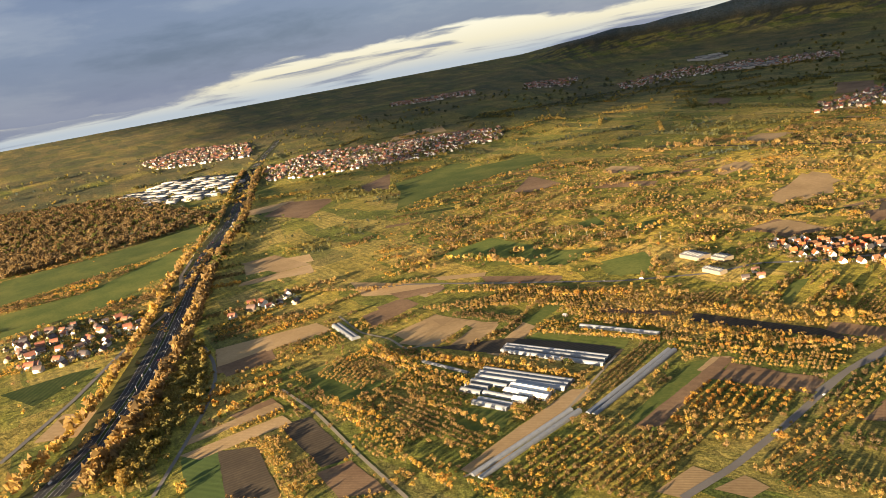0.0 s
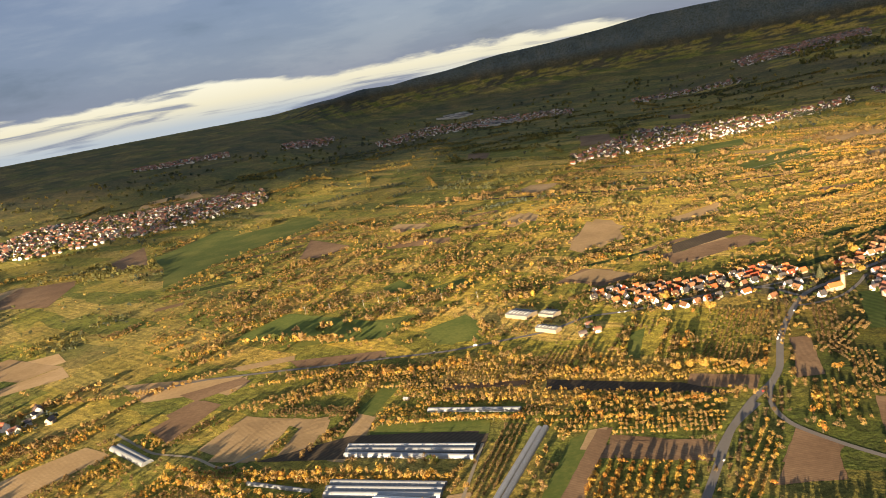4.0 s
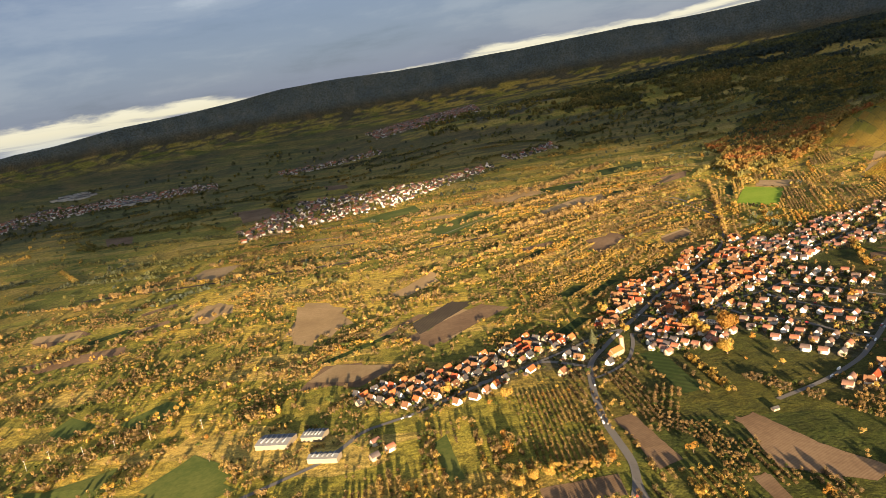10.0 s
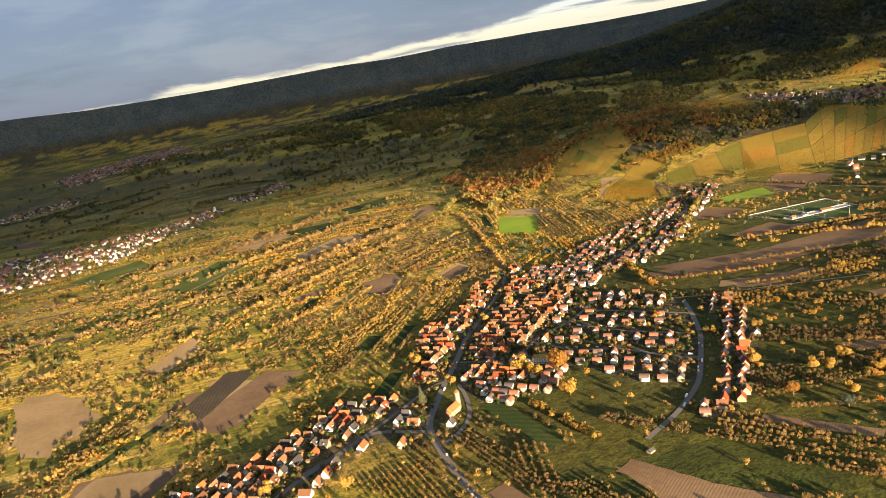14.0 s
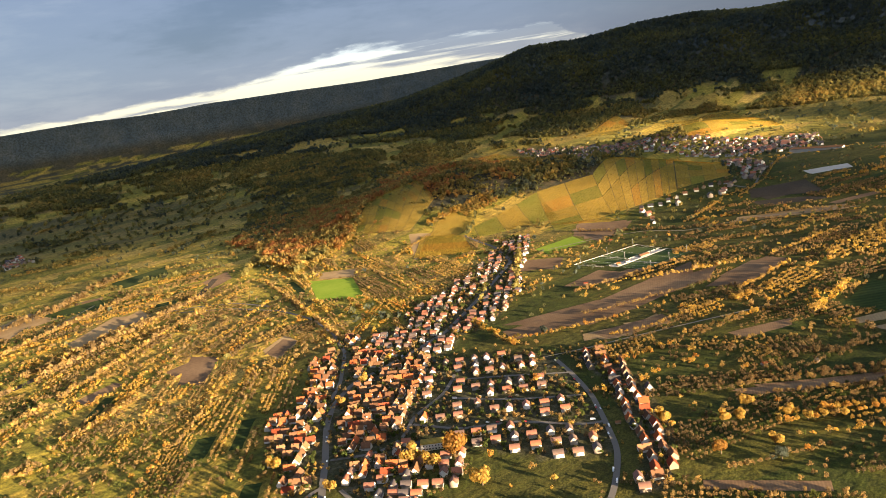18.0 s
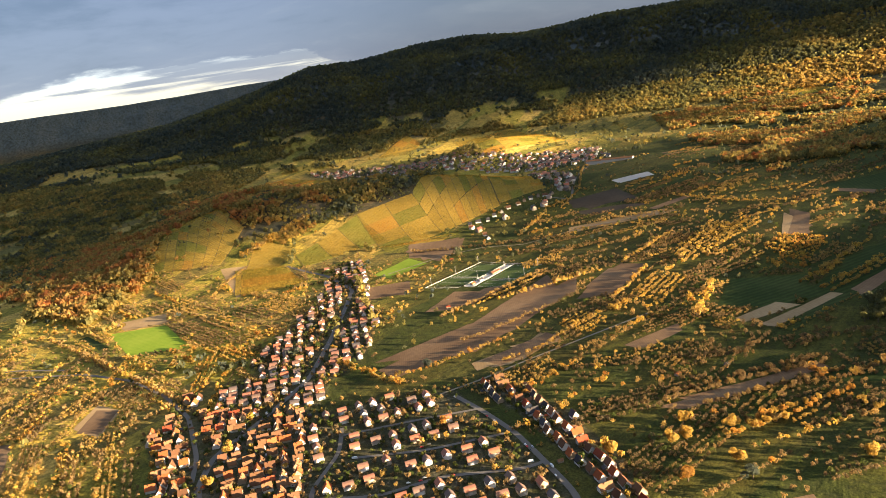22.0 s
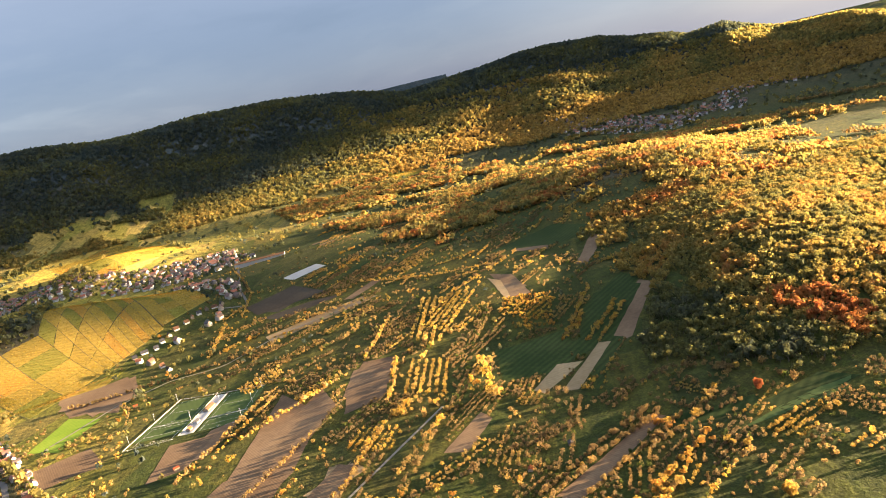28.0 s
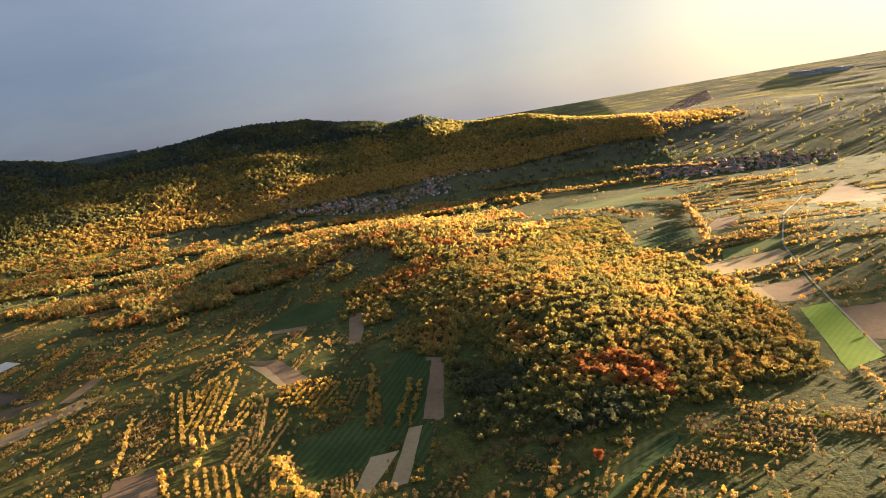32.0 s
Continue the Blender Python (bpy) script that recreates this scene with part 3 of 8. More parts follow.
def box_points(corners, step, heading=0.0, across=None, shake=0.0):
    """Places in rows inside a polygon; the rows run along the heading in degrees."""
    c, s = math.cos(radians(heading)), math.sin(radians(heading))
    us, vs = [x * c + y * s for x, y in corners], [y * c - x * s for x, y in corners]
    u, v = np.meshgrid(np.arange(min(us), max(us), step), np.arange(min(vs), max(vs), across or step), indexing="ij")
    u, v = (u + np.random.uniform(-shake, shake, u.shape)).ravel(), (v + np.random.uniform(-shake, shake, v.shape) * 0.6).ravel()
    x, y = u * c - v * s, u * s + v * c
    keep = inside(x, y, list(corners))
    return x[keep], y[keep]


FIELD_KINDS = {"soil": (M_SOIL, "ploughed brown field of bare soil"), "stubble": (M_STUBBLE, "pale tan stubble field in narrow strips"), "dark": (M_DARK, "dark field of bare soil"),
               "grass": (M_GRASS, "mown green meadow"), "crop": (M_CROP, "bright green field of young crop"), "meadow": (M_MEADOW, "sunlit green meadow"), "lawn": (M_LAWN, "even green turf of pitches and meadows"),
               "vine": (M_VINE, "golden autumn vineyard parcel"), "vine_green": (M_VINE_GREEN, "still green vineyard parcel"), "vine_rust": (M_VINE_RUST, "rust-coloured autumn vineyard parcel"), "concrete": (M_CONCRETE, "pale paved yard"), "wood": (M_FOREST, "shaded leaf-strewn forest floor")}
LIFT = [0.10]


def field(kind, *corners, take=True):
    """One parcel of land, laid over the ground between four corners in order round it."""
    mat, label = FIELD_KINDS[kind]
    a, b, c, d = (np.array(p, float) for p in corners)
    n = int(max(2, min(40, max(np.linalg.norm(b - a), np.linalg.norm(c - d)) / 10)))
    m = int(max(2, min(40, max(np.linalg.norm(d - a), np.linalg.norm(c - b)) / 10)))
    u, v = np.meshgrid(np.linspace(0, 1, n + 1), np.linspace(0, 1, m + 1), indexing="ij")
    u, v = u[..., None], v[..., None]
    xy = a * (1 - u) * (1 - v) + b * u * (1 - v) + c * u * v + d * (1 - u) * v
    edge = np.minimum(np.minimum(u, 1 - u), np.minimum(v, 1 - v))[..., 0]
    xy = xy + np.where(edge[..., None] < 1e-6, np.random.uniform(-0.6, 0.6, xy.shape), 0)
    x, y, z, _ = floor_at(xy[..., 0], xy[..., 1])
    LIFT[0] = 0.10 + (LIFT[0] - 0.10 + 0.009) % 0.12
    verts = np.stack([x, y, z + LIFT[0]], -1).reshape(-1, 3)
    faces = grid_faces(n + 1, m + 1)
    p = verts[faces[0]]
    if np.cross(p[1] - p[0], p[2] - p[0])[2] < 0:
        faces = faces[:, ::-1]
    if take:
        px, py = box_points([tuple(p) for p in (a, b, c, d)], 3.0)
        mark(px, py)
    return tagged(new("field", mesh_of("field", verts, faces, mat, True)), label, "field", "fields of the plain", "structure")


def smooth_line(points, step):
    """A line through the points, rounded at the bends, in even steps."""
    p = np.array(points, float)
    t = np.r_[0, np.cumsum(np.hypot(*np.diff(p, axis=0).T))]
    s = np.linspace(0, t[-1], max(2, int(t[-1] / step) + 1))
    q = np.stack([np.interp(s, t, p[:, 0]), np.interp(s, t, p[:, 1])], -1)
    for _ in range(4):
        q[1:-1] = (q[:-2] + 2 * q[1:-1] + q[2:]) / 4
    return q


def ribbon(name, points, width, lift, mat, label, category="road", step=6.0, take=True, shift=0.0):
    """A strip along a line, laid over the ground."""
    q = smooth_line(points, step)
    d = np.gradient(q, axis=0)
    d /= np.linalg.norm(d, axis=1, keepdims=True) + 1e-9
    side = np.stack([-d[:, 1], d[:, 0]], -1)
    offs = np.linspace(-0.5, 0.5, 3) * width + shift
    x, y = q[:, None, 0] + side[:, None, 0] * offs, q[:, None, 1] + side[:, None, 1] * offs
    px, py, pz, _ = floor_at(x, y)
    me = mesh_of(name, np.stack([px, py, pz + lift], -1).reshape(-1, 3), grid_faces(len(q), 3)[:, ::-1], mat, True)
    if take:
        for o in np.arange(-width / 2 - 3.5, width / 2 + 3.6, 2.5):
            mark(q[:, 0] + side[:, 0] * o, q[:, 1] + side[:, 1] * o)
    return tagged(new(name, me), label, category, kind="structure")


def part(name, mesh, parent, label="", m=None):
    """One mesh as a part of a thing or of a part."""
    ob = new(name, mesh)
    ob.parent = parent
    if m is not None:
        ob.matrix_basis = m
    return tagged(ob, label) if label else ob


def box_arrays(x0, x1, y0, y1, z0, z1):
    v = [(x, y, z) for z in (z0, z1) for x, y in ((x0, y0), (x1, y0), (x1, y1), (x0, y1))]
    f = [(0, 3, 2, 1), (4, 5, 6, 7), (0, 1, 5, 4), (1, 2, 6, 5), (2, 3, 7, 6), (3, 0, 4, 7)]
    return v, f


def boxes_mesh(name, boxes, mat):
    v, f = [], []
    for b in boxes:
        bv, bf = box_arrays(*b)
        f += [tuple(i + len(v) for i in q) for q in bf]
        v += bv
    return mesh_of(name, v, f, mat)


def gable_wall_mesh(name, half_l, half_w, eaves, ridge, mat, sunk=2.0):
    """Walls with gable ends; the ridge runs along x."""
    bm = bmesh.new()
    ring = [(-half_w, -sunk), (half_w, -sunk), (half_w, eaves), (0, ridge), (-half_w, eaves)]
    ends = [[bm.verts.new((sx * half_l, y, z)) for y, z in ring] for sx in (-1, 1)]
    bm.faces.new(ends[0][::-1]), bm.faces.new(ends[1])
    for i in range(5):
        j = (i + 1) % 5
        bm.faces.new((ends[0][i], ends[0][j], ends[1][j], ends[1][i]))
    bmesh.ops.recalc_face_normals(bm, faces=bm.faces)
    me = bpy.data.meshes.new(name)
    bm.to_mesh(me)
    bm.free()
    me.materials.append(mat)
    return me


def gable_roof_mesh(name, half_l, half_w, eaves, ridge, mat, over=0.6, thick=0.28):
    """Two thick roof slopes with an overhang and a ridge cap."""
    slope = (ridge - eaves) / half_w
    x, y = half_l + over, half_w + over
    ze = eaves - over * slope
    bm = bmesh.new()
    for s in (-1, 1):
        low = [bm.verts.new((sx, sy, sz)) for sx, sy, sz in ((-x, s * y, ze), (x, s * y, ze), (x, 0, ridge), (-x, 0, ridge))]
        top = [bm.verts.new((v.co.x, v.co.y, v.co.z + thick)) for v in low]
        bm.faces.new(low), bm.faces.new(top)
        for i in range(4):
            bm.faces.new((low[i], low[(i + 1) % 4], top[(i + 1) % 4], top[i]))
    cap = [bm.verts.new((sx, sy, ridge + sz)) for sx in (-x, x) for sy, sz in ((-0.3, thick - 0.12), (0, thick + 0.14), (0.3, thick - 0.12))]
    bm.faces.new((cap[0], cap[1], cap[4], cap[3])), bm.faces.new((cap[1], cap[2], cap[5], cap[4]))
    bmesh.ops.recalc_face_normals(bm, faces=bm.faces)
    me = bpy.data.meshes.new(name)
    bm.to_mesh(me)
    bm.free()
    me.materials.append(mat)
    return me


WINDOW = {}


def window_pieces(w, h):
    """Frame, pane and sill of a window that looks along -y, shared by all of that size."""
    if (w, h) not in WINDOW:
        bars = [(-w / 2, w / 2, -0.05, 0.04, h - 0.1, h), (-w / 2, w / 2, -0.05, 0.04, 0, 0.1), (-w / 2, -w / 2 + 0.1, -0.05, 0.04, 0.1, h - 0.1), (w / 2 - 0.1, w / 2, -0.05, 0.04, 0.1, h - 0.1), (-0.04, 0.04, -0.045, 0.04, 0.1, h - 0.1)]
        WINDOW[w, h] = (boxes_mesh("window_frame", bars, M_WHITE), boxes_mesh("pane", [(-w / 2 + 0.08, w / 2 - 0.08, -0.02, 0.02, 0.08, h - 0.08)], M_PANE), boxes_mesh("window_sill", [(-w / 2 - 0.1, w / 2 + 0.1, -0.2, 0.02, -0.1, -0.02)], M_CONCRETE))
    return WINDOW[w, h]


def add_window(parent, m, w, h, sill=True):
    f, p, s = window_pieces(w, h)
    win = part("window", f, parent, "", m)
    part("pane", p, win)
    if sill:
        part("window_sill", s, win)


def make_house(label, long, wide, eaves, ridge, wall, roof, chimney=True, windows=4, dormer=False, shed=False, category="house"):
    """A gabled village house: walls, tiled roof, chimney, windows and a door."""
    house = tagged(new("house"), label, category, "houses of the village")
    hl, hw = long / 2, wide / 2
    part("wall", gable_wall_mesh("wall", hl, hw, eaves, ridge, wall), house)
    top = part("roof", gable_roof_mesh("roof", hl, hw, eaves, ridge, roof), house, roof.name.replace("_", " "))
    if chimney:
        part("chimney", boxes_mesh("chimney", [(hl * 0.25, hl * 0.25 + 0.7, 0.5, 1.2, ridge - 1.6, ridge + 1.0), (hl * 0.25 - 0.06, hl * 0.25 + 0.76, 0.44, 1.26, ridge + 1.0, ridge + 1.12)], M_ROOFS[2]), top)
    if dormer:
        z = eaves + (ridge - eaves) * 0.25
        for s in (-1, 1):
            d = part("dormer", boxes_mesh("dormer", [(-1.3, 1.3, s * hw * 0.72 - 0.9, s * hw * 0.72 + 0.9, z - 0.4, z + 1.5)], wall), house)
            part("dormer_roof", boxes_mesh("dormer_roof", [(-1.6, 1.6, s * hw * 0.72 - 1.2, s * hw * 0.72 + 1.2, z + 1.5, z + 1.68)], roof), d)
    for gx in (-1, 1):
        turn = pose(gx * (hl + 0.03), 0, 0, 0, 0, 90 * gx)
        for k in range(windows // 2):
            add_window(house, turn @ pose((-1, 1)[k % 2] * hw * 0.45, 0, 1.1 + 2.7 * (k // 2)), 1.3, 1.35)
        if ridge - eaves > 3:
            add_window(house, turn @ pose(0, 0, eaves + 0.5), 1.3, 1.35)
    for gy in (-1, 1):
        turn = pose(0, gy * (hw + 0.03), 0, 0, 0, 0 if gy < 0 else 180)
        for k in range(max(1, windows // 2)):
            add_window(house, turn @ pose((-0.55, 0.5)[k % 2] * hl, 0, 1.1 + 2.7 * (k // 2)), 1.3, 1.35)
    part("door", boxes_mesh("door", [(-0.55, 0.55, -hw - 0.07, -hw + 0.05, 0, 2.1)], M_TIMBER), house)
    if shed:
        part("garage", boxes_mesh("garage", [(hl, hl + 3.6, -hw * 0.6, hw * 0.6, -2, 2.5)], wall), house)
        part("garage_roof", boxes_mesh("garage_roof", [(hl - 0.05, hl + 3.9, -hw * 0.6 - 0.3, hw * 0.6 + 0.3, 2.5, 2.72)], M_CONCRETE), house)
    return house


# trees: crowns of small leaf clumps about a few lobes
def crown_proto(seed, tris, shape, size):
    """Loose triangles that fill a lobed crown, one metre in radius, standing from 0 up."""
    rng = np.random.default_rng(seed)
    lobes = rng.normal(0, 0.42, (7, 3)) * (1, 1, 0.8)
    lobes[:, 2] += 0
    pick = lobes[rng.integers(0, 7, tris)]
    ways = rng.normal(0, 1, (tris, 3))
    ways /= np.linalg.norm(ways, axis=1, keepdims=True)
    mid = pick + ways * rng.uniform(0.42, 0.62, (tris, 1))
    if shape == "cone":
        h = rng.uniform(0, 1, tris) ** 1.5
        a = rng.uniform(0, 2 * np.pi, tris)
        rad = (1 - h) * rng.uniform(0.75, 1.05, tris)
        mid = np.stack([rad * np.cos(a), rad * np.sin(a), h * 3.0 - 0.9], -1)
        ways = np.stack([np.cos(a), np.sin(a), 0 * a + 0.35], -1)
    elif shape == "tall":
        mid = mid * (0.62, 0.62, 1.5)
    # each clump faces outwards from its lobe and from the crown, a little at random
    face = 0.7 * ways + 0.5 * mid / (np.linalg.norm(mid, axis=1, keepdims=True) + 1e-6) + rng.normal(0, 0.28, (tris, 3))
    face /= np.linalg.norm(face, axis=1, keepdims=True)
    mid[:, 2] = mid[:, 2] * 0.85 + 0.95
    a = np.cross(face, rng.normal(0, 1, (tris, 3)))
    a /= np.linalg.norm(a, axis=1, keepdims=True)
    b = np.cross(face, a)
    size = size * rng.uniform(0.75, 1.3, (tris, 1))
    return np.stack([mid + a * size, mid - a * size * 0.5 + b * size * 0.85, mid - a * size * 0.5 - b * size * 0.85], 1).reshape(-1, 3)


def trunk_proto(thick):
    ring = np.array([(math.cos(a), math.sin(a)) for a in (0, 2.09, 4.19)])
    low, high = np.c_[ring * thick, np.full(3, -0.35)], np.c_[ring * thick * 0.5, np.full(3, 1.0)]
    q = np.concatenate([low, high])
    return q[[0, 1, 4, 0, 4, 3, 1, 2, 5, 1, 5, 4, 2, 0, 3, 2, 3, 5]]


TREES = {}


def plant(group, x, y, radius, tint, trunk=0.8):
    """Notes trees of a group: true place, crown radius and tint, to be grown at the end."""
    n = len(np.atleast_1d(x))
    TREES.setdefault(group, []).append(np.stack([np.atleast_1d(x), np.atleast_1d(y), np.broadcast_to(radius, n), np.broadcast_to(tint, n), np.broadcast_to(trunk, n)], -1))


def grow(name, rows, tris, shape, size, mat, label, category):
    """All the noted trees of a group as one stand."""
    if not len(rows):
        return None
    rng = np.random.default_rng(len(rows))
    protos = [crown_proto(s + tris, tris, shape, size) for s in range(7)]
    stem = trunk_proto(0.13)
    x, y, radius, tint, trunk = rows.T
    px, py, pz, k = floor_at(x, y)
    radius = radius * k
    turn, pick = rng.uniform(0, 6.283, len(x)), rng.integers(0, 7, len(x))
    tall = rng.uniform(0.85, 1.25, len(x))
    out, tints = [], []
    for p, proto in enumerate(protos):
        some = pick == p
        if not some.any():
            continue
        c, s = np.cos(turn[some])[:, None], np.sin(turn[some])[:, None]
        r = radius[some][:, None]
        v = np.stack([(proto[:, 0] * c - proto[:, 1] * s) * r + px[some][:, None], (proto[:, 0] * s + proto[:, 1] * c) * r + py[some][:, None],
                      (proto[:, 2] * tall[some][:, None] + trunk[some][:, None] - 0.45) * r + pz[some][:, None]], -1)
        out.append(v.reshape(-1, 3))
        tints.append(np.repeat(tint[some], len(proto)))
    crown = np.concatenate(out)
    me = mesh_of(name, crown, np.arange(len(crown)).reshape(-1, 3), mat)
    me.attributes.new("tint", "FLOAT", "POINT").data.foreach_set("value", np.concatenate(tints).astype(np.float32))
    stand = tagged(new(name, me), label, category, kind="stuff")
    if tris > 24:
        v = np.stack([stem[:, 0] * radius[:, None] + px[:, None], stem[:, 1] * radius[:, None] + py[:, None], stem[:, 2] * (trunk + 0.5)[:, None] * radius[:, None] + pz[:, None]], -1).reshape(-1, 3)
        part("trunks", mesh_of("trunks", v, np.arange(len(v)).reshape(-1, 3), M_BARK), stand)
    return stand


def tree_thing(name, label, seed, mat, tint, shape="round", tris=420, size=0.17, category="tree"):
    """One whole tree, a metre in crown radius: a tapered trunk with limbs, and a crown of leaf clumps."""
    tree = tagged(new(name), label, category)
    bm = bmesh.new()
    rng = random.Random(seed)
    lines = [((0, 0, -0.4), (0, 0, 0.85), 0.10, 0.07)]
    for n in range(5):
        a = n * 1.256 + rng.uniform(-0.4, 0.4)
        lines.append(((0, 0, 0.45 + 0.1 * n), (0.6 * math.cos(a), 0.6 * math.sin(a), 1.05 + rng.uniform(0, 0.5)), 0.055, 0.015))
    for p, q, r0, r1 in lines:
        p, q = Vector(p), Vector(q)
        turn = (q - p).to_track_quat("Z", "Y").to_matrix()
        rings = [[bm.verts.new(c + turn @ Vector((r * math.cos(k * 1.047), r * math.sin(k * 1.047), 0))) for k in range(6)] for c, r in ((p, r0), ((p + q) / 2, (r0 + r1) / 2), (q, r1))]
        for a, b in zip(rings, rings[1:]):
            for k in range(6):
                bm.faces.new((a[k], a[(k + 1) % 6], b[(k + 1) % 6], b[k]))
    me = bpy.data.meshes.new("trunk")
    bm.to_mesh(me)
    bm.free()
    me.materials.append(M_BARK)
    part("trunk", me, tree)
    v = crown_proto(seed + 900, tris, shape, size)
    v[:, 2] += 0.35
    me = mesh_of("crown", v, np.arange(len(v)).reshape(-1, 3), mat)
    me.attributes.new("tint", "FLOAT", "POINT").data.foreach_set("value", np.full(len(v), tint, np.float32))
    part("crown", me, tree)
    return tree


def stand(x, y, turn=0.0, sink=0.0):
    px, py, pz, k = floor_at(x, y)
    return pose(float(px), float(py), float(pz) - sink, 0, 0, turn)


def motorway(*line):
    """Two carriageways with a grassed strip between them, crash barriers and traffic."""
    # wide strip whose dark colour stands in for tree shade
    ribbon("trim", line, 58.0, 0.26, M_VERGE, "grass verge along the motorway, coloured dark as tree shade", "verge")
    for side in (-1, 1):
        ribbon("road", line, 12.5, 0.34, M_MOTORWAY, "dark asphalt motorway carriageway with white lane lines", shift=side * 7.5)
        for off, wide in ((side * 7.5 - 5.2, 0.2), (side * 7.5 + 5.2, 0.2), (side * 7.5, 0.18)):
            ribbon("trim", line, wide, 0.42, M_WHITE, "painted white lane line on the motorway", "lane line", take=False, shift=off)
    ribbon("trim", line, 3.2, 0.38, M_GRASS, "grassy central strip of the motorway", "verge", take=False)
    q = smooth_line(line, 40.0)
    d = np.gradient(q, axis=0)
    d /= np.linalg.norm(d, axis=1, keepdims=True)
    for off, tint, radius in ((33, 0.35, 6.5), (-33, 0.5, 6.0), (40, 0.3, 5.0)):
        belt = [(float(x - dy * off), float(y + dx * off)) for (x, y), (dx, dy) in zip(q, d)]
        hedge([p for p in belt if p[0] > -2300], tint, radius)
    q = smooth_line(line, 6.0)
    d = np.gradient(q, axis=0)
    spots = random.sample(range(len(q) // 3, len(q)), 46)
    for n, i in enumerate(spots):
        turn = math.degrees(math.atan2(d[i, 1], d[i, 0])) + (180 if n % 2 else 0)
        side = (-1 if n % 2 else 1) * random.choice((5.6, 9.4))
        nx, ny = -d[i, 1] / np.hypot(*d[i]), d[i, 0] / np.hypot(*d[i])
        put_car(q[i, 0] + nx * side, q[i, 1] + ny * side, turn, n)


CARS = []


def make_car(label, paint, long=4.4, high=1.45, van=False):
    car = tagged(new("car"), label, "car", "cars on the roads")
    bm = bmesh.new()
    side = [(-long / 2, 0.35), (long / 2, 0.35), (long / 2, 0.75), (long * 0.3, 0.95), (long * 0.12, high), (-long * 0.34, high), (-long * 0.46, 0.98), (-long / 2, 0.9)]
    if van:
        side = [(-long / 2, 0.35), (long / 2, 0.35), (long / 2, 1.1), (long * 0.38, high), (-long / 2, high)]
    ends = [[bm.verts.new((x, y * (0.9 if z > 1.2 else 1), z)) for x, z in side] for y in (-0.9, 0.9)]
    bm.faces.new(ends[0]), bm.faces.new(ends[1][::-1])
    for i in range(len(side)):
        bm.faces.new((ends[0][i], ends[1][i], ends[1][(i + 1) % len(side)], ends[0][(i + 1) % len(side)]))
    bmesh.ops.recalc_face_normals(bm, faces=bm.faces)
    me = bpy.data.meshes.new("body")
    bm.to_mesh(me)
    bm.free()
    me.materials.append(paint)
    part("body", me, car)
    part("windscreen", boxes_mesh("windscreen", [(long * 0.13, long * 0.25, -0.75, 0.75, 1.0, high - 0.12)], M_PANE), car)
    for x in (-long * 0.3, long * 0.3):
        for y in (-0.85, 0.85):
            part("wheel", WHEEL, car, "", pose(x, y, 0.33))
    return car


def wheel_mesh():
    bm = bmesh.new()
    bmesh.ops.create_cone(bm, cap_ends=True, segments=10, radius1=0.33, radius2=0.33, depth=0.22, matrix=Matrix.Rotation(radians(90), 4, "X"))
    me = bpy.data.meshes.new("wheel")
    bm.to_mesh(me)
    bm.free()
    me.materials.append(M_DARK)
    return me


WHEEL = wheel_mesh()


def put_car(x, y, turn, n):
    if not CARS:
        for label, colour, van in (("white parked or passing family car", (0.75, 0.75, 0.74), False), ("dark grey family car on the asphalt", (0.06, 0.065, 0.07), False),
                                   ("silver grey family car on the asphalt", (0.45, 0.46, 0.48), False), ("white delivery van on the asphalt", (0.78, 0.78, 0.77), True), ("red family car on the asphalt", (0.42, 0.03, 0.025), False)):
            CARS.append(make_car(label, plain_material("car_paint", colour, 0.05, 1.0, 0.3, 0.2, 0.6), 6.5 if van else 4.4, 2.6 if van else 1.45, van))
        for c in CARS:
            c["used"] = 0
    proto = CARS[n % len(CARS)]
    if proto["used"] == 0:
        proto["used"] = 1
        proto.matrix_basis = stand(x, y, turn, -0.36) @ Matrix.Scale(0.68, 4)
        return proto
    return copy_thing(proto, stand(x, y, turn, -0.36))


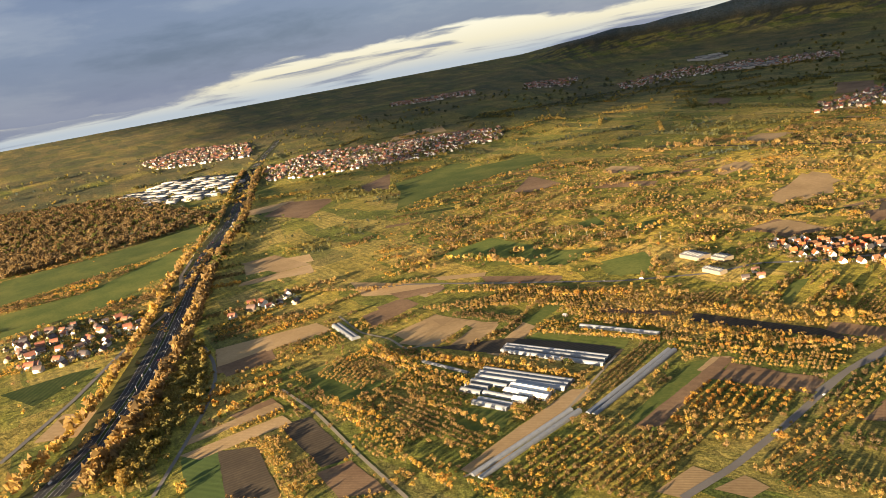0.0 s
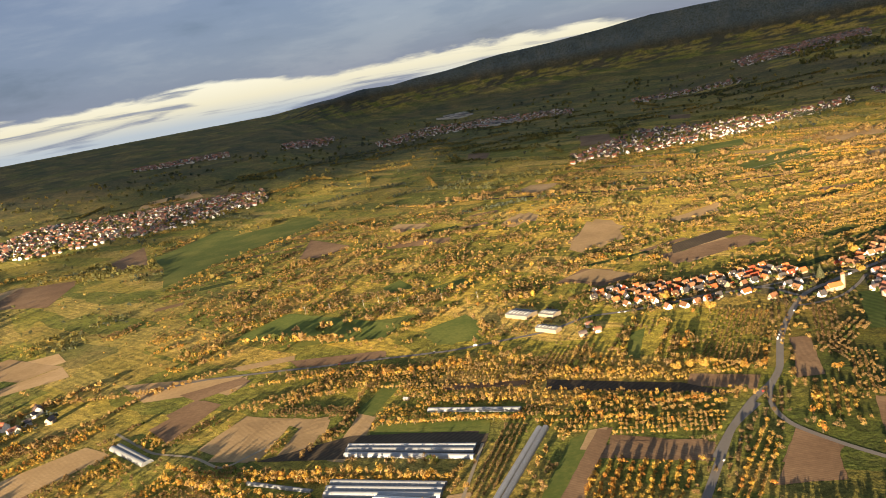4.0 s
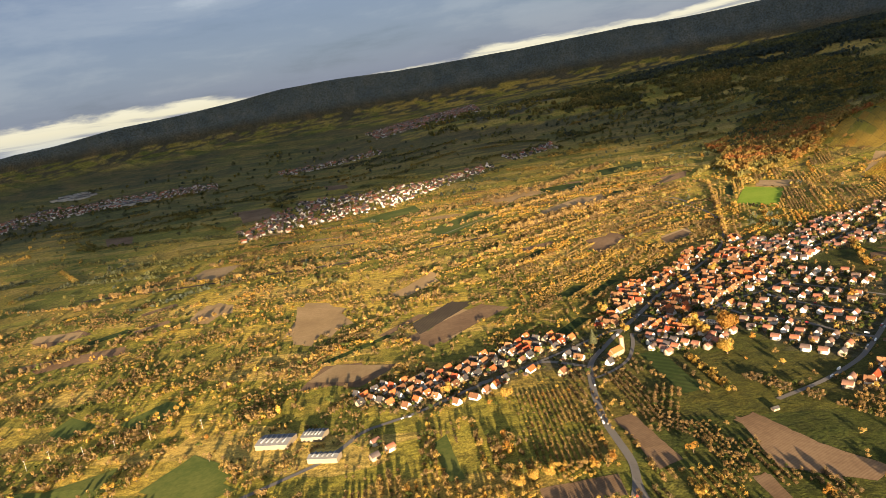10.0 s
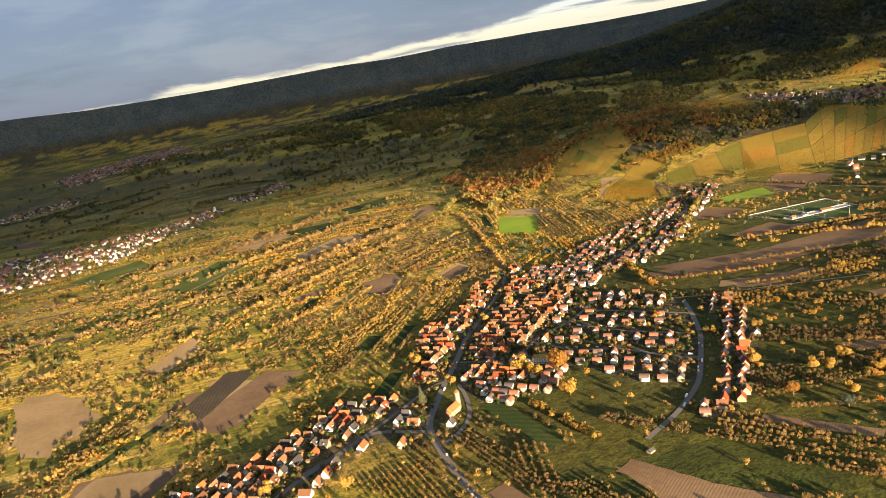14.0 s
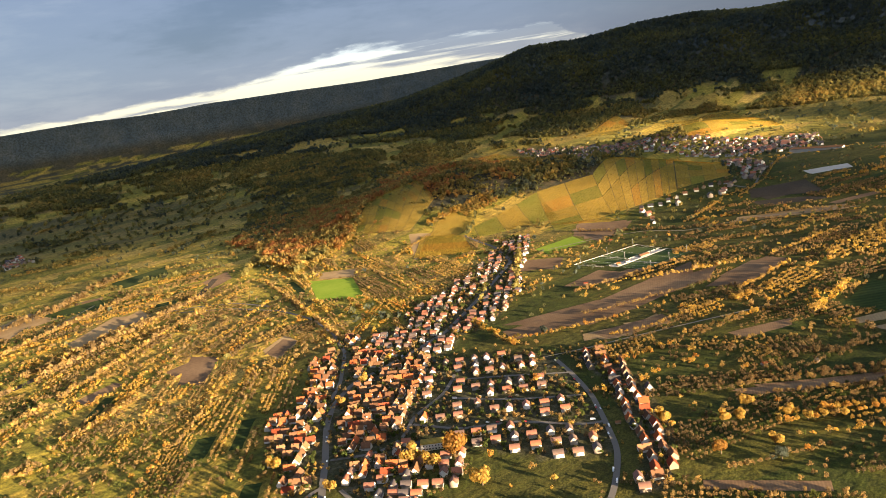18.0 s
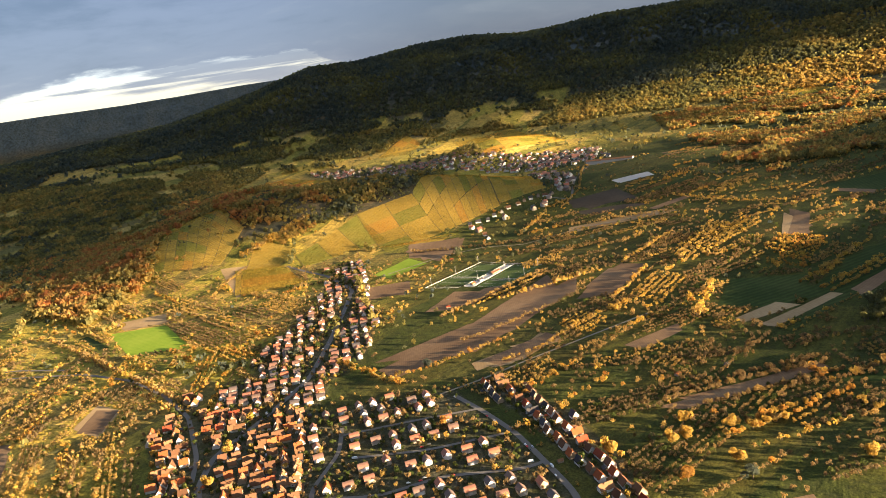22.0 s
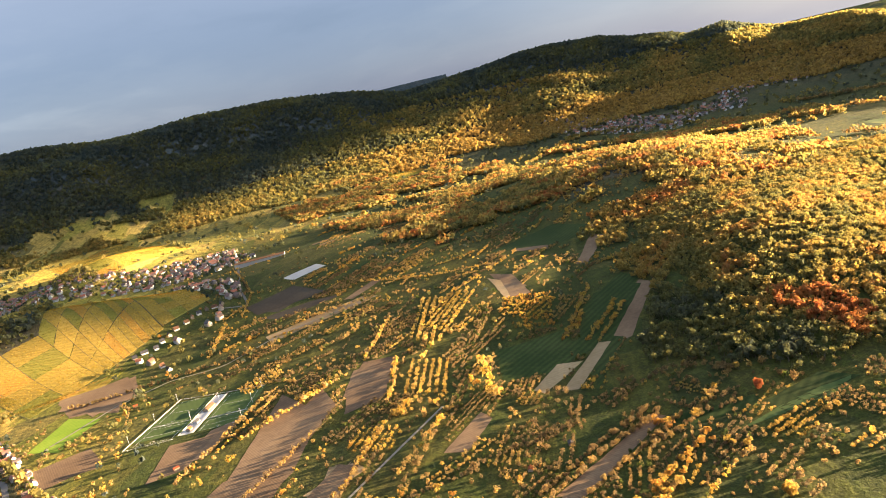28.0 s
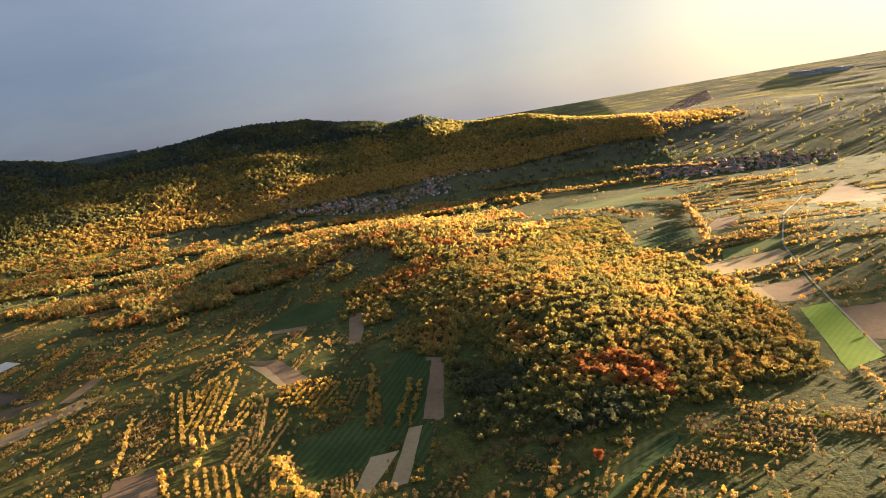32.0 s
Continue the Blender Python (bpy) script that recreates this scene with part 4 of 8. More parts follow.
def polytunnel(wide, p, q):
    """A long arched tunnel of milky film over hoops, with closed ends."""
    (ax, ay), (bx, by) = p, q
    long, turn = math.hypot(bx - ax, by - ay), math.degrees(math.atan2(by - ay, bx - ax))
    tunnel = tagged(new("polytunnel"), "long arched polytunnel of milky plastic film among the fields", "greenhouse", "polytunnels of the nursery")
    tunnel.matrix_basis = stand((ax + bx) / 2, (ay + by) / 2, turn)
    bays = max(2, int(long / 4))
    arc = [(math.cos(a) * wide / 2, math.sin(a) * wide * 0.42 + 0.6) for a in np.linspace(0, math.pi, 9)]
    arc = [(wide / 2, -1.5)] + arc + [(-wide / 2, -1.5)]
    xs = np.linspace(-long / 2, long / 2, bays * 2 + 1)
    v = [(x, y * (1.0 if i % 2 == 0 else 0.985), z if z < 0 else z * (1.0 if i % 2 == 0 else 0.975)) for i, x in enumerate(xs) for y, z in arc]
    part("film_cover", mesh_of("film_cover", v, grid_faces(len(xs), len(arc)), M_FILM, False), tunnel)
    for s in (-1, 1):
        bm = bmesh.new()
        bm.faces.new([bm.verts.new((s * (long / 2 - 0.05), y, z)) for y, z in arc])
        me = bpy.data.meshes.new("end_panel")
        bm.to_mesh(me)
        bm.free()
        me.materials.append(M_FILM)
        part("end_panel", me, tunnel)
    for x in xs[::4]:
        hoop = [(y * 1.02, z * 1.02) for y, z in arc]
        v = [(x + o, y, z) for o in (-0.12, 0.12) for y, z in hoop]
        part("hoop", mesh_of("hoop", v, grid_faces(2, len(hoop)), M_METAL), tunnel)
    t = np.linspace(0, 1, int(long / 2) + 2)
    for o in np.arange(-wide, wide + 0.1, 2):
        mark(ax + (bx - ax) * t - o * math.sin(radians(turn)), ay + (by - ay) * t + o * math.cos(radians(turn)))


def packing_hall(p, q, wide):
    """A long pale nursery shed with a low pitched roof, a row of windows and a gate."""
    (ax, ay), (bx, by) = p, q
    h = tagged(new("packing_hall"), "long white nursery shed with a low pale roof", "shed", "sheds of the nursery")
    h.matrix_basis = stand((ax + bx) / 2, (ay + by) / 2, math.degrees(math.atan2(by - ay, bx - ax)))
    n = math.hypot(bx - ax, by - ay) / 2
    part("wall", gable_wall_mesh("wall", n, wide / 2, 3.0, 4.2, M_WHITE), h)
    part("roof", gable_roof_mesh("roof", n, wide / 2, 3.0, 4.2, M_PALEROOF, 0.3, 0.15), h, "pale sheet roof")
    for k in range(max(2, int(n / 3))):
        add_window(h, pose(-n + 2 + k * (2 * n - 4) / max(1, int(n / 3) - 1), -wide / 2 - 0.03, 1.0), 1.3, 1.35, False)
    part("gate", boxes_mesh("gate", [(n - 0.03, n + 0.08, -1.6, 1.6, -0.3, 2.7)], M_METAL), h)


def vineyard(a, b, c, d):
    """A parcel of vines: the ground, and rows of low golden leaves down the slope."""
    p = [np.array(q, float) for q in (a, b, c, d)]
    n, m = max(1, round(np.linalg.norm(p[1] - p[0]) / 70)), max(1, round(np.linalg.norm(p[3] - p[0]) / 50))
    spot = lambda u, v: p[0] * (1 - u) * (1 - v) + p[1] * u * (1 - v) + p[2] * u * v + p[3] * (1 - u) * v
    for i in range(n):
        for j in range(m):
            u0, u1, v0, v1 = (i + 0.008) / n, (i + 0.992) / n, (j + 0.012) / m, (j + 0.988) / m
            box = [tuple(spot(u, v)) for u, v in ((u0, v0), (u1, v0), (u1, v1), (u0, v1))]
            kind = random.choice(("vine", "vine", "vine", "vine", "vine_green", "vine_rust"))
            field(kind, *box)
            x, y = box_points(box, 1.5, 65, 3.6, 0.15)
            base = {"vine": 0.5, "vine_green": 0.12, "vine_rust": 0.8}[kind]
            VINES.append(np.stack([x, y, base + np.random.uniform(-0.12, 0.12, len(x))], -1))
    for i in range(n + 1):
        ribbon("track", [tuple(spot(i / n, v)) for v in np.linspace(0, 1, 9)], 0.9, 0.34, M_VINETRACK, "grassy farm track between vineyard parcels", "track", take=False)


VINES = []
SMALL = 0.68
HOUSES, COUNT = {}, [0]
ROOFSETS = ((0, 1, 2, 2, 4, 4, 2, 4, 0), (0, 1, 2, 3, 3, 2, 0, 3, 4, 2), (3, 0, 2, 3, 4, 3, 3, 2))


def put_house(x, y, turn, style, full):
    n, roof, cream = random.randrange(4), random.choice(ROOFSETS[style]), random.random() < 0.42
    if (full, n, roof, cream) not in HOUSES:
        long, wide, eaves, ridge = ((12, 9.5, 4.0, 9.4), (11, 9.5, 4.6, 10.2), (15, 9, 3.6, 8.4), (10, 9, 4.0, 9.8))[n]
        wall = M_CREAM if cream else M_WHITE
        label = f"{'cream' if cream else 'white'} rendered village house with a {M_ROOFS[roof].name.replace('_', ' ').replace(' tiles', '-tiled')} gable roof"
        if full:
            h = make_house(label, long, wide, eaves, ridge, wall, M_ROOFS[roof], True, 2, n == 1, n == 0)
        else:
            h = tagged(new("house"), label, "house", "houses of the village")
            part("wall", gable_wall_mesh("wall", long / 2, wide / 2, eaves, ridge, wall), h)
            top = part("roof", gable_roof_mesh("roof", long / 2, wide / 2, eaves, ridge, M_ROOFS[roof]), h)
            part("chimney", boxes_mesh("chimney", [(1.5, 2.2, 0.5, 1.2, ridge - 1.6, ridge + 1.0)], M_ROOFS[2]), top)
        h["used"] = 0
        HOUSES[full, n, roof, cream] = h
    proto = HOUSES[full, n, roof, cream]
    if proto["used"] == 0:
        proto["used"] = 1
        proto.matrix_basis = stand(x, y, turn) @ Matrix.Scale(SMALL, 4)
    else:
        copy_thing(proto, stand(x, y, turn))
    g = np.arange(-3, 3.1, 2.0)
    gx, gy = np.meshgrid(x + g, y + g)
    mark(gx.ravel(), gy.ravel())
    COUNT[0] += 1


HEADING = (118.0, 125.0, 28.0)


def village(corners, gap, row, style, share=0.84):
    """Houses in rows inside a quarter of the village, each turned along or across its row, with sheds and garden trees."""
    x, y = box_points(corners, gap, HEADING[style], row, (2.2, 2.2, 3.4)[style])
    gx, gy = box_points(corners, 6.0, HEADING[style] + 20, 6.0, 3.0)
    for hx, hy in zip(x, y):
        g = np.array([-2.8, 0, 2.8])
        mx, my = np.meshgrid(hx + g, hy + g)
        if not free(mx.ravel(), my.ravel()).all() or random.random() > share:
            continue
        if COUNT[0] >= 298:
            FAR.append(np.array([[hx, hy, radians(HEADING[style] + random.choice((0, 90))), 0.66, random.random()]]))
            mark(mx.ravel(), my.ravel())
            continue
        put_house(hx, hy, HEADING[style] + random.choice(((0, 90, 90, 0, 12), (90, 90, 90, 0), (0, 90, 90, 0, 12))[style]) + random.uniform(-5, 5), style, hy < 800 and hx < 575 and COUNT[0] < 150)
        if random.random() < 0.35 and len(SHEDS) < 150:
            SHEDS.append((hx + random.uniform(7, 9) * random.choice((-1, 1)), hy + random.uniform(6, 8) * random.choice((-1, 1)), HEADING[style]))
    ok = free(gx, gy) & (np.random.random(len(gx)) < 0.7)
    plant("garden", gx[ok], gy[ok], np.random.uniform(1.2, 2.9, ok.sum()), np.random.choice([0.05, 0.15, 0.3, 0.6, 0.93, 0.96, 0.98, 1.0], ok.sum()), 0.7)


SHEDS, FAR = [], []


def put_sheds():
    """Small sheds and garages in the yards."""
    kinds = []
    for roof in (2, 3, 4, 0):
        s = tagged(new("shed"), "low garden shed or garage with a pitched tiled roof", "shed", "sheds in the yards")
        part("wall", gable_wall_mesh("wall", 3.2, 2.3, 2.3, 3.6, M_TIMBER if roof % 2 else M_CREAM), s)
        part("roof", gable_roof_mesh("roof", 3.2, 2.3, 2.3, 3.6, M_ROOFS[roof], 0.3, 0.15), s)
        kinds.append(s)
    for n, (x, y, turn) in enumerate(SHEDS):
        if not free(x, y):
            x, y = x + 3, y - 3
        if n < 4:
            kinds[n].matrix_basis = stand(x, y, turn) @ Matrix.Scale(SMALL, 4)
        else:
            copy_thing(kinds[n % 4], stand(x, y, turn + 90 * (n % 2)))


def hall(long, wide, p):
    """A low industrial hall with a shallow roof and a row of roof lights."""
    h = tagged(new("hall"), "low grey metal-roofed industrial hall beside a paved yard", "hall", "halls by the road")
    h.matrix_basis = stand(*p, 155) @ Matrix.Scale(0.8, 4)
    hl, hw = long / 2, wide / 2
    part("wall", gable_wall_mesh("wall", hl, hw, 5.5, 7.2, M_CREAM), h)
    top = part("roof", gable_roof_mesh("roof", hl, hw, 5.5, 7.2, M_FLATROOF, 0.4, 0.2), h, "ribbed grey sheet-metal roof")
    for k in range(5):
        x = (k - 2) * long / 6
        part("roof_light", boxes_mesh("roof_light", [(x - 0.9, x + 0.9, -hw * 0.75, hw * 0.75, 7.0, 7.75)], M_FILM), top)
    for k in range(3):
        x = (k - 1) * long / 4
        part("gate", boxes_mesh("gate", [(x - 2, x + 2, -hw - 0.08, -hw + 0.05, 0, 4)], M_METAL), h)
    g = np.arange(-long / 2 - 3, long / 2 + 4, 3.0)
    gx, gy = np.meshgrid(p[0] + g, p[1] + g)
    mark(gx.ravel(), gy.ravel())


def church(x, y, turn):
    """The village church: a nave with a steep tiled roof, a lower choir and a square white tower."""
    ch = tagged(new("church"), "white rendered village church with an orange tiled nave and square tower", "church")
    ch.matrix_basis = stand(x, y, turn) @ Matrix.Scale(0.56, 4)
    part("nave_wall", gable_wall_mesh("nave_wall", 13, 6, 8.5, 15, M_CREAM), ch)
    part("nave_roof", gable_roof_mesh("nave_roof", 13, 6, 8.5, 15, M_ROOFS[0], 0.5, 0.3), ch, "steep orange clay-tiled nave roof")
    part("choir_wall", gable_wall_mesh("choir_wall", 4, 4.2, 6.5, 10.5, M_CREAM), ch, "", pose(-16.5, 0, 0))
    part("choir_roof", gable_roof_mesh("choir_roof", 4, 4.2, 6.5, 10.5, M_ROOFS[0], 0.4, 0.3), ch, "", pose(-16.5, 0, 0))
    tower = part("tower", boxes_mesh("tower", [(13, 19.4, -3.2, 3.2, -2, 27), (12.8, 19.6, -3.4, 3.4, 13, 13.35), (12.8, 19.6, -3.4, 3.4, 20.5, 20.85), (12.7, 19.7, -3.5, 3.5, 27, 27.6)], M_CREAM), ch, "tall square white bell tower")
    bm = bmesh.new()
    base = [bm.verts.new((16.2 + sx * 3.7, sy * 3.7, 27.6)) for sx, sy in ((-1, -1), (1, -1), (1, 1), (-1, 1))]
    tip = [bm.verts.new((16.2 + sx * 1.2, 0, 31.5)) for sx in (-1, 1)]
    bm.faces.new(base[::-1]), bm.faces.new((base[0], base[1], tip[1], tip[0])), bm.faces.new((base[2], base[3], tip[0], tip[1])), bm.faces.new((base[1], base[2], tip[1])), bm.faces.new((base[3], base[0], tip[0]))
    bmesh.ops.recalc_face_normals(bm, faces=bm.faces)
    me = bpy.data.meshes.new("tower_roof")
    bm.to_mesh(me)
    bm.free()
    me.materials.append(M_ROOFS[2])
    part("tower_roof", me, tower)
    for k in range(5):
        for s in (-1, 1):
            add_window(ch, pose(-10 + k * 5, s * 6.03, 2.6, 0, 0, 0 if s < 0 else 180), 1.4, 4.0, False)
    for s, t in ((-1, 0), (1, 180)):
        add_window(ch, pose(16.2, s * 3.25, 22.3, 0, 0, t), 1.5, 2.8, False)
    add_window(ch, pose(19.45, 0, 22.3, 0, 0, 90), 1.5, 2.8, False)
    gx, gy = box_points([(x - 13, y - 8), (x + 15, y - 8), (x + 15, y + 8), (x - 13, y + 8)], 3.0)
    mark(gx, gy)


def school(x, y, turn):
    """The flat-roofed school wings beside the great orange tree."""
    s = tagged(new("school_building"), "white two-storey school with flat mossy roofs and window rows", "school")
    s.matrix_basis = stand(x, y, turn) @ Matrix.Scale(0.8, 4)
    for n, (x0, x1, y0, y1, z) in enumerate(((-17, 7, -6, 6, 7.2), (7, 22, -9, 4, 4.2), (12, 26, 4, 16, 4.0))):
        wing = part("wing", boxes_mesh("wing", [(x0, x1, y0, y1, -2, z)], M_WHITE), s)
        part("flat_roof", boxes_mesh("flat_roof", [(x0 - 0.4, x1 + 0.4, y0 - 0.4, y1 + 0.4, z, z + 0.35)], (M_VINE, M_ROAD, M_ROAD)[n]), wing, "grey gravelled flat roof")
    for k in range(7):
        for z in (1.0, 4.3):
            for side, t in ((-6.03, 0), (6.03, 180)):
                add_window(s, pose(-15.3 + k * 3.2, side, z, 0, 0, t), 1.6, 1.6, False)
    gx, gy = box_points([(x - 18, y - 18), (x + 18, y - 18), (x + 18, y + 18), (x - 18, y + 18)], 3.0)
    mark(gx, gy)


def far_village(corners, dense):
    """Houses of a village far off, noted to be built as one."""
    k = float(np.mean([floor_at(*p)[3] for p in corners]))
    gap = 15 / dense ** 0.5 / k
    x, y = box_points(corners, gap, random.uniform(0, 90), gap * 1.3, gap * 0.65)
    ok = free(x, y) & (np.random.random(len(x)) < 0.85)
    FAR.append(np.stack([x[ok], y[ok], np.random.uniform(0, 6.28, ok.sum()), np.random.uniform(0.7, 1.1, ok.sum()) / k, np.random.uniform(0, 1, ok.sum())], -1))
    mark(x, y)
    tx, ty = box_points(corners, gap * 0.9, 30, gap, gap * 0.5)
    plant("far", tx, ty, np.random.uniform(2.2, 4, len(tx)) / k, np.random.choice([0.05, 0.15, 0.3, 0.55], len(tx)), 0.6)


def far_works(corners):
    """Large pale halls of a works far off."""
    k = float(np.mean([floor_at(*p)[3] for p in corners]))
    x, y = box_points(corners, 75 / k, 40, 60 / k, 12)
    for hx, hy in zip(x, y):
        h = tagged(new("hall"), "large pale flat-roofed factory hall far across the plain", "hall", "factory halls of the plain")
        h.matrix_basis = stand(hx, hy, 35)
        a, b, z = random.uniform(22, 34), random.uniform(14, 24), random.uniform(6, 9)
        part("wall", boxes_mesh("wall", [(-a, a, -b, b, -6, z)], M_CONCRETE), h)
        part("flat_roof", boxes_mesh("flat_roof", [(-a - 0.5, a + 0.5, -b - 0.5, b + 0.5, z, z + 0.7)], random.choice((M_FLATROOF, M_FLATROOF, M_FLATROOF, M_CONCRETE))), h)
        mark(np.array([hx]), np.array([hy]))


def long_building(p, q):
    """The long winery hall before the village under the hills."""
    (ax, ay), (bx, by) = p, q
    h = tagged(new("hall"), "long pale hall with a low pitched roof at the village edge", "hall")
    h.matrix_basis = stand((ax + bx) / 2, (ay + by) / 2, math.degrees(math.atan2(by - ay, bx - ax)))
    n = math.hypot(bx - ax, by - ay) / 2
    part("wall", gable_wall_mesh("wall", n, 11, 7, 9.5, M_WHITE), h)
    part("roof", gable_roof_mesh("roof", n, 11, 7, 9.5, M_ROOFS[4], 0.5, 0.3), h)


def grow_far_houses():
    """All houses of the far villages: walls in one mesh, roofs in another."""
    rows = np.concatenate(FAR)
    x, y, turn, size, lot = rows.T
    px, py, pz, k = floor_at(x, y)
    walls = np.array([(sx * 6, sy * 4.5, z) for z in (-4, 5.2) for sx, sy in ((-1, -1), (1, -1), (1, 1), (-1, 1))] + [(-6, 0, 9.2), (6, 0, 9.2)])
    wf = np.array([(0, 1, 5), (0, 5, 4), (1, 2, 6), (1, 6, 5), (2, 3, 7), (2, 7, 6), (3, 0, 4), (3, 4, 7), (5, 6, 9), (7, 4, 8)])
    roof = np.array([(sx * 6.6, sy * 5.2, 4.8) for sx, sy in ((-1, -1), (1, -1), (1, 1), (-1, 1))] + [(-6.6, 0, 9.6), (6.6, 0, 9.6)])
    rf = np.array([(0, 1, 5), (0, 5, 4), (2, 3, 4), (2, 4, 5)])
    c, s = np.cos(turn), np.sin(turn)
    whole = None
    for name, shape, faces, mat in (("far_village", walls, wf, M_FARWALL), ("roofs", roof, rf, M_FARROOF)):
        scale = (size * k)[:, None]
        v = np.stack([(shape[:, 0] * c[:, None] - shape[:, 1] * s[:, None]) * scale + px[:, None], (shape[:, 0] * s[:, None] + shape[:, 1] * c[:, None]) * scale + py[:, None], shape[:, 2] * scale + pz[:, None]], -1)
        f = (faces[None] + (np.arange(len(x)) * len(shape))[:, None, None]).reshape(-1, 3)
        me = mesh_of(name, v.reshape(-1, 3), f, mat)
        if whole is None:
            whole = tagged(new(name, me), "white houses with reddish roofs in distant villages of the plain", "village", kind="stuff")
        else:
            part(name, me, whole)


def island_material(name, stops):
    made, tree, shade = material(name, 0.85, 0, 0.3)
    lot = tree.nodes.new("ShaderNodeNewGeometry").outputs["Random Per Island"]
    grain = noise_of(tree, place_of(tree), 0.7)
    tree.links.new(mix(tree, 1.0, ramp(tree, lot, stops), ramp(tree, grain, ((0.3, (0.8, 0.8, 0.8)), (0.7, (1, 1, 1)))), "MULTIPLY"), shade.inputs["Base Color"])
    return made


M_FARWALL = island_material("far_render", ((0, (0.72, 0.71, 0.68)), (0.4, (0.60, 0.57, 0.51)), (0.7, (0.40, 0.34, 0.27)), (1, (0.24, 0.19, 0.14))))
M_FARROOF = island_material("far_tiles", ((0, (0.36, 0.12, 0.06)), (0.35, (0.26, 0.11, 0.07)), (0.7, (0.16, 0.1, 0.075)), (1, (0.07, 0.065, 0.07))))


def wood(corners, low, high):
    """A wood: crowns close together, of mixed autumn tints in patches."""
    far = max(math.hypot(x - CX, y - CY) for x, y in corners) > 1900
    gap = 8.0 if far else 5.2
    x, y = box_points(corners, gap, 17, gap, gap * 0.4)
    ok = free(x, y) & (np.random.random(len(x)) > 0.14)
    x, y = x[ok] + 9 * wave(y[ok], x[ok], 17, 0.7), y[ok] + 9 * wave(x[ok], y[ok], 15, 1.9)
    open_wood = (x > 1250) & (wave(x, y, 150, 1.4) + 0.4 * wave(x, y, 50, 0.2) < -0.12)
    x, y = x[~open_wood], y[~open_wood]
    patch = np.clip(0.5 + 0.9 * wave(x, y, 40, 3.3), 0, 1)
    tint = np.clip(low + (high - low) * (0.6 * patch + 0.4 * np.random.random(len(x))), 0, 1)
    plant("far" if far else "wood", x, y, np.random.uniform(0.6, 1.45, len(x)) * (4.4 if far else 3.0), tint, np.random.uniform(0.8, 1.3, len(x)))
    mark(x, y)
    mark(x + 4, y), mark(x, y + 4)


def bare_wood(corners):
    """A wood that has lost most of its leaves: close grey-brown crowns."""
    x, y = box_points(corners, 9.0, 17, 9.0, 4.0)
    ok = free(x, y)
    x, y = x[ok], y[ok]
    plant("orchard", x, y, np.random.uniform(3.5, 6.5, len(x)), np.random.uniform(0.0, 0.3, len(x)) ** 1.3, np.random.uniform(0.8, 1.2, len(x)))
    mark(x, y)


def scrub(corners, low, high):
    """Rough ground with loose brown bushes and thin trees."""
    x, y = box_points(corners, 6.5, 25, 6.5, 3.0)
    ok = free(x, y) & (np.random.random(len(x)) < np.clip(0.28 + 0.34 * wave(x, y, 40, 2.2), 0.05, 0.65))
    x, y = x[ok], y[ok]
    plant("orchard", x, y, np.random.uniform(1.2, 3.0, len(x)), low + (high - low) * np.random.random(len(x)), 0.65)
    mark(x, y)


def orchard(corners, low, high, radius):
    """An orchard: trees in straight rows along its first side."""
    (ax, ay), (bx, by) = corners[0], corners[1]
    x, y = box_points(corners, radius * 2.2, math.degrees(math.atan2(by - ay, bx - ax)), radius * 3.6, 0.5)
    ok = free(x, y) & (np.random.random(len(x)) > 0.05)
    x, y = x[ok], y[ok]
    plant("orchard", x, y, radius * np.random.uniform(0.65, 1.1, len(x)), np.clip(np.random.uniform(low, high, len(x)) - 0.12 * (np.random.random(len(x)) < 0.4), 0, 1), 0.75)
    mx, my = box_points(corners, 3.0)
    mark(mx, my)


def tree_row(p, q, tint, radius):
    """A row of close trees between two places."""
    (ax, ay), (bx, by) = p, q
    n = max(3, int(math.hypot(bx - ax, by - ay) / radius / 1.9))
    t = np.linspace(0, 1, n)
    x, y = ax + (bx - ax) * t + np.random.uniform(-1.3, 1.3, n), ay + (by - ay) * t + np.random.uniform(-1.3, 1.3, n)
    plant("orchard", x, y, radius * np.random.uniform(0.6, 1.25, n), np.clip(tint + np.random.uniform(-0.26, 0.14, n), 0, 0.88), np.random.uniform(0.7, 1.0, n))
    mark(x, y)


def hedge(points, tint, radius):
    """A close belt of trees along a line."""
    for (ax, ay), (bx, by) in zip(points, points[1:]):
        n = max(3, int(math.hypot(bx - ax, by - ay) / radius))
        t = np.linspace(0, 1, n)
        x, y = ax + (bx - ax) * t + np.random.uniform(-2.5, 2.5, n), ay + (by - ay) * t + np.random.uniform(-2.5, 2.5, n)
        plant("orchard", x, y, radius * np.random.uniform(0.6, 1.2, n), np.clip(tint + np.random.uniform(-0.3, 0.15, n), 0, 0.88), np.random.uniform(0.8, 1.2, n))
        mark(x, y)


LONE = {}
LONE_KINDS = {"orange": ("orange_tree", "broad bright orange autumn tree between the houses", M_ORCHARD, 0.84, "round"), "gold": ("golden_tree", "broad golden yellow autumn tree", M_ORCHARD, 0.62, "round"),
              "red": ("red_tree", "single vivid red autumn tree in the meadow", M_WOOD, 1.0, "round"), "green": ("green_tree", "dark green garden tree", M_WOOD, 0.1, "round"), "cypress": ("cypress", "slim green conifer beside the church", M_WOOD, 0.25, "cone")}


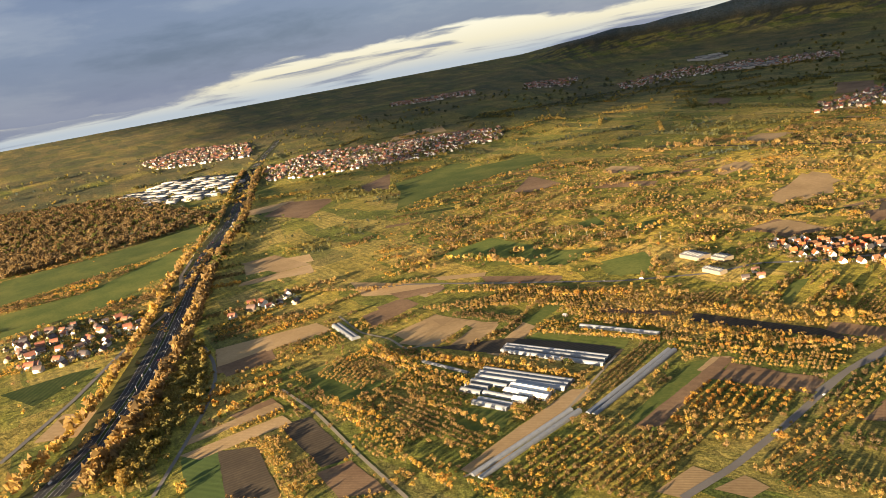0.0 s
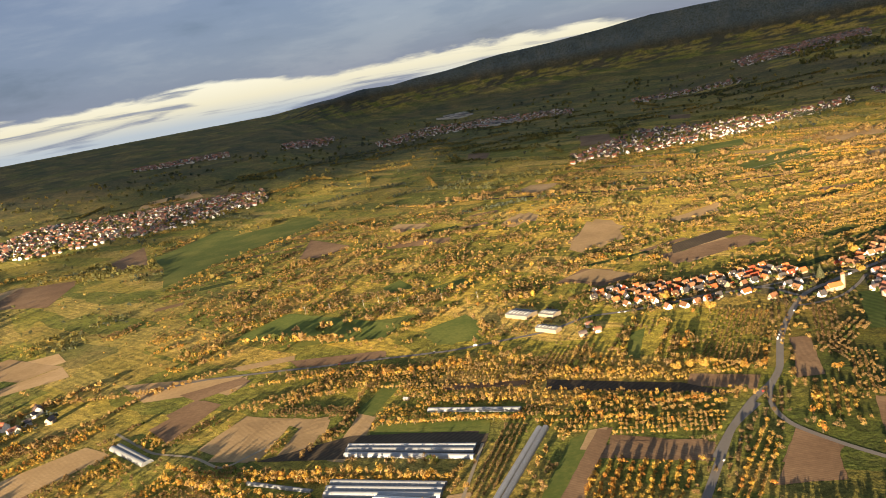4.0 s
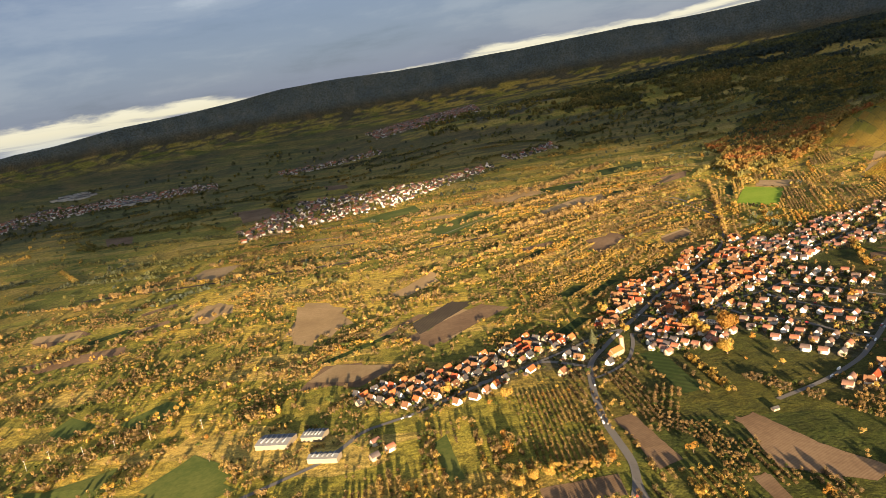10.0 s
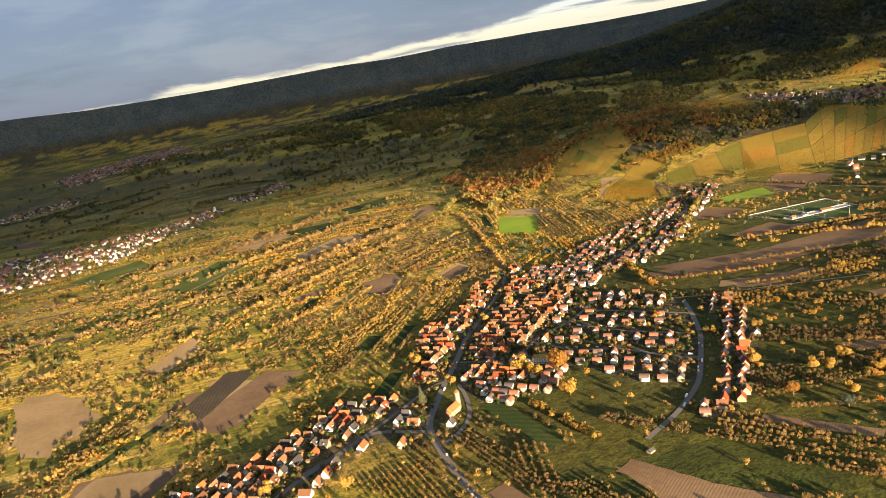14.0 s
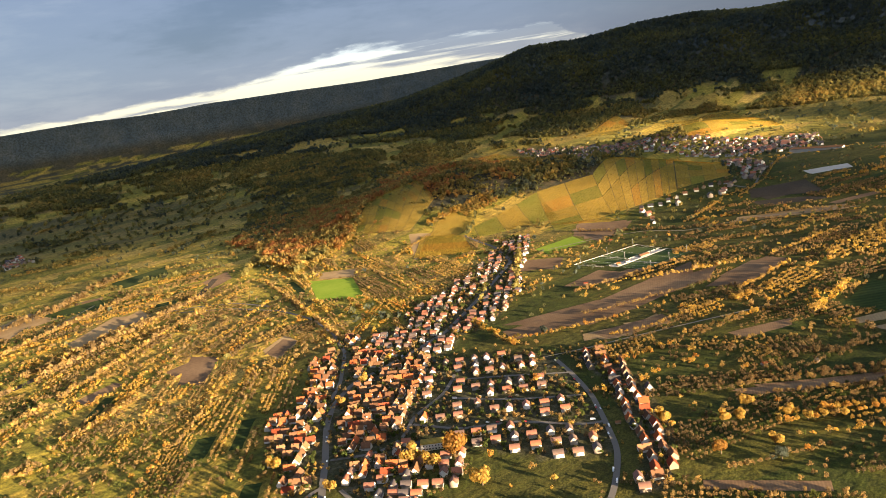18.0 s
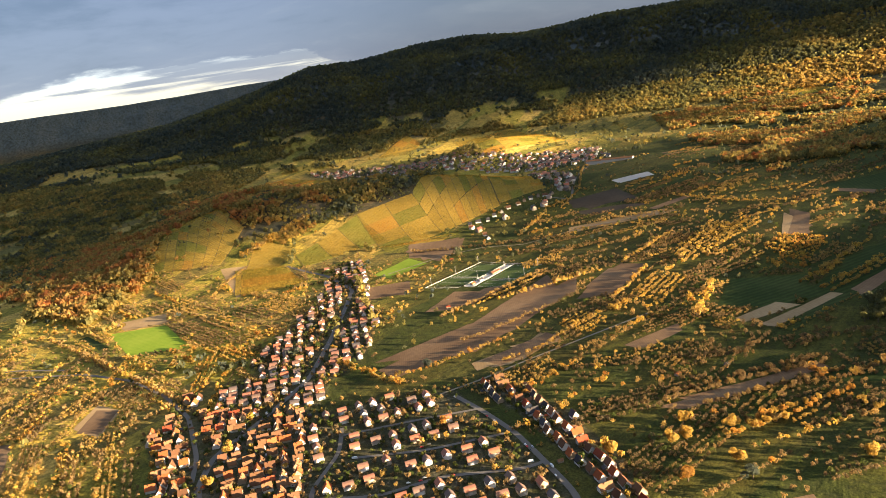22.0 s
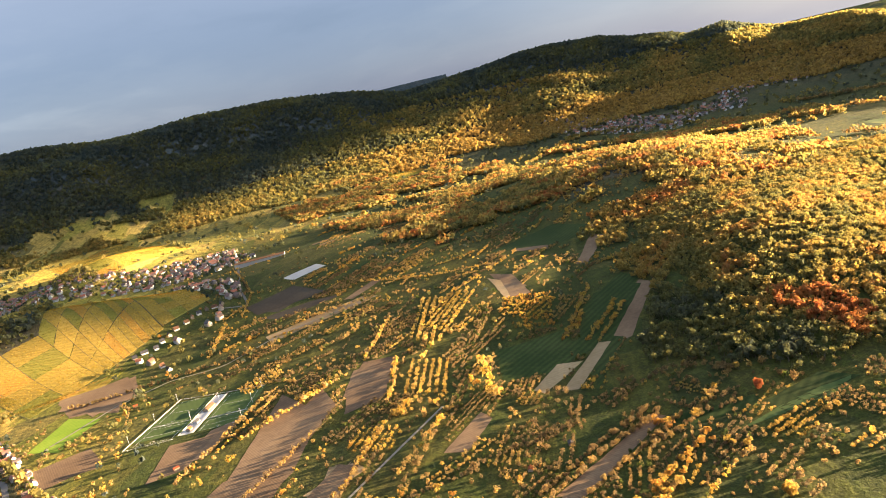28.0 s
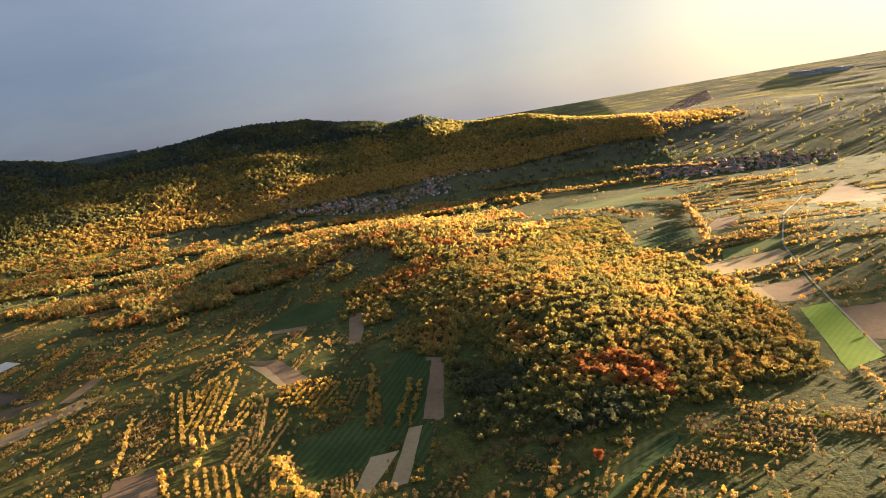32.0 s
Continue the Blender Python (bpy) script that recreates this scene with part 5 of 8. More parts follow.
def lone_tree(kind, radius, p):
    radius *= 0.82
    name, label, mat, tint, shape = LONE_KINDS[kind]
    m = stand(*p, random.uniform(0, 360)) @ Matrix.Diagonal((radius, radius, radius * random.uniform(0.95, 1.2), 1))
    if kind not in LONE:
        LONE[kind] = tree_thing(name, label, len(LONE) * 7, mat, tint, shape, 900, 0.14)
        LONE[kind].matrix_basis = m
    else:
        made = copy_thing(LONE[kind], m)
        made.matrix_basis = m
    g = np.arange(-radius, radius + 1, 3.0)
    gx, gy = np.meshgrid(p[0] + g, p[1] + g)
    mark(gx.ravel(), gy.ravel())


POLE = []


def power_pole(p, tall=11.0):
    """A wooden power pole with a cross-arm and insulators."""
    if not POLE:
        pole = tagged(new("power_pole"), "slim pale power pole with a cross-arm in the meadow", "power pole", "power poles of the meadow")
        bm = bmesh.new()
        bmesh.ops.create_cone(bm, cap_ends=True, segments=8, radius1=0.22, radius2=0.13, depth=tall + 1, matrix=Matrix.Translation((0, 0, tall / 2 - 0.5)))
        me = bpy.data.meshes.new("post")
        bm.to_mesh(me)
        bm.free()
        me.materials.append(M_CONCRETE)
        part("post", me, pole)
        arm = part("cross_arm", boxes_mesh("cross_arm", [(-1.2, 1.2, -0.08, 0.08, tall - 0.7, tall - 0.5)], M_METAL), pole)
        for x in (-1.05, 0, 1.05):
            part("insulator", boxes_mesh("insulator", [(x - 0.06, x + 0.06, -0.06, 0.06, tall - 0.5, tall - 0.2)], M_WHITE), arm)
        pole.matrix_basis = stand(*p, 40)
        POLE.append(pole)
    else:
        copy_thing(POLE[0], stand(*p, 40))


def parcels(corners, heading):
    """The rest of the farmland: long narrow parcels of orchard, scattered fruit trees, hedges, meadow and soil."""
    c, s = math.cos(radians(heading)), math.sin(radians(heading))
    us, vs = [x * c + y * s for x, y in corners], [y * c - x * s for x, y in corners]
    v = min(vs)
    while v < max(vs):
        wide = random.uniform(11, 28)
        u = min(us) - random.uniform(0, 80)
        while u < max(us):
            long = random.uniform(45, 130)
            box = [(a * c - b * s, a * s + b * c) for a, b in ((u, v), (u + long, v), (u + long, v + wide), (u, v + wide))]
            mid = np.array(box).mean(0)
            if inside(mid[0], mid[1], corners):
                one_parcel(box, heading, wide)
            u += long + random.uniform(1, 5)
        v += wide + random.uniform(0.5, 2)


def one_parcel(box, heading, wide):
    lot, (mx, my) = random.random(), np.array(box).mean(0)
    if mx - 0.4 * (my - 250) > 110 and my < 900 and random.random() < (0.55 if mx > 560 and my < 560 else 0.42):
        return  # open meadow
    base = random.choice((0.05, 0.15, 0.25, 0.35, 0.45, 0.52, 0.6, 0.7))
    if mx - 0.4 * (my - 250) > 110 and my < 900:
        base = random.choice((0.0, 0.1, 0.15, 0.25, 0.35, 0.5))
    inner = [tuple(np.array(p) + (np.array(box).mean(0) - p) * 0.06) for p in box]
    if lot < 0.58:
        r = random.uniform(1.3, 2.2)
        x, y = box_points(inner, r * random.uniform(1.9, 2.6), heading, r * random.uniform(2.8, 4.2), 0.7)
    elif lot < 0.76:
        r = random.uniform(1.4, 2.7)
        x, y = box_points(inner, 7.5, heading, 8, 3.4)
        ok = np.random.random(len(x)) < random.uniform(0.3, 0.8)
        x, y = x[ok], y[ok]
    elif lot < 0.88:
        r = random.uniform(2.0, 3.0)
        x, y = box_points([box[0], box[1], tuple(np.array(box[1]) + (np.array(box[2]) - box[1]) * 5 / wide), tuple(np.array(box[0]) + (np.array(box[3]) - box[0]) * 5 / wide)], r * 1.5, heading, 5, 0.8)
        base = random.choice((0.3, 0.6, 0.68, 0.8))
    else:
        x, y = box_points(inner, 6, heading, 6)
        if len(x) and free(x, y).all() and lot < 0.97:
            field("soil" if lot < 0.915 else "stubble" if lot < 0.935 else "grass", *inner)
        return
    ok = free(x, y)
    x, y = x[ok], y[ok]
    mx, my = box_points(inner, 3.5)
    mark(mx, my)
    if len(x):
        plant("orchard", x, y, r * np.random.uniform(0.7, 1.15, len(x)), np.where(np.random.random(len(x)) < 0.12, np.random.uniform(0.9, 1, len(x)), np.clip(base + np.random.uniform(-0.14, 0.14, len(x)), 0, 0.86)), np.random.uniform(0.6, 0.9, len(x)))


def white_fence(p, q):
    """A run of low white boards on posts."""
    p, q = np.array(p, float), np.array(q, float)
    fence = tagged(new("fence"), "low white board fence round the sports ground", "fence", "fences of the sports ground")
    n = max(2, int(np.linalg.norm(q - p) / 5))
    for k in range(n):
        q0, q1 = p + (q - p) * k / n, p + (q - p) * (k + 1) / n
        m = stand(*q0, math.degrees(math.atan2(*(q1 - q0)[::-1])), -0.3)
        part("post", FENCE_POST, fence, "", m)
        part("panel", FENCE_PANEL, fence, "", m)


def sports_ground(*corners):
    """Two pitches either side of a paved strip with the club house, fences, goals and floodlights."""
    p = [np.array(q, float) for q in corners]
    at = lambda u, v: tuple(p[0] * (1 - u) * (1 - v) + p[1] * u * (1 - v) + p[2] * u * v + p[3] * (1 - u) * v)
    quad = lambda u0, u1, v0, v1: (at(u0, v0), at(u1, v0), at(u1, v1), at(u0, v1))
    mx, my = box_points(list(corners), 3.0)
    mark(mx, my)
    turn = math.degrees(math.atan2(*(p[1] - p[0])[::-1]))
    yard = field("concrete", *quad(0.06, 0.97, 0.445, 0.565))
    yard.name = "pavement"
    tagged(yard, "pale paved strip between the pitches", "paving", kind="structure")
    for v0, v1, cut in ((0.03, 0.42, 0.40), (0.59, 0.97, 0.33)):
        for u0, u1 in ((0.03, cut - 0.02), (cut + 0.02, 0.96)):
            a, b, c, d = quad(u0 + 0.02, u1 - 0.02, v0 + 0.03, v1 - 0.03)
            for q0, q1 in ((a, b), (b, c), (c, d), (d, a)):
                ribbon("trim", [q0, q1], 0.3, 0.34, M_WHITE, "painted white line on the turf", "pitch line", take=False)
            h0, h1 = [tuple((np.array(q0) + q1) / 2) for q0, q1 in ((a, b), (d, c))]
            ribbon("trim", [h0, h1], 0.3, 0.34, M_WHITE, "painted white line on the turf", "pitch line", take=False)
            for g0, g1 in ((a, d), (b, c)):
                goal = tagged(new("goal"), "white metal goal on the sports turf", "goal", "goals of the pitches")
                goal.matrix_basis = stand(*((np.array(g0) + g1) / 2), turn + 90)
                for bx in (-2.5, 2.4):
                    part("post", boxes_mesh("post", [(bx, bx + 0.12, -0.06, 0.06, -0.3, 1.7)], M_WHITE), goal)
                part("crossbar", boxes_mesh("crossbar", [(-2.5, 2.52, -0.06, 0.06, 1.7, 1.82)], M_WHITE), goal)
        white_fence(at(cut, v0), at(cut, v1))
    for u0, v0, u1, v1 in ((0, 0, 1, 0), (1, 0, 1, 1), (0, 0, 0, 0.42), (0.98, 0.44, 0.06, 0.44), (0.06, 0.57, 0.98, 0.57)):
        white_fence(at(u0, v0), at(u1, v1))
    for u, v in ((0.08, 0.02), (0.5, 0.02), (0.92, 0.02), (0.08, 0.98), (0.5, 0.98), (0.92, 0.98), (0.35, 0.44), (0.75, 0.57)):
        lamp = tagged(new("floodlight"), "tall pale floodlight mast beside the pitch", "floodlight", "floodlights of the pitches")
        lamp.matrix_basis = stand(*at(u, v), 40)
        part("mast", boxes_mesh("mast", [(-0.15, 0.15, -0.15, 0.15, -1, 12)], M_METAL), lamp)
        part("lamp_head", boxes_mesh("lamp_head", [(-0.9, 0.9, -0.2, 0.25, 11.6, 12.5)], M_WHITE), lamp)
    for n, (u, long, wide) in enumerate(((0.62, 24, 9), (0.30, 10, 8), (0.14, 8, 6))):
        club = make_house(("white club house with a brown roof between the pitches", "small white changing hut beside the pitches", "small kiosk with a tiled roof by the pitches")[n], long, wide, 3.2, 5.4, (M_CREAM, M_WHITE, M_CREAM)[n], M_ROOFS[(2, 3, 0)[n]], False, 2, False, False, "club house")
        club.name = ("club_house", "changing_hut", "kiosk")[n]
        club.matrix_basis = stand(*at(u, 0.505), turn) @ Matrix.Scale(0.72, 4)


FENCE_POST = boxes_mesh("post", [(-0.1, 0.1, -0.1, 0.1, -0.6, 1.5)], M_WHITE)
FENCE_PANEL = boxes_mesh("panel", [(0.1, 4.9, -0.05, 0.05, 0.45, 0.95)], M_WHITE)


# ---- the plan: roads, houses, fields, woods and orchards, in metres ----
church(238, 611, 25)
school(354, 630, 125)
motorway((-3504, 2659), (-2533, 1802), (-2177, 1487), (-1676, 1094), (-1294, 771), (-1065, 543), (-922, 412), (-808, 319), (-656, 194), (-541, 91), (-450, -2), (-402, -71))
ribbon("railway", [(-879, 389), (-743, 281), (-619, 183), (-507, 87), (-419, -1), (-375, -60)], 14, 0.30, M_DARK, "ballasted railway beside the motorway")
ribbon("road", [(-1080, 523), (-983, 434), (-869, 362), (-782, 275), (-728, 198), (-661, 121), (-597, 47), (-553, -15), (-521, -61)], 6.0, 0.32, M_STREET, "narrow grey asphalt country road")
ribbon("road", [(-301, -31), (-346, 24), (-405, 92), (-460, 142), (-510, 174), (-570, 203), (-623, 219)], 3.8, 0.32, M_STREET, "narrow grey asphalt country road")
ribbon("road", [(111, 279), (123, 321), (141, 368), (158, 397), (166, 421), (168, 442), (173, 490), (184, 535), (195, 571), (203, 595), (214, 615), (229, 630)], 6.0, 0.32, M_STREET, "narrow grey asphalt country road")
ribbon("road", [(70, 113), (87, 159), (104, 230), (123, 323), (144, 361)], 6.0, 0.32, M_STREET, "narrow grey asphalt country road")
ribbon("road", [(-487, 430), (-441, 452), (-375, 464), (-303, 476), (-232, 491), (-154, 504), (-100, 526), (-56, 543), (-37, 561), (-17, 584), (31, 592), (98, 620), (173, 641), (202, 603)], 5.1, 0.32, M_STREET, "narrow grey asphalt country road")
ribbon("road", [(166, 421), (153, 379), (154, 348), (164, 324), (195, 295), (222, 275), (239, 264)], 4.3, 0.32, M_STREET, "narrow grey asphalt country road")
ribbon("road", [(229, 630), (261, 663), (308, 707), (355, 754), (395, 785), (443, 804), (492, 797), (539, 794), (599, 793), (703, 821), (813, 855), (907, 887), (994, 976), (1061, 1088)], 6.0, 0.32, M_STREET, "narrow grey asphalt country road")
ribbon("road", [(400, 795), (441, 820), (516, 886), (564, 954), (606, 1037), (627, 1131), (619, 1244), (584, 1334), (506, 1396)], 4.3, 0.32, M_STREET, "narrow grey asphalt country road")
ribbon("road", [(550, 614), (521, 580), (485, 543), (446, 513), (405, 483), (380, 472), (349, 461), (304, 453)], 4.7, 0.32, M_STREET, "narrow grey asphalt country road")
ribbon("road", [(279, 671), (261, 678), (218, 660), (180, 645), (135, 631), (100, 624)], 4.3, 0.32, M_STREET, "narrow grey asphalt country road")
ribbon("road", [(275, 656), (264, 628), (243, 592), (215, 574), (195, 571)], 3.8, 0.32, M_STREET, "narrow grey asphalt country road")
ribbon("road", [(308, 701), (329, 670), (351, 662), (373, 668), (395, 681), (451, 684), (492, 702)], 3.8, 0.32, M_STREET, "narrow grey asphalt country road")
ribbon("road", [(385, 672), (391, 623), (419, 583), (432, 521), (442, 511)], 3.8, 0.32, M_STREET, "narrow grey asphalt country road")
ribbon("road", [(443, 666), (455, 609), (482, 551)], 3.4, 0.32, M_STREET, "narrow grey asphalt country road")
ribbon("road", [(479, 695), (502, 642), (525, 582)], 3.4, 0.32, M_STREET, "narrow grey asphalt country road")
ribbon("track", [(553, 630), (584, 596), (626, 559), (668, 516), (733, 449)], 2.6, 0.30, M_TRACK, "pale gravel farm track")
ribbon("track", [(980, 860), (1065, 801), (1107, 740), (1099, 669), (1167, 584), (1205, 433)], 3, 0.30, M_TRACK, "pale gravel farm track")
ribbon("road", [(1384, 673), (1365, 631), (1480, 644), (1832, 659), (1787, 581)], 4.3, 0.32, M_STREET, "narrow grey asphalt country road")
ribbon("track", [(854, -612), (761, -422), (661, -290), (587, -198), (496, -84)], 2.6, 0.30, M_TRACK, "pale gravel farm track")
ribbon("track", [(854, -612), (973, -920), (991, -1175)], 2.6, 0.30, M_TRACK, "pale gravel farm track")
ribbon("track", [(-76, 81), (-67, 96), (-61, 140), (-54, 190), (-58, 242), (-63, 303)], 2.6, 0.30, M_TRACK, "pale gravel farm track")
ribbon("track", [(-351, 145), (-273, 120), (-171, 75), (-98, 45)], 3, 0.30, M_TRACK, "pale gravel farm track")
ribbon("track", [(-262, 298), (-283, 261), (-327, 283), (-377, 288), (-456, 328)], 3, 0.30, M_TRACK, "pale gravel farm track")
ribbon("road", [(582, 1364), (613, 1333), (644, 1266), (641, 1173)], 4.3, 0.32, M_STREET, "narrow grey asphalt country road")
ribbon("track", [(575, 1600), (352, 1468), (137, 1311), (-42, 1316)], 3, 0.30, M_TRACK, "pale gravel farm track")
hall(40, 26, (-95, 602))
hall(26, 20, (-60, 596))
hall(34, 14, (-53, 547))
village([(-16, 675), (85, 683), (171, 722), (218, 701), (240, 670), (231, 614), (146, 617), (71, 584), (21, 604), (-23, 649)], 12.5, 14, 1, 0.92)
village([(174, 616), (224, 622), (230, 579), (177, 581)], 15, 17, 1, 0.8)
village([(471, 907), (526, 889), (525, 750), (434, 704), (368, 628), (317, 608), (293, 654), (320, 716)], 11, 11.5, 0, 0.92)
village([(290, 766), (345, 827), (365, 814), (432, 852), (562, 938), (568, 911), (441, 814), (365, 769), (280, 682), (249, 683)], 11, 12, 0, 0.88)
village([(574, 604), (500, 533), (420, 470), (352, 446), (372, 428), (442, 450), (522, 508), (592, 584)], 14, 13, 1, 0.97)
village([(364, 772), (386, 749), (395, 679), (334, 626), (303, 624), (276, 581), (265, 626), (288, 684)], 11, 12, 0, 0.9)
village([(330, 662), (365, 660), (352, 578), (326, 570), (274, 585), (265, 606)], 13, 14, 0, 0.85)
village([(470, 800), (505, 850), (575, 885), (605, 860), (600, 765), (540, 748), (495, 765)], 12, 13, 2, 0.8)
village([(521, 746), (569, 624), (493, 553), (398, 478), (372, 532), (368, 628), (434, 704)], 15.5, 19, 1, 0.95)
village([(589, 801), (630, 890), (703, 901), (849, 918), (1064, 985), (1064, 935), (818, 820), (787, 785), (649, 752), (602, 754)], 12.5, 13.5, 2, 0.8)
village([(928, 955), (1035, 1003), (1015, 950), (1095, 948), (978, 895), (879, 871)], 18, 22, 0)
village([(-28, 566), (-9, 593), (5, 534), (-14, 525)], 20, 24, 2)
polytunnel(6, (-180, 299), (-67, 298))
polytunnel(6, (-179, 293), (-67, 291))
polytunnel(6, (-177, 285), (-64, 281))
polytunnel(7.2, (-168, 242), (-74, 241))
polytunnel(7.2, (-168, 234), (-74, 234))
polytunnel(7.2, (-166, 226), (-73, 227))
polytunnel(6.5, (-165, 217), (-125, 216))
polytunnel(6, (-165, 208), (-140, 208))
polytunnel(6.5, (-164, 199), (-141, 198))
polytunnel(6.5, (-139, 199), (-103, 197))
polytunnel(5.5, (-137, 188), (-101, 187))
polytunnel(6.5, (-138, 181), (-101, 179))
polytunnel(4, (-244, 241), (-180, 231))
packing_hall((-122, 218), (-80, 216), 9)
packing_hall((-122, 208), (-78, 206), 8)
packing_hall((-106, 196), (-92, 196), 7)
polytunnel(6, (-130, 363), (-44, 360))
polytunnel(7, (-433, 298), (-370, 269))
polytunnel(7, (-429, 302), (-368, 273))
polytunnel(5, (-21, 324), (-36, 194))
polytunnel(5, (-16, 325), (-30, 194))
polytunnel(5, (-50, 193), (-71, 85))
polytunnel(5, (-43, 194), (-63, 84))
vineyard((1108, 1097), (1276, 1044), (1184, 945), (1054, 1048))
vineyard((1276, 1044), (1366, 955), (1213, 846), (1112, 918))
vineyard((1366, 955), (1965, 1009), (1341, 767), (1213, 846))
vineyard((1965, 1009), (1745, 802), (1452, 695), (1354, 770))
vineyard((1107, 1064), (1143, 930), (1221, 806), (1168, 833))
vineyard((1161, 1206), (1134, 1108), (1001, 1100), (984, 1141))
vineyard((1043, 1184), (1066, 1092), (963, 1000), (915, 1101))
vineyard((1045, 1171), (1061, 1094), (959, 989), (908, 1086))
vineyard((1461, 1613), (1179, 1242), (1065, 1227), (1027, 1350))
vineyard((2031, 1858), (2249, 1782), (2127, 1508), (1689, 1417))
vineyard((2638, 1280), (2808, 1097), (2435, 821), (2141, 1017))
vineyard((2477, 1535), (2744, 1520), (2627, 1410), (2505, 1414))
vineyard((3064, 161), (3058, 44), (2878, -53), (2840, 89))
far_works([(-2514, 1131), (-2697, 1398), (-2196, 1470), (-1768, 1133), (-2055, 955)])
far_works([(-1623, 4951), (-1464, 5143), (-1270, 4521), (-1478, 4564)])
far_works([(-1053, 3792), (-779, 3710), (-687, 3404), (-943, 3495)])
far_works([(9037, -14219), (6985, -12565), (5820, -10363), (6985, -10935)])
far_village([(-2199, 1585), (-2274, 1929), (-1691, 2118), (-1424, 2171), (-1197, 1855), (-1323, 1597), (-1633, 1373), (-1841, 1318)], 0.55)
far_village([(-4199, 2060), (-4765, 2727), (-3792, 2630), (-2871, 1995), (-3500, 1803)], 0.5)
far_village([(-4435, 4746), (-3596, 5002), (-3157, 4395), (-4006, 4287)], 0.45)
far_village([(-960, 110), (-944, 205), (-837, 260), (-757, 234), (-708, 154), (-778, 53)], 0.6)
far_village([(-672, 311), (-614, 388), (-557, 360), (-604, 278)], 0.6)
far_village([(-238, 1925), (-67, 2350), (118, 2236), (382, 2239), (590, 2410), (553, 2229), (179, 1846), (-108, 1816)], 0.5)
far_village([(-175, 3771), (357, 3753), (343, 3540), (-131, 3431)], 0.4)
far_village([(651, 2520), (867, 2586), (834, 2421), (644, 2337)], 0.5)
far_village([(443, 5613), (1696, 7195), (1223, 5019), (437, 4635)], 0.4)
far_village([(-3010, 4912), (-2414, 4743), (-2009, 3915), (-2542, 4171)], 0.4)
far_village([(-1556, 3563), (-1436, 4146), (-488, 3839), (-400, 3366), (-1160, 3511), (-1393, 3246)], 0.3)
far_village([(-234, 1920), (-105, 2088), (-83, 1956), (-206, 1778)], 0.5)
far_village([(2308, 1758), (2340, 1354), (2158, 1020), (2241, 687), (1939, 617), (1863, 765), (2038, 1097), (2139, 1554)], 0.6)
far_village([(1827, 819), (1532, 623), (1403, 643), (1474, 722)], 0.6)
far_village([(1234, 799), (1306, 717), (1393, 676), (1339, 663), (1264, 731), (1200, 780)], 0.4)
far_village([(1036, 968), (1090, 950), (1054, 926), (997, 931)], 0.6)
far_village([(3146, -604), (2611, -967), (2737, -1349), (2632, -1298), (2352, -785), (2764, -571)], 0.45)
far_village([(2806, -1218), (2677, -1557), (2584, -1507), (2679, -1183)], 0.4)
far_village([(1926, -1480), (1241, -1648), (1089, -1406), (1621, -1265)], 0.35)
far_village([(2777, -634), (2548, -1202), (2398, -1112), (2516, -683)], 0.4)
far_village([(2839, -2114), (8790, -10910), (5398, -6579), (2642, -1987)], 0.3)
long_building((1817, 663), (1805, 550))
field("soil", (904, 594), (812, 557), (681, 617), (710, 658))
field("soil", (913, 493), (900, 462), (794, 495), (787, 538))
field("stubble", (685, 543), (667, 533), (646, 571), (659, 588))
field("soil", (864, 714), (855, 667), (790, 690), (784, 728))
field("soil", (915, 860), (907, 798), (866, 787), (868, 858))
field("soil", (1116, 864), (1178, 794), (1106, 780), (1049, 827))
field("dark", (1355, 636), (1406, 550), (1311, 499), (1299, 618))
field("dark", (1275, 614), (1285, 521), (1269, 476), (1239, 580))
field("stubble", (1175, 609), (1225, 454), (1195, 446), (1138, 601))
field("soil", (1113, 276), (1091, 266), (994, 261), (978, 289))
field("soil", (1233, 197), (1191, 149), (1164, 160), (1213, 204))
field("soil", (1164, 86), (1141, 75), (1019, 161), (1029, 175))
field("soil", (876, 162), (853, 158), (741, 251), (757, 259))
field("stubble", (707, 368), (745, 328), (732, 306), (694, 362))
field("soil", (692, 343), (760, 274), (756, 265), (682, 341))
field("soil", (650, 471), (699, 423), (681, 417), (638, 453))
field("soil", (541, 418), (599, 309), (590, 301), (532, 405))
# turf green standing in for sunlight on a sloping meadow
field("lawn", (537, 273), (549, 219), (547, 165), (534, 182))
field("grass", (888, 217), (885, 157), (755, 261), (741, 315))
field("grass", (783, 378), (794, 303), (766, 271), (750, 342))
orchard([(964, 417), (1058, 358), (1048, 318), (916, 392)], 0.58, 0.7, 2.3)
orchard([(928, 323), (956, 286), (912, 255), (851, 310)], 0.74, 0.82, 2.4)
orchard([(787, 266), (831, 217), (816, 215), (758, 268)], 0.66, 0.8, 1.8)
orchard([(807, 286), (855, 248), (846, 245), (800, 281)], 0.62, 0.7, 1.8)
orchard([(530, 264), (543, 214), (524, 202), (496, 252)], 0.58, 0.7, 2.0)
orchard([(479, 243), (489, 211), (478, 203), (462, 220)], 0.58, 0.76, 2.2)
orchard([(977, 647), (1019, 597), (972, 588), (941, 633)], 0.5, 0.68, 2.0)
orchard([(788, 480), (870, 453), (831, 413), (751, 435)], 0.55, 0.7, 2.2)
orchard([(709, 547), (740, 527), (723, 495), (677, 507)], 0.6, 0.78, 1.9)
orchard([(631, 430), (647, 400), (626, 355), (600, 402)], 0.05, 0.3, 2.2)
orchard([(508, 347), (528, 323), (509, 316), (492, 336)], 0.66, 0.82, 2.2)
tree_row((1158, 601), (1148, 449), 0.6, 1.8)
tree_row((933, 600), (868, 638), 0.45, 2.2)
tree_row((868, 638), (812, 668), 0.45, 2.2)
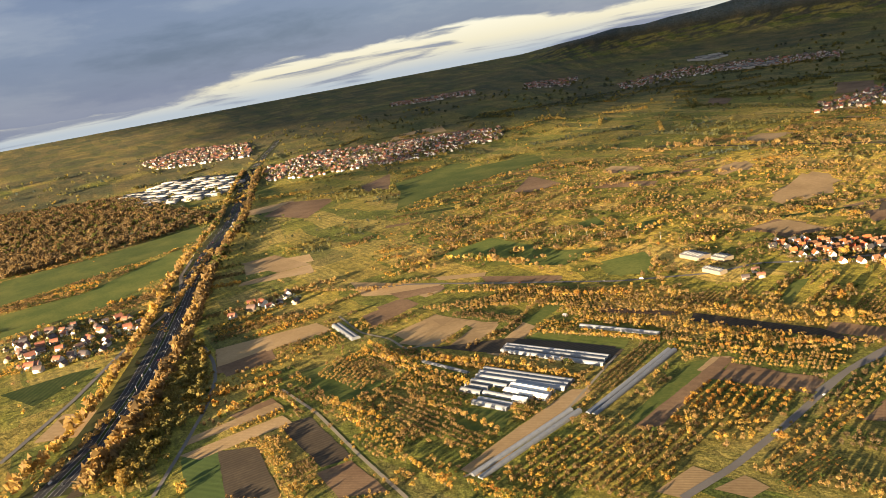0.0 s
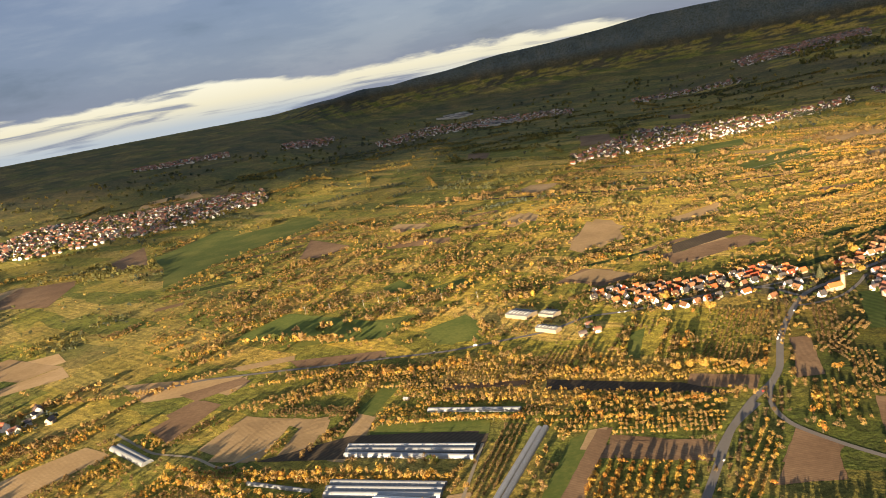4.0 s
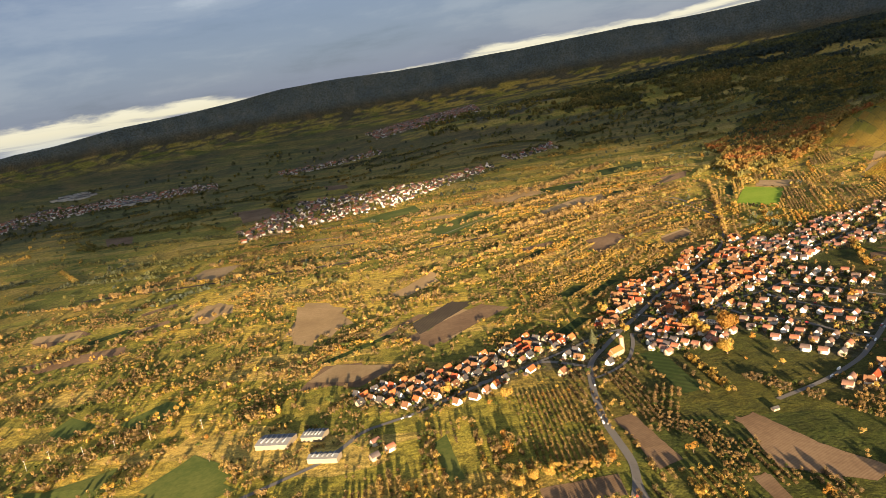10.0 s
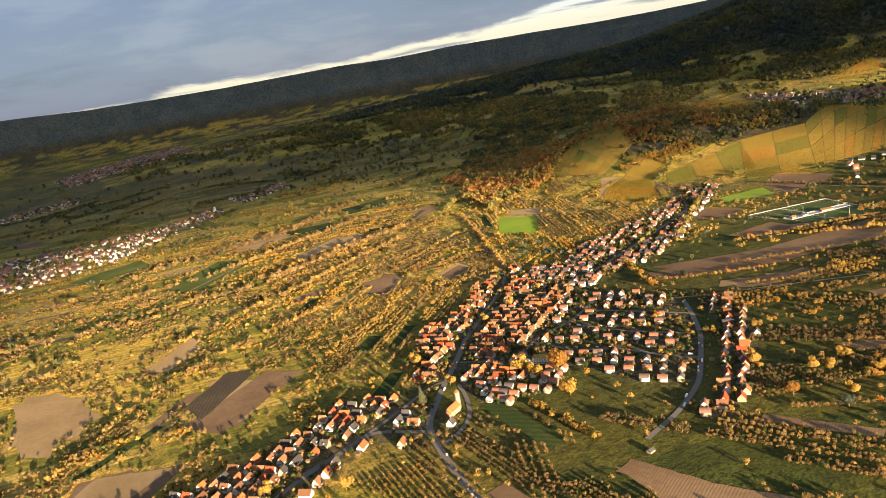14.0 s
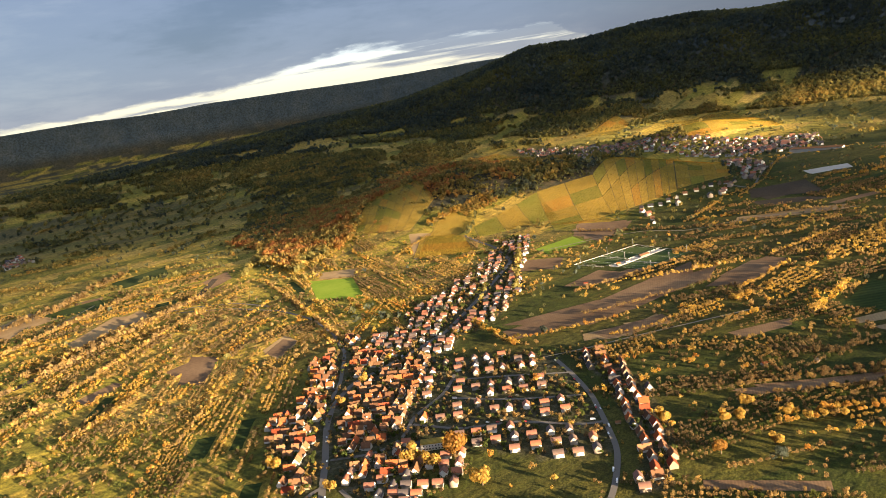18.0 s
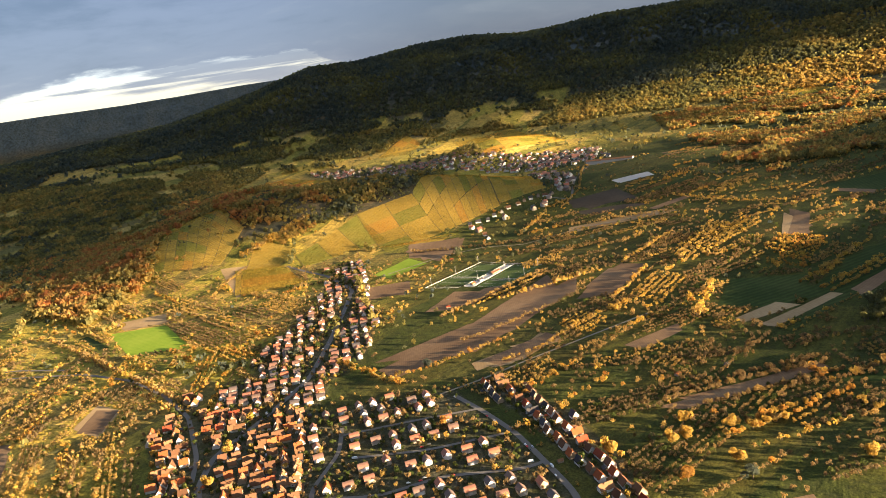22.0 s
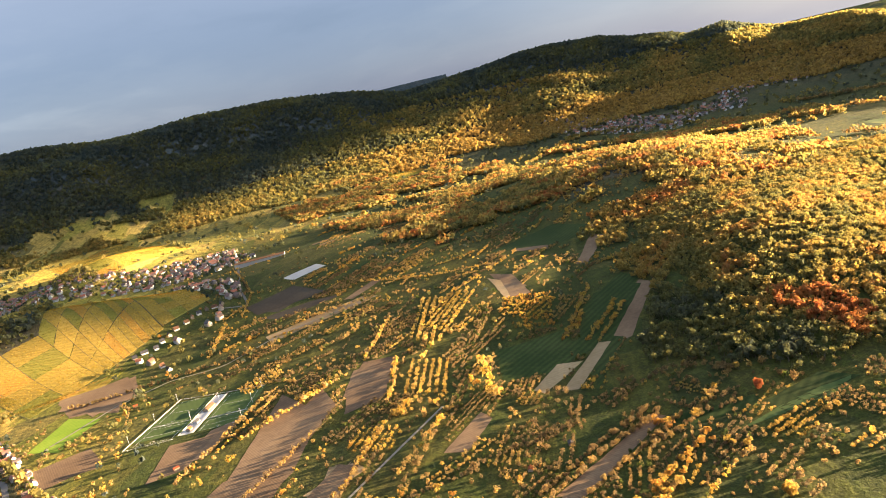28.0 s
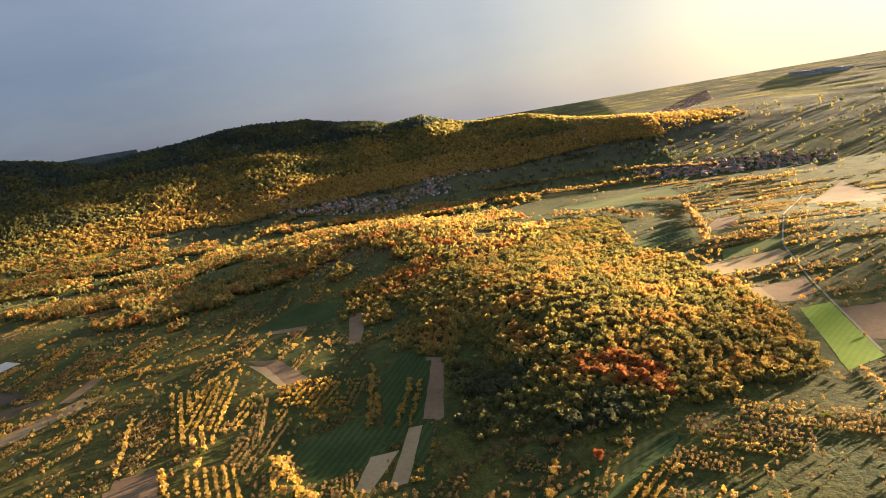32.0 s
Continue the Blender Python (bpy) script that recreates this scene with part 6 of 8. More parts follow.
tree_row((812, 668), (760, 698), 0.45, 2.2)
tree_row((919, 593), (850, 632), 0.6, 1.9)
tree_row((850, 632), (800, 662), 0.6, 1.9)
tree_row((918, 496), (987, 468), 0.62, 2.4)
tree_row((987, 468), (1061, 439), 0.62, 2.4)
tree_row((881, 464), (819, 479), 0.64, 2.4)
tree_row((819, 479), (780, 493), 0.64, 2.4)
tree_row((634, 515), (681, 478), 0.62, 2.8)
tree_row((681, 478), (721, 444), 0.62, 2.8)
tree_row((546, 426), (580, 371), 0.2, 2.2)
tree_row((580, 371), (605, 312), 0.2, 2.2)
tree_row((528, 398), (553, 352), 0.3, 2.2)
tree_row((553, 352), (581, 294), 0.3, 2.2)
tree_row((644, 311), (654, 273), 0.2, 2.0)
tree_row((654, 273), (650, 235), 0.2, 2.0)
tree_row((573, 287), (598, 252), 0.6, 2.8)
tree_row((598, 252), (614, 221), 0.6, 2.8)
tree_row((611, 220), (600, 191), 0.66, 3.4)
tree_row((537, 295), (516, 282), 0.7, 3.2)
tree_row((681, 320), (707, 283), 0.64, 2.2)
tree_row((624, 277), (652, 237), 0.3, 2.0)
tree_row((636, 363), (653, 321), 0.2, 2.0)
tree_row((1315, 641), (1426, 624), 0.55, 1.8)
tree_row((1426, 624), (1747, 663), 0.55, 1.8)
tree_row((1304, 442), (1217, 344), 0.6, 2.2)
tree_row((1217, 344), (1174, 261), 0.6, 2.2)
tree_row((1010, 394), (1077, 344), 0.6, 2.0)
tree_row((1077, 344), (1114, 290), 0.6, 2.0)
tree_row((592, 689), (616, 654), 0.76, 2.6)
tree_row((616, 654), (683, 593), 0.76, 2.6)
tree_row((622, 585), (647, 553), 0.62, 2.4)
tree_row((647, 553), (703, 526), 0.62, 2.4)
tree_row((703, 526), (746, 496), 0.62, 2.4)
tree_row((596, 518), (609, 452), 0.15, 2.2)
tree_row((617, 434), (622, 357), 0.15, 2.4)
tree_row((536, 427), (570, 370), 0.25, 2.2)
tree_row((570, 370), (596, 303), 0.25, 2.2)
tree_row((491, 387), (517, 344), 0.78, 3.0)
tree_row((517, 344), (545, 294), 0.78, 3.0)
tree_row((480, 384), (505, 344), 0.7, 3.0)
tree_row((555, 335), (572, 281), 0.3, 2.2)
tree_row((572, 281), (570, 248), 0.3, 2.2)
tree_row((678, 643), (725, 603), 0.4, 2.2)
tree_row((725, 603), (768, 569), 0.4, 2.2)
tree_row((1093, 1200), (1160, 1170), 0.64, 4.0)
tree_row((1160, 1170), (1242, 1131), 0.64, 4.0)
tree_row((905, 1138), (968, 1161), 0.55, 2.2)
tree_row((968, 1161), (1058, 1169), 0.55, 2.2)
field("soil", (626, 609), (691, 554), (677, 539), (613, 585))
field("soil", (528, 431), (596, 305), (589, 304), (522, 425))
field("stubble", (-84, 910), (-63, 1076), (-29, 1050), (0, 922))
field("stubble", (-240, 1097), (-224, 1192), (-177, 1158), (-210, 1077))
field("soil", (57, 799), (134, 867), (181, 846), (94, 764))
field("dark", (68, 842), (128, 918), (158, 903), (96, 823))
field("soil", (-66, 739), (-36, 774), (37, 730), (-12, 690))
field("stubble", (382, 1649), (545, 1690), (531, 1598), (377, 1585))
field("stubble", (422, 1398), (573, 1442), (560, 1384), (423, 1338))
field("stubble", (64, 1014), (139, 1101), (148, 1073), (83, 1000))
field("stubble", (-291, 1449), (-268, 1527), (-190, 1510), (-225, 1390))
field("stubble", (-497, 1182), (-497, 1219), (-417, 1187), (-416, 1142))
field("meadow", (70, 1773), (223, 1803), (225, 1698), (109, 1684))
field("soil", (-612, 995), (-682, 1173), (-531, 1058), (-559, 986))
field("soil", (258, 441), (270, 442), (287, 359), (274, 340))
field("soil", (226, 368), (237, 365), (230, 318), (222, 322))
field("meadow", (-264, 740), (-220, 779), (-189, 754), (-232, 710))
field("meadow", (-340, 759), (-325, 794), (-286, 750), (-318, 729))
tree_row((-166, 840), (-133, 890), 0.3, 2.2)
tree_row((-133, 890), (-81, 948), 0.3, 2.2)
tree_row((-130, 761), (-34, 829), 0.5, 2.6)
tree_row((-34, 829), (14, 899), 0.5, 2.6)
tree_row((14, 899), (100, 953), 0.5, 2.6)
tree_row((100, 953), (191, 984), 0.5, 2.6)
tree_row((191, 984), (289, 1054), 0.5, 2.6)
tree_row((-208, 714), (-146, 788), 0.62, 2.6)
tree_row((-146, 788), (-93, 842), 0.62, 2.6)
tree_row((-390, 1410), (-431, 1348), 0.55, 3.0)
tree_row((-431, 1348), (-658, 1489), 0.55, 3.0)
tree_row((-719, 1229), (-608, 1249), 0.35, 3.0)
tree_row((-608, 1249), (-385, 1064), 0.35, 3.0)
tree_row((-385, 1064), (-281, 1075), 0.35, 3.0)
tree_row((-123, 671), (-44, 676), 0.5, 2.4)
tree_row((-116, 668), (-50, 648), 0.62, 2.2)
tree_row((-174, 619), (-128, 556), 0.62, 2.6)
tree_row((-391, 577), (-350, 603), 0.5, 3.4)
tree_row((-332, 614), (-280, 621), 0.5, 3.2)
tree_row((-309, 577), (-254, 587), 0.62, 3.0)
tree_row((-254, 587), (-208, 596), 0.62, 3.0)
tree_row((185, 888), (277, 879), 0.5, 2.4)
tree_row((277, 879), (366, 944), 0.5, 2.4)
tree_row((194, 1293), (305, 1297), 0.5, 3.0)
tree_row((305, 1297), (417, 1302), 0.5, 3.0)
tree_row((417, 1302), (520, 1281), 0.5, 3.0)
tree_row((-90, 1360), (46, 1364), 0.4, 3.0)
tree_row((46, 1364), (147, 1347), 0.4, 3.0)
tree_row((205, 1678), (364, 1644), 0.4, 3.2)
tree_row((364, 1644), (616, 1690), 0.4, 3.2)
tree_row((-107, 828), (-5, 834), 0.7, 2.4)
tree_row((-5, 834), (56, 793), 0.7, 2.4)
tree_row((492, 943), (548, 921), 0.55, 3.0)
tree_row((548, 921), (655, 1125), 0.55, 3.0)
tree_row((655, 1125), (752, 1318), 0.55, 3.0)
tree_row((40, 571), (30, 464), 0.6, 2.4)
tree_row((75, 554), (66, 448), 0.6, 2.4)
tree_row((-30, 441), (16, 426), 0.7, 2.4)
tree_row((16, 426), (42, 424), 0.7, 2.4)
tree_row((86, 449), (155, 427), 0.6, 2.4)
tree_row((-342, 263), (-261, 233), 0.66, 2.8)
tree_row((-261, 233), (-165, 208), 0.66, 2.8)
tree_row((-270, 138), (-202, 128), 0.66, 3.0)
tree_row((-187, 167), (-133, 157), 0.5, 2.2)
tree_row((-133, 157), (-87, 145), 0.5, 2.2)
tree_row((-250, 252), (-182, 245), 0.66, 2.4)
tree_row((-182, 245), (-80, 249), 0.66, 2.4)
tree_row((-359, 426), (-250, 456), 0.66, 2.4)
tree_row((-229, 444), (-119, 462), 0.7, 2.6)
tree_row((-323, 387), (-237, 406), 0.5, 2.2)
tree_row((-199, 414), (-83, 412), 0.5, 2.2)
tree_row((-83, 412), (-31, 432), 0.5, 2.2)
tree_row((-142, 377), (-37, 392), 0.6, 2.2)
tree_row((-173, 336), (-39, 345), 0.66, 2.2)
tree_row((-22, 378), (83, 363), 0.72, 2.4)
tree_row((83, 363), (133, 380), 0.72, 2.4)
tree_row((-9, 348), (82, 332), 0.72, 2.4)
tree_row((-216, 280), (-204, 346), 0.4, 2.2)
tree_row((-204, 346), (-216, 420), 0.4, 2.2)
tree_row((-524, 521), (-437, 567), 0.55, 4.0)
tree_row((-437, 567), (-321, 556), 0.55, 4.0)
tree_row((-639, 395), (-479, 420), 0.4, 2.6)
tree_row((-479, 420), (-415, 481), 0.4, 2.6)
tree_row((-610, 243), (-518, 313), 0.4, 2.6)
tree_row((-518, 313), (-489, 400), 0.4, 2.6)
tree_row((-399, 78), (-423, 118), 0.5, 2.6)
tree_row((-423, 118), (-368, 147), 0.5, 2.6)
tree_row((-358, 139), (-293, 117), 0.5, 2.6)
orchard([(23, 229), (28, 274), (105, 274), (95, 236)], 0.76, 0.84, 2.2)
orchard([(-339, 182), (-352, 224), (-258, 197), (-264, 166)], 0.3, 0.6, 1.8)
field("stubble", (-307, 274), (-312, 349), (-262, 351), (-265, 274))
field("stubble", (-243, 281), (-246, 349), (-224, 351), (-223, 291))
field("stubble", (-191, 295), (-199, 362), (-183, 355), (-178, 304))
field("soil", (6, 187), (26, 324), (37, 325), (23, 183))
field("soil", (-538, 197), (-494, 243), (-428, 201), (-469, 150))
field("soil", (-360, 87), (-345, 128), (-318, 116), (-335, 84))
field("soil", (146, 246), (166, 320), (189, 302), (187, 254))
field("stubble", (-910, 515), (-876, 569), (-729, 526), (-759, 479))
field("soil", (-1259, 849), (-1355, 1015), (-1188, 1037), (-1068, 825))
field("dark", (-258, 274), (-188, 318), (-62, 319), (-60, 286))
field("soil", (40, 303), (106, 306), (110, 284), (31, 279))
# flat dark strip painting the shade along the trees; no hollow is cut
ribbon("stream", [(-490, 1444), (-281, 1375), (-110, 1335), (110, 1262), (290, 1262), (541, 1360), (650, 1385), (760, 1480)], 13, 0.28, M_DARK, "flat strip coloured dark as the shade along a tree-lined stream", "stream")
hedge([(-490, 1424), (-281, 1355), (-110, 1315), (110, 1242), (290, 1242), (541, 1340), (650, 1366)], 0.4, 5.0)
hedge([(-300, 1392), (-110, 1352), (110, 1280), (290, 1280), (500, 1360)], 0.5, 3.4)
hedge([(23, 1534), (217, 1600), (511, 1640), (741, 1787)], 0.35, 5.5)
hedge([(-760, 1180), (-560, 1260), (-300, 1500), (-80, 1600)], 0.4, 4.5)
hedge([(-640, 900), (-420, 1010), (-220, 1090), (20, 1130)], 0.45, 3.6)
hedge([(120, 1080), (300, 1150), (480, 1240), (600, 1290)], 0.5, 3.6)
hedge([(-20, 900), (150, 985), (330, 1040)], 0.5, 3.2)
hedge([(60, 1440), (260, 1420), (460, 1500), (640, 1560)], 0.45, 4.0)
field("crop", (981, 885), (1070, 860), (1032, 814), (952, 844))
far_village([(1637, -1260), (1778, -1529), (1404, -1707), (1223, -1385), (1412, -1281)], 0.35)
field("meadow", (1585, -822), (1402, -1068), (1269, -935), (1407, -770))
field("meadow", (1012, -392), (986, -526), (912, -443), (968, -375))
field("stubble", (789, -282), (736, -383), (721, -344), (764, -257))
field("soil", (680, -242), (666, -291), (625, -234), (640, -196))
field("stubble", (703, -209), (681, -242), (641, -195), (658, -173))
field("soil", (923, -470), (972, -597), (919, -595), (889, -498))
field("meadow", (833, -377), (776, -457), (759, -418), (799, -325))
hedge([(1455, -667), (1332, -721), (1164, -633)], 0.3, 6)
hedge([(1342, -875), (1219, -861)], 0.3, 6)
hedge([(1208, -847), (875, -406)], 0.35, 6)
hedge([(1899, -1023), (1700, -1158), (1609, -1303)], 0.5, 6)
hedge([(1075, -718), (994, -816)], 0.5, 5)
hedge([(855, -412), (795, -462)], 0.4, 4.5)
hedge([(741, -222), (693, -331)], 0.5, 4)
hedge([(2218, -1155), (1937, -1432), (1524, -1456)], 0.4, 7)
hedge([(1233, -1001), (1214, -1110), (1110, -1165)], 0.6, 6)
field("stubble", (-544, 200), (-470, 302), (-424, 287), (-488, 164))
field("soil", (-486, 165), (-467, 217), (-427, 195), (-449, 148))
field("stubble", (-362, 44), (-332, 123), (-313, 117), (-351, 32))
field("stubble", (-340, 19), (-303, 105), (-281, 98), (-315, 21))
field("dark", (-309, 37), (-279, 56), (-191, 10), (-237, -7))
field("lawn", (-335, 17), (-314, 40), (-237, -7), (-271, -20))
field("dark", (-288, 89), (-272, 112), (-178, 73), (-193, 52))
field("soil", (-191, 45), (-177, 69), (-116, 47), (-147, 27))
field("meadow", (-366, 181), (-342, 216), (-249, 187), (-259, 136))
field("stubble", (-333, 295), (-322, 360), (-294, 356), (-290, 279))
field("stubble", (-282, 274), (-290, 352), (-262, 349), (-256, 276))
field("stubble", (-240, 280), (-250, 351), (-228, 356), (-212, 276))
field("stubble", (-190, 276), (-189, 355), (-178, 349), (-174, 274))
field("dark", (-187, 319), (-62, 314), (-62, 290), (-182, 294))
field("meadow", (-169, 339), (-67, 343), (-62, 319), (-166, 318))
field("meadow", (-152, 169), (-96, 176), (-85, 146), (-123, 137))
field("stubble", (-84, 88), (-69, 228), (-51, 233), (-64, 85))
field("soil", (25, 323), (37, 321), (23, 206), (7, 182))
field("meadow", (-4, 197), (6, 308), (24, 322), (9, 187))
field("soil", (37, 314), (111, 301), (109, 275), (37, 279))
field("stubble", (52, 114), (63, 150), (84, 146), (70, 113))
field("stubble", (83, 129), (96, 151), (113, 144), (106, 128))
field("stubble", (-554, 448), (-391, 460), (-382, 424), (-482, 398))
field("soil", (-421, 335), (-401, 399), (-370, 388), (-375, 306))
field("soil", (-444, 414), (-388, 456), (-369, 443), (-410, 398))
field("stubble", (-531, -25), (-570, 22), (-528, 48), (-482, 9))
field("grass", (-732, 21), (-697, 95), (-671, 119), (-638, 21))
field("meadow", (-1163, 189), (-1112, 316), (-971, 275), (-1010, 129))
field("meadow", (-1112, 316), (-1221, 589), (-1051, 491), (-971, 275))
field("meadow", (-1505, 322), (-1436, 490), (-1224, 432), (-1233, 217))
field("meadow", (-1436, 490), (-1439, 779), (-1238, 674), (-1224, 432))
field("soil", (-350, 496), (-239, 515), (-235, 493), (-328, 476))
field("stubble", (-892, 509), (-789, 579), (-739, 543), (-823, 460))
field("stubble", (-790, 428), (-727, 525), (-677, 487), (-777, 408))
field("stubble", (-1435, 920), (-1360, 1037), (-1261, 942), (-1362, 855))
field("soil", (-1242, 1186), (-1278, 1348), (-1076, 1122), (-1112, 1063))
field("meadow", (-1112, 1162), (-1111, 1440), (-1010, 1414), (-945, 1037))
field("stubble", (-2108, 2287), (-1988, 2489), (-1758, 2242), (-1992, 2122))
field("soil", (-497, 1184), (-428, 1205), (-396, 1158), (-458, 1130))
field("stubble", (-243, 1128), (-205, 1194), (-178, 1153), (-218, 1100))
field("stubble", (-84, 922), (-59, 1069), (-4, 1000), (-55, 901))
field("meadow", (-391, 539), (-371, 599), (-240, 631), (-253, 555))
field("meadow", (-206, 560), (-168, 598), (-126, 534), (-176, 523))
field("meadow", (-487, 571), (-448, 669), (-229, 593), (-341, 556))
field("meadow", (-210, 573), (-170, 621), (-126, 569), (-158, 521))
field("stubble", (-422, 484), (-353, 514), (-345, 499), (-405, 473))
field("soil", (-323, 492), (-234, 514), (-228, 498), (-310, 477))
field("stubble", (-407, 420), (-385, 460), (-370, 435), (-378, 410))
field("soil", (-424, 365), (-411, 400), (-379, 391), (-385, 341))
field("stubble", (-270, 345), (-265, 355), (-222, 347), (-230, 323))
field("stubble", (-315, 344), (-292, 356), (-264, 353), (-286, 329))
field("stubble", (-240, 324), (-240, 354), (-223, 349), (-215, 321))
field("stubble", (-186, 317), (-187, 355), (-179, 354), (-172, 315))
field("meadow", (-202, 362), (-199, 430), (-180, 421), (-182, 355))
field("meadow", (-173, 325), (-76, 337), (-69, 326), (-167, 315))
field("dark", (-169, 320), (-71, 323), (-69, 302), (-176, 314))
field("soil", (-137, 419), (-47, 421), (-48, 410), (-129, 405))
field("dark", (-32, 420), (86, 402), (135, 378), (-30, 399))
field("soil", (94, 420), (150, 412), (145, 385), (92, 397))
field("soil", (184, 487), (196, 490), (198, 409), (176, 403))
field("soil", (260, 438), (277, 445), (288, 381), (270, 337))
field("soil", (225, 366), (236, 368), (225, 286), (219, 290))
field("stubble", (233, 305), (246, 307), (240, 271), (229, 273))
field("soil", (165, 315), (194, 296), (178, 271), (152, 274))
field("stubble", (19, 321), (33, 327), (26, 290), (16, 291))
field("soil", (24, 299), (112, 297), (106, 280), (22, 288))
field("meadow", (36, 526), (50, 536), (49, 458), (36, 461))
field("soil", (-76, 720), (-45, 779), (-3, 763), (-4, 706))
field("stubble", (-82, 889), (-76, 1064), (-11, 1004), (-59, 865))
field("stubble", (60, 802), (113, 912), (168, 839), (103, 771))
field("meadow", (74, 867), (137, 916), (144, 897), (84, 820))
field("stubble", (-243, 1109), (-234, 1167), (-179, 1163), (-176, 1111))
field("soil", (-467, 1049), (-321, 1045), (-315, 1007), (-427, 997))
field("stubble", (62, 1023), (134, 1081), (140, 1039), (83, 994))
field("soil", (-291, 2439), (-166, 2383), (-130, 2136), (-256, 2305))
field("stubble", (392, 1665), (509, 1718), (506, 1657), (401, 1579))
field("stubble", (418, 1392), (537, 1463), (560, 1397), (438, 1344))
field("soil", (373, 1028), (447, 1105), (459, 1060), (390, 998))
field("meadow", (185, 1432), (321, 1552), (366, 1465), (210, 1339))
field("soil", (-684, 2427), (-583, 2358), (-548, 2171), (-628, 2220))
field("meadow", (-1063, 1160), (-992, 1345), (-835, 1069), (-844, 884))
field("meadow", (-992, 1345), (-856, 1484), (-760, 1379), (-835, 1069))
field("stubble", (-66, 741), (-32, 776), (25, 735), (-17, 709))
field("soil", (54, 813), (166, 880), (194, 841), (76, 761))
field("dark", (69, 862), (136, 921), (154, 888), (73, 814))
field("stubble", (-95, 923), (-61, 1061), (-39, 1046), (-67, 941))
field("stubble", (67, 1020), (137, 1087), (140, 1065), (85, 1002))
field("stubble", (-67, 951), (-42, 977), (-9, 937), (-34, 883))
field("soil", (295, 1122), (352, 1131), (353, 1112), (297, 1094))
field("soil", (397, 1090), (454, 1090), (443, 1062), (392, 1060))
field("stubble", (492, 1013), (545, 1030), (533, 988), (473, 961))
field("crop", (768, 1221), (795, 1138), (704, 1027), (680, 1105))
field("stubble", (814, 1253), (848, 1190), (807, 1137), (781, 1202))
field("stubble", (418, 1388), (578, 1447), (560, 1394), (408, 1335))
field("stubble", (408, 1634), (508, 1680), (496, 1631), (401, 1558))
field("grass", (690, 1750), (822, 1750), (771, 1657), (670, 1660))
field("grass", (503, 1666), (604, 1633), (578, 1561), (503, 1597))
field("soil", (734, 1488), (808, 1508), (772, 1441), (705, 1415))
field("soil", (23, 2733), (103, 2629), (100, 2503), (30, 2558))
field("soil", (-254, 2328), (-144, 2269), (-131, 2138), (-233, 2149))
field("stubble", (1050, 1219), (1075, 1122), (964, 1003), (907, 1091))
field("soil", (1071, 860), (1158, 893), (1183, 840), (1083, 779))
field("soil", (632, 731), (733, 654), (754, 576), (650, 622))
field("stubble", (610, 592), (693, 562), (678, 546), (616, 576))
field("soil", (262, 446), (306, 338), (287, 329), (247, 370))
field("soil", (180, 489), (198, 490), (198, 431), (182, 435))
field("soil", (483, 1000), (533, 1020), (532, 990), (481, 968))
field("stubble", (820, 1231), (852, 1182), (805, 1149), (795, 1219))
field("soil", (910, 869), (934, 806), (878, 783), (849, 840))
field("soil", (1141, 889), (1182, 805), (1081, 775), (1068, 849))
field("soil", (612, 718), (770, 620), (672, 624), (590, 690))
field("soil", (770, 620), (880, 551), (818, 541), (672, 624))
field("stubble", (608, 597), (692, 557), (676, 540), (626, 566))
field("soil", (828, 533), (898, 512), (897, 476), (844, 480))
field("concrete", (1477, 568), (1522, 498), (1485, 483), (1443, 547))
field("soil", (690, 626), (822, 560), (641, 641), (638, 682))
field("soil", (822, 560), (804, 560), (706, 593), (641, 641))
field("stubble", (621, 619), (689, 543), (641, 569), (602, 607))
field("soil", (845, 527), (920, 496), (830, 478), (793, 535))
field("soil", (799, 701), (870, 672), (877, 638), (806, 670))
field("soil", (1090, 271), (1070, 255), (961, 269), (969, 293))
field("soil", (755, 250), (865, 164), (852, 160), (742, 246))
field("stubble", (688, 348), (759, 275), (751, 266), (680, 334))
field("soil", (525, 432), (592, 320), (586, 308), (522, 412))
field("grass", (856, 247), (928, 158), (888, 157), (779, 256))
field("soil", (1051, 160), (1150, 98), (1143, 84), (1048, 141))
field("grass", (822, 367), (820, 279), (724, 321), (745, 384))
field("grass", (1255, 235), (1290, 97), (1202, 55), (1171, 130))
field("dark", (1327, 622), (1390, 565), (1340, 513), (1282, 586))
field("soil", (1111, 882), (1180, 873), (1145, 801), (1036, 794))
field("soil", (880, 858), (920, 827), (901, 792), (863, 824))
field("grass", (875, 172), (835, 246), (663, 325), (852, 164))
field("soil", (760, 258), (860, 167), (838, 167), (742, 248))
field("grass", (587, 306), (570, 234), (558, 235), (562, 295))
field("grass", (558, 235), (566, 179), (543, 160), (532, 234))
field("crop", (614, -170), (596, -205), (488, -72), (500, -23))
field("soil", (580, -189), (546, -226), (504, -115), (516, -109))
field("soil", (698, -232), (662, -276), (621, -204), (641, -179))
field("soil", (897, -774), (971, -1100), (799, -889), (763, -795))
field("grass", (1543, -787), (1488, -975), (1216, -832), (1335, -736))
field("stubble", (815, -292), (752, -396), (725, -375), (769, -260))
field("grass", (1032, -438), (982, -521), (908, -423), (980, -400))
field("stubble", (1090, 286), (1006, 264), (967, 271), (973, 300))
field("lawn", (907, 760), (1003, 715), (985, 672), (890, 700))
field("lawn", (880, 688), (978, 656), (960, 612), (866, 640))
sports_ground((889, 765), (1010, 716), (959, 612), (864, 638))
lone_tree("orange", 11, (349, 597))
lone_tree("gold", 9, (330, 627))
lone_tree("gold", 8, (328, 607))
lone_tree("gold", 9, (322, 553))
lone_tree("gold", 6, (271, 664))
lone_tree("gold", 6, (450, 791))
lone_tree("gold", 6, (398, 777))
lone_tree("cypress", 6, (230, 650))
lone_tree("gold", 7, (277, 738))
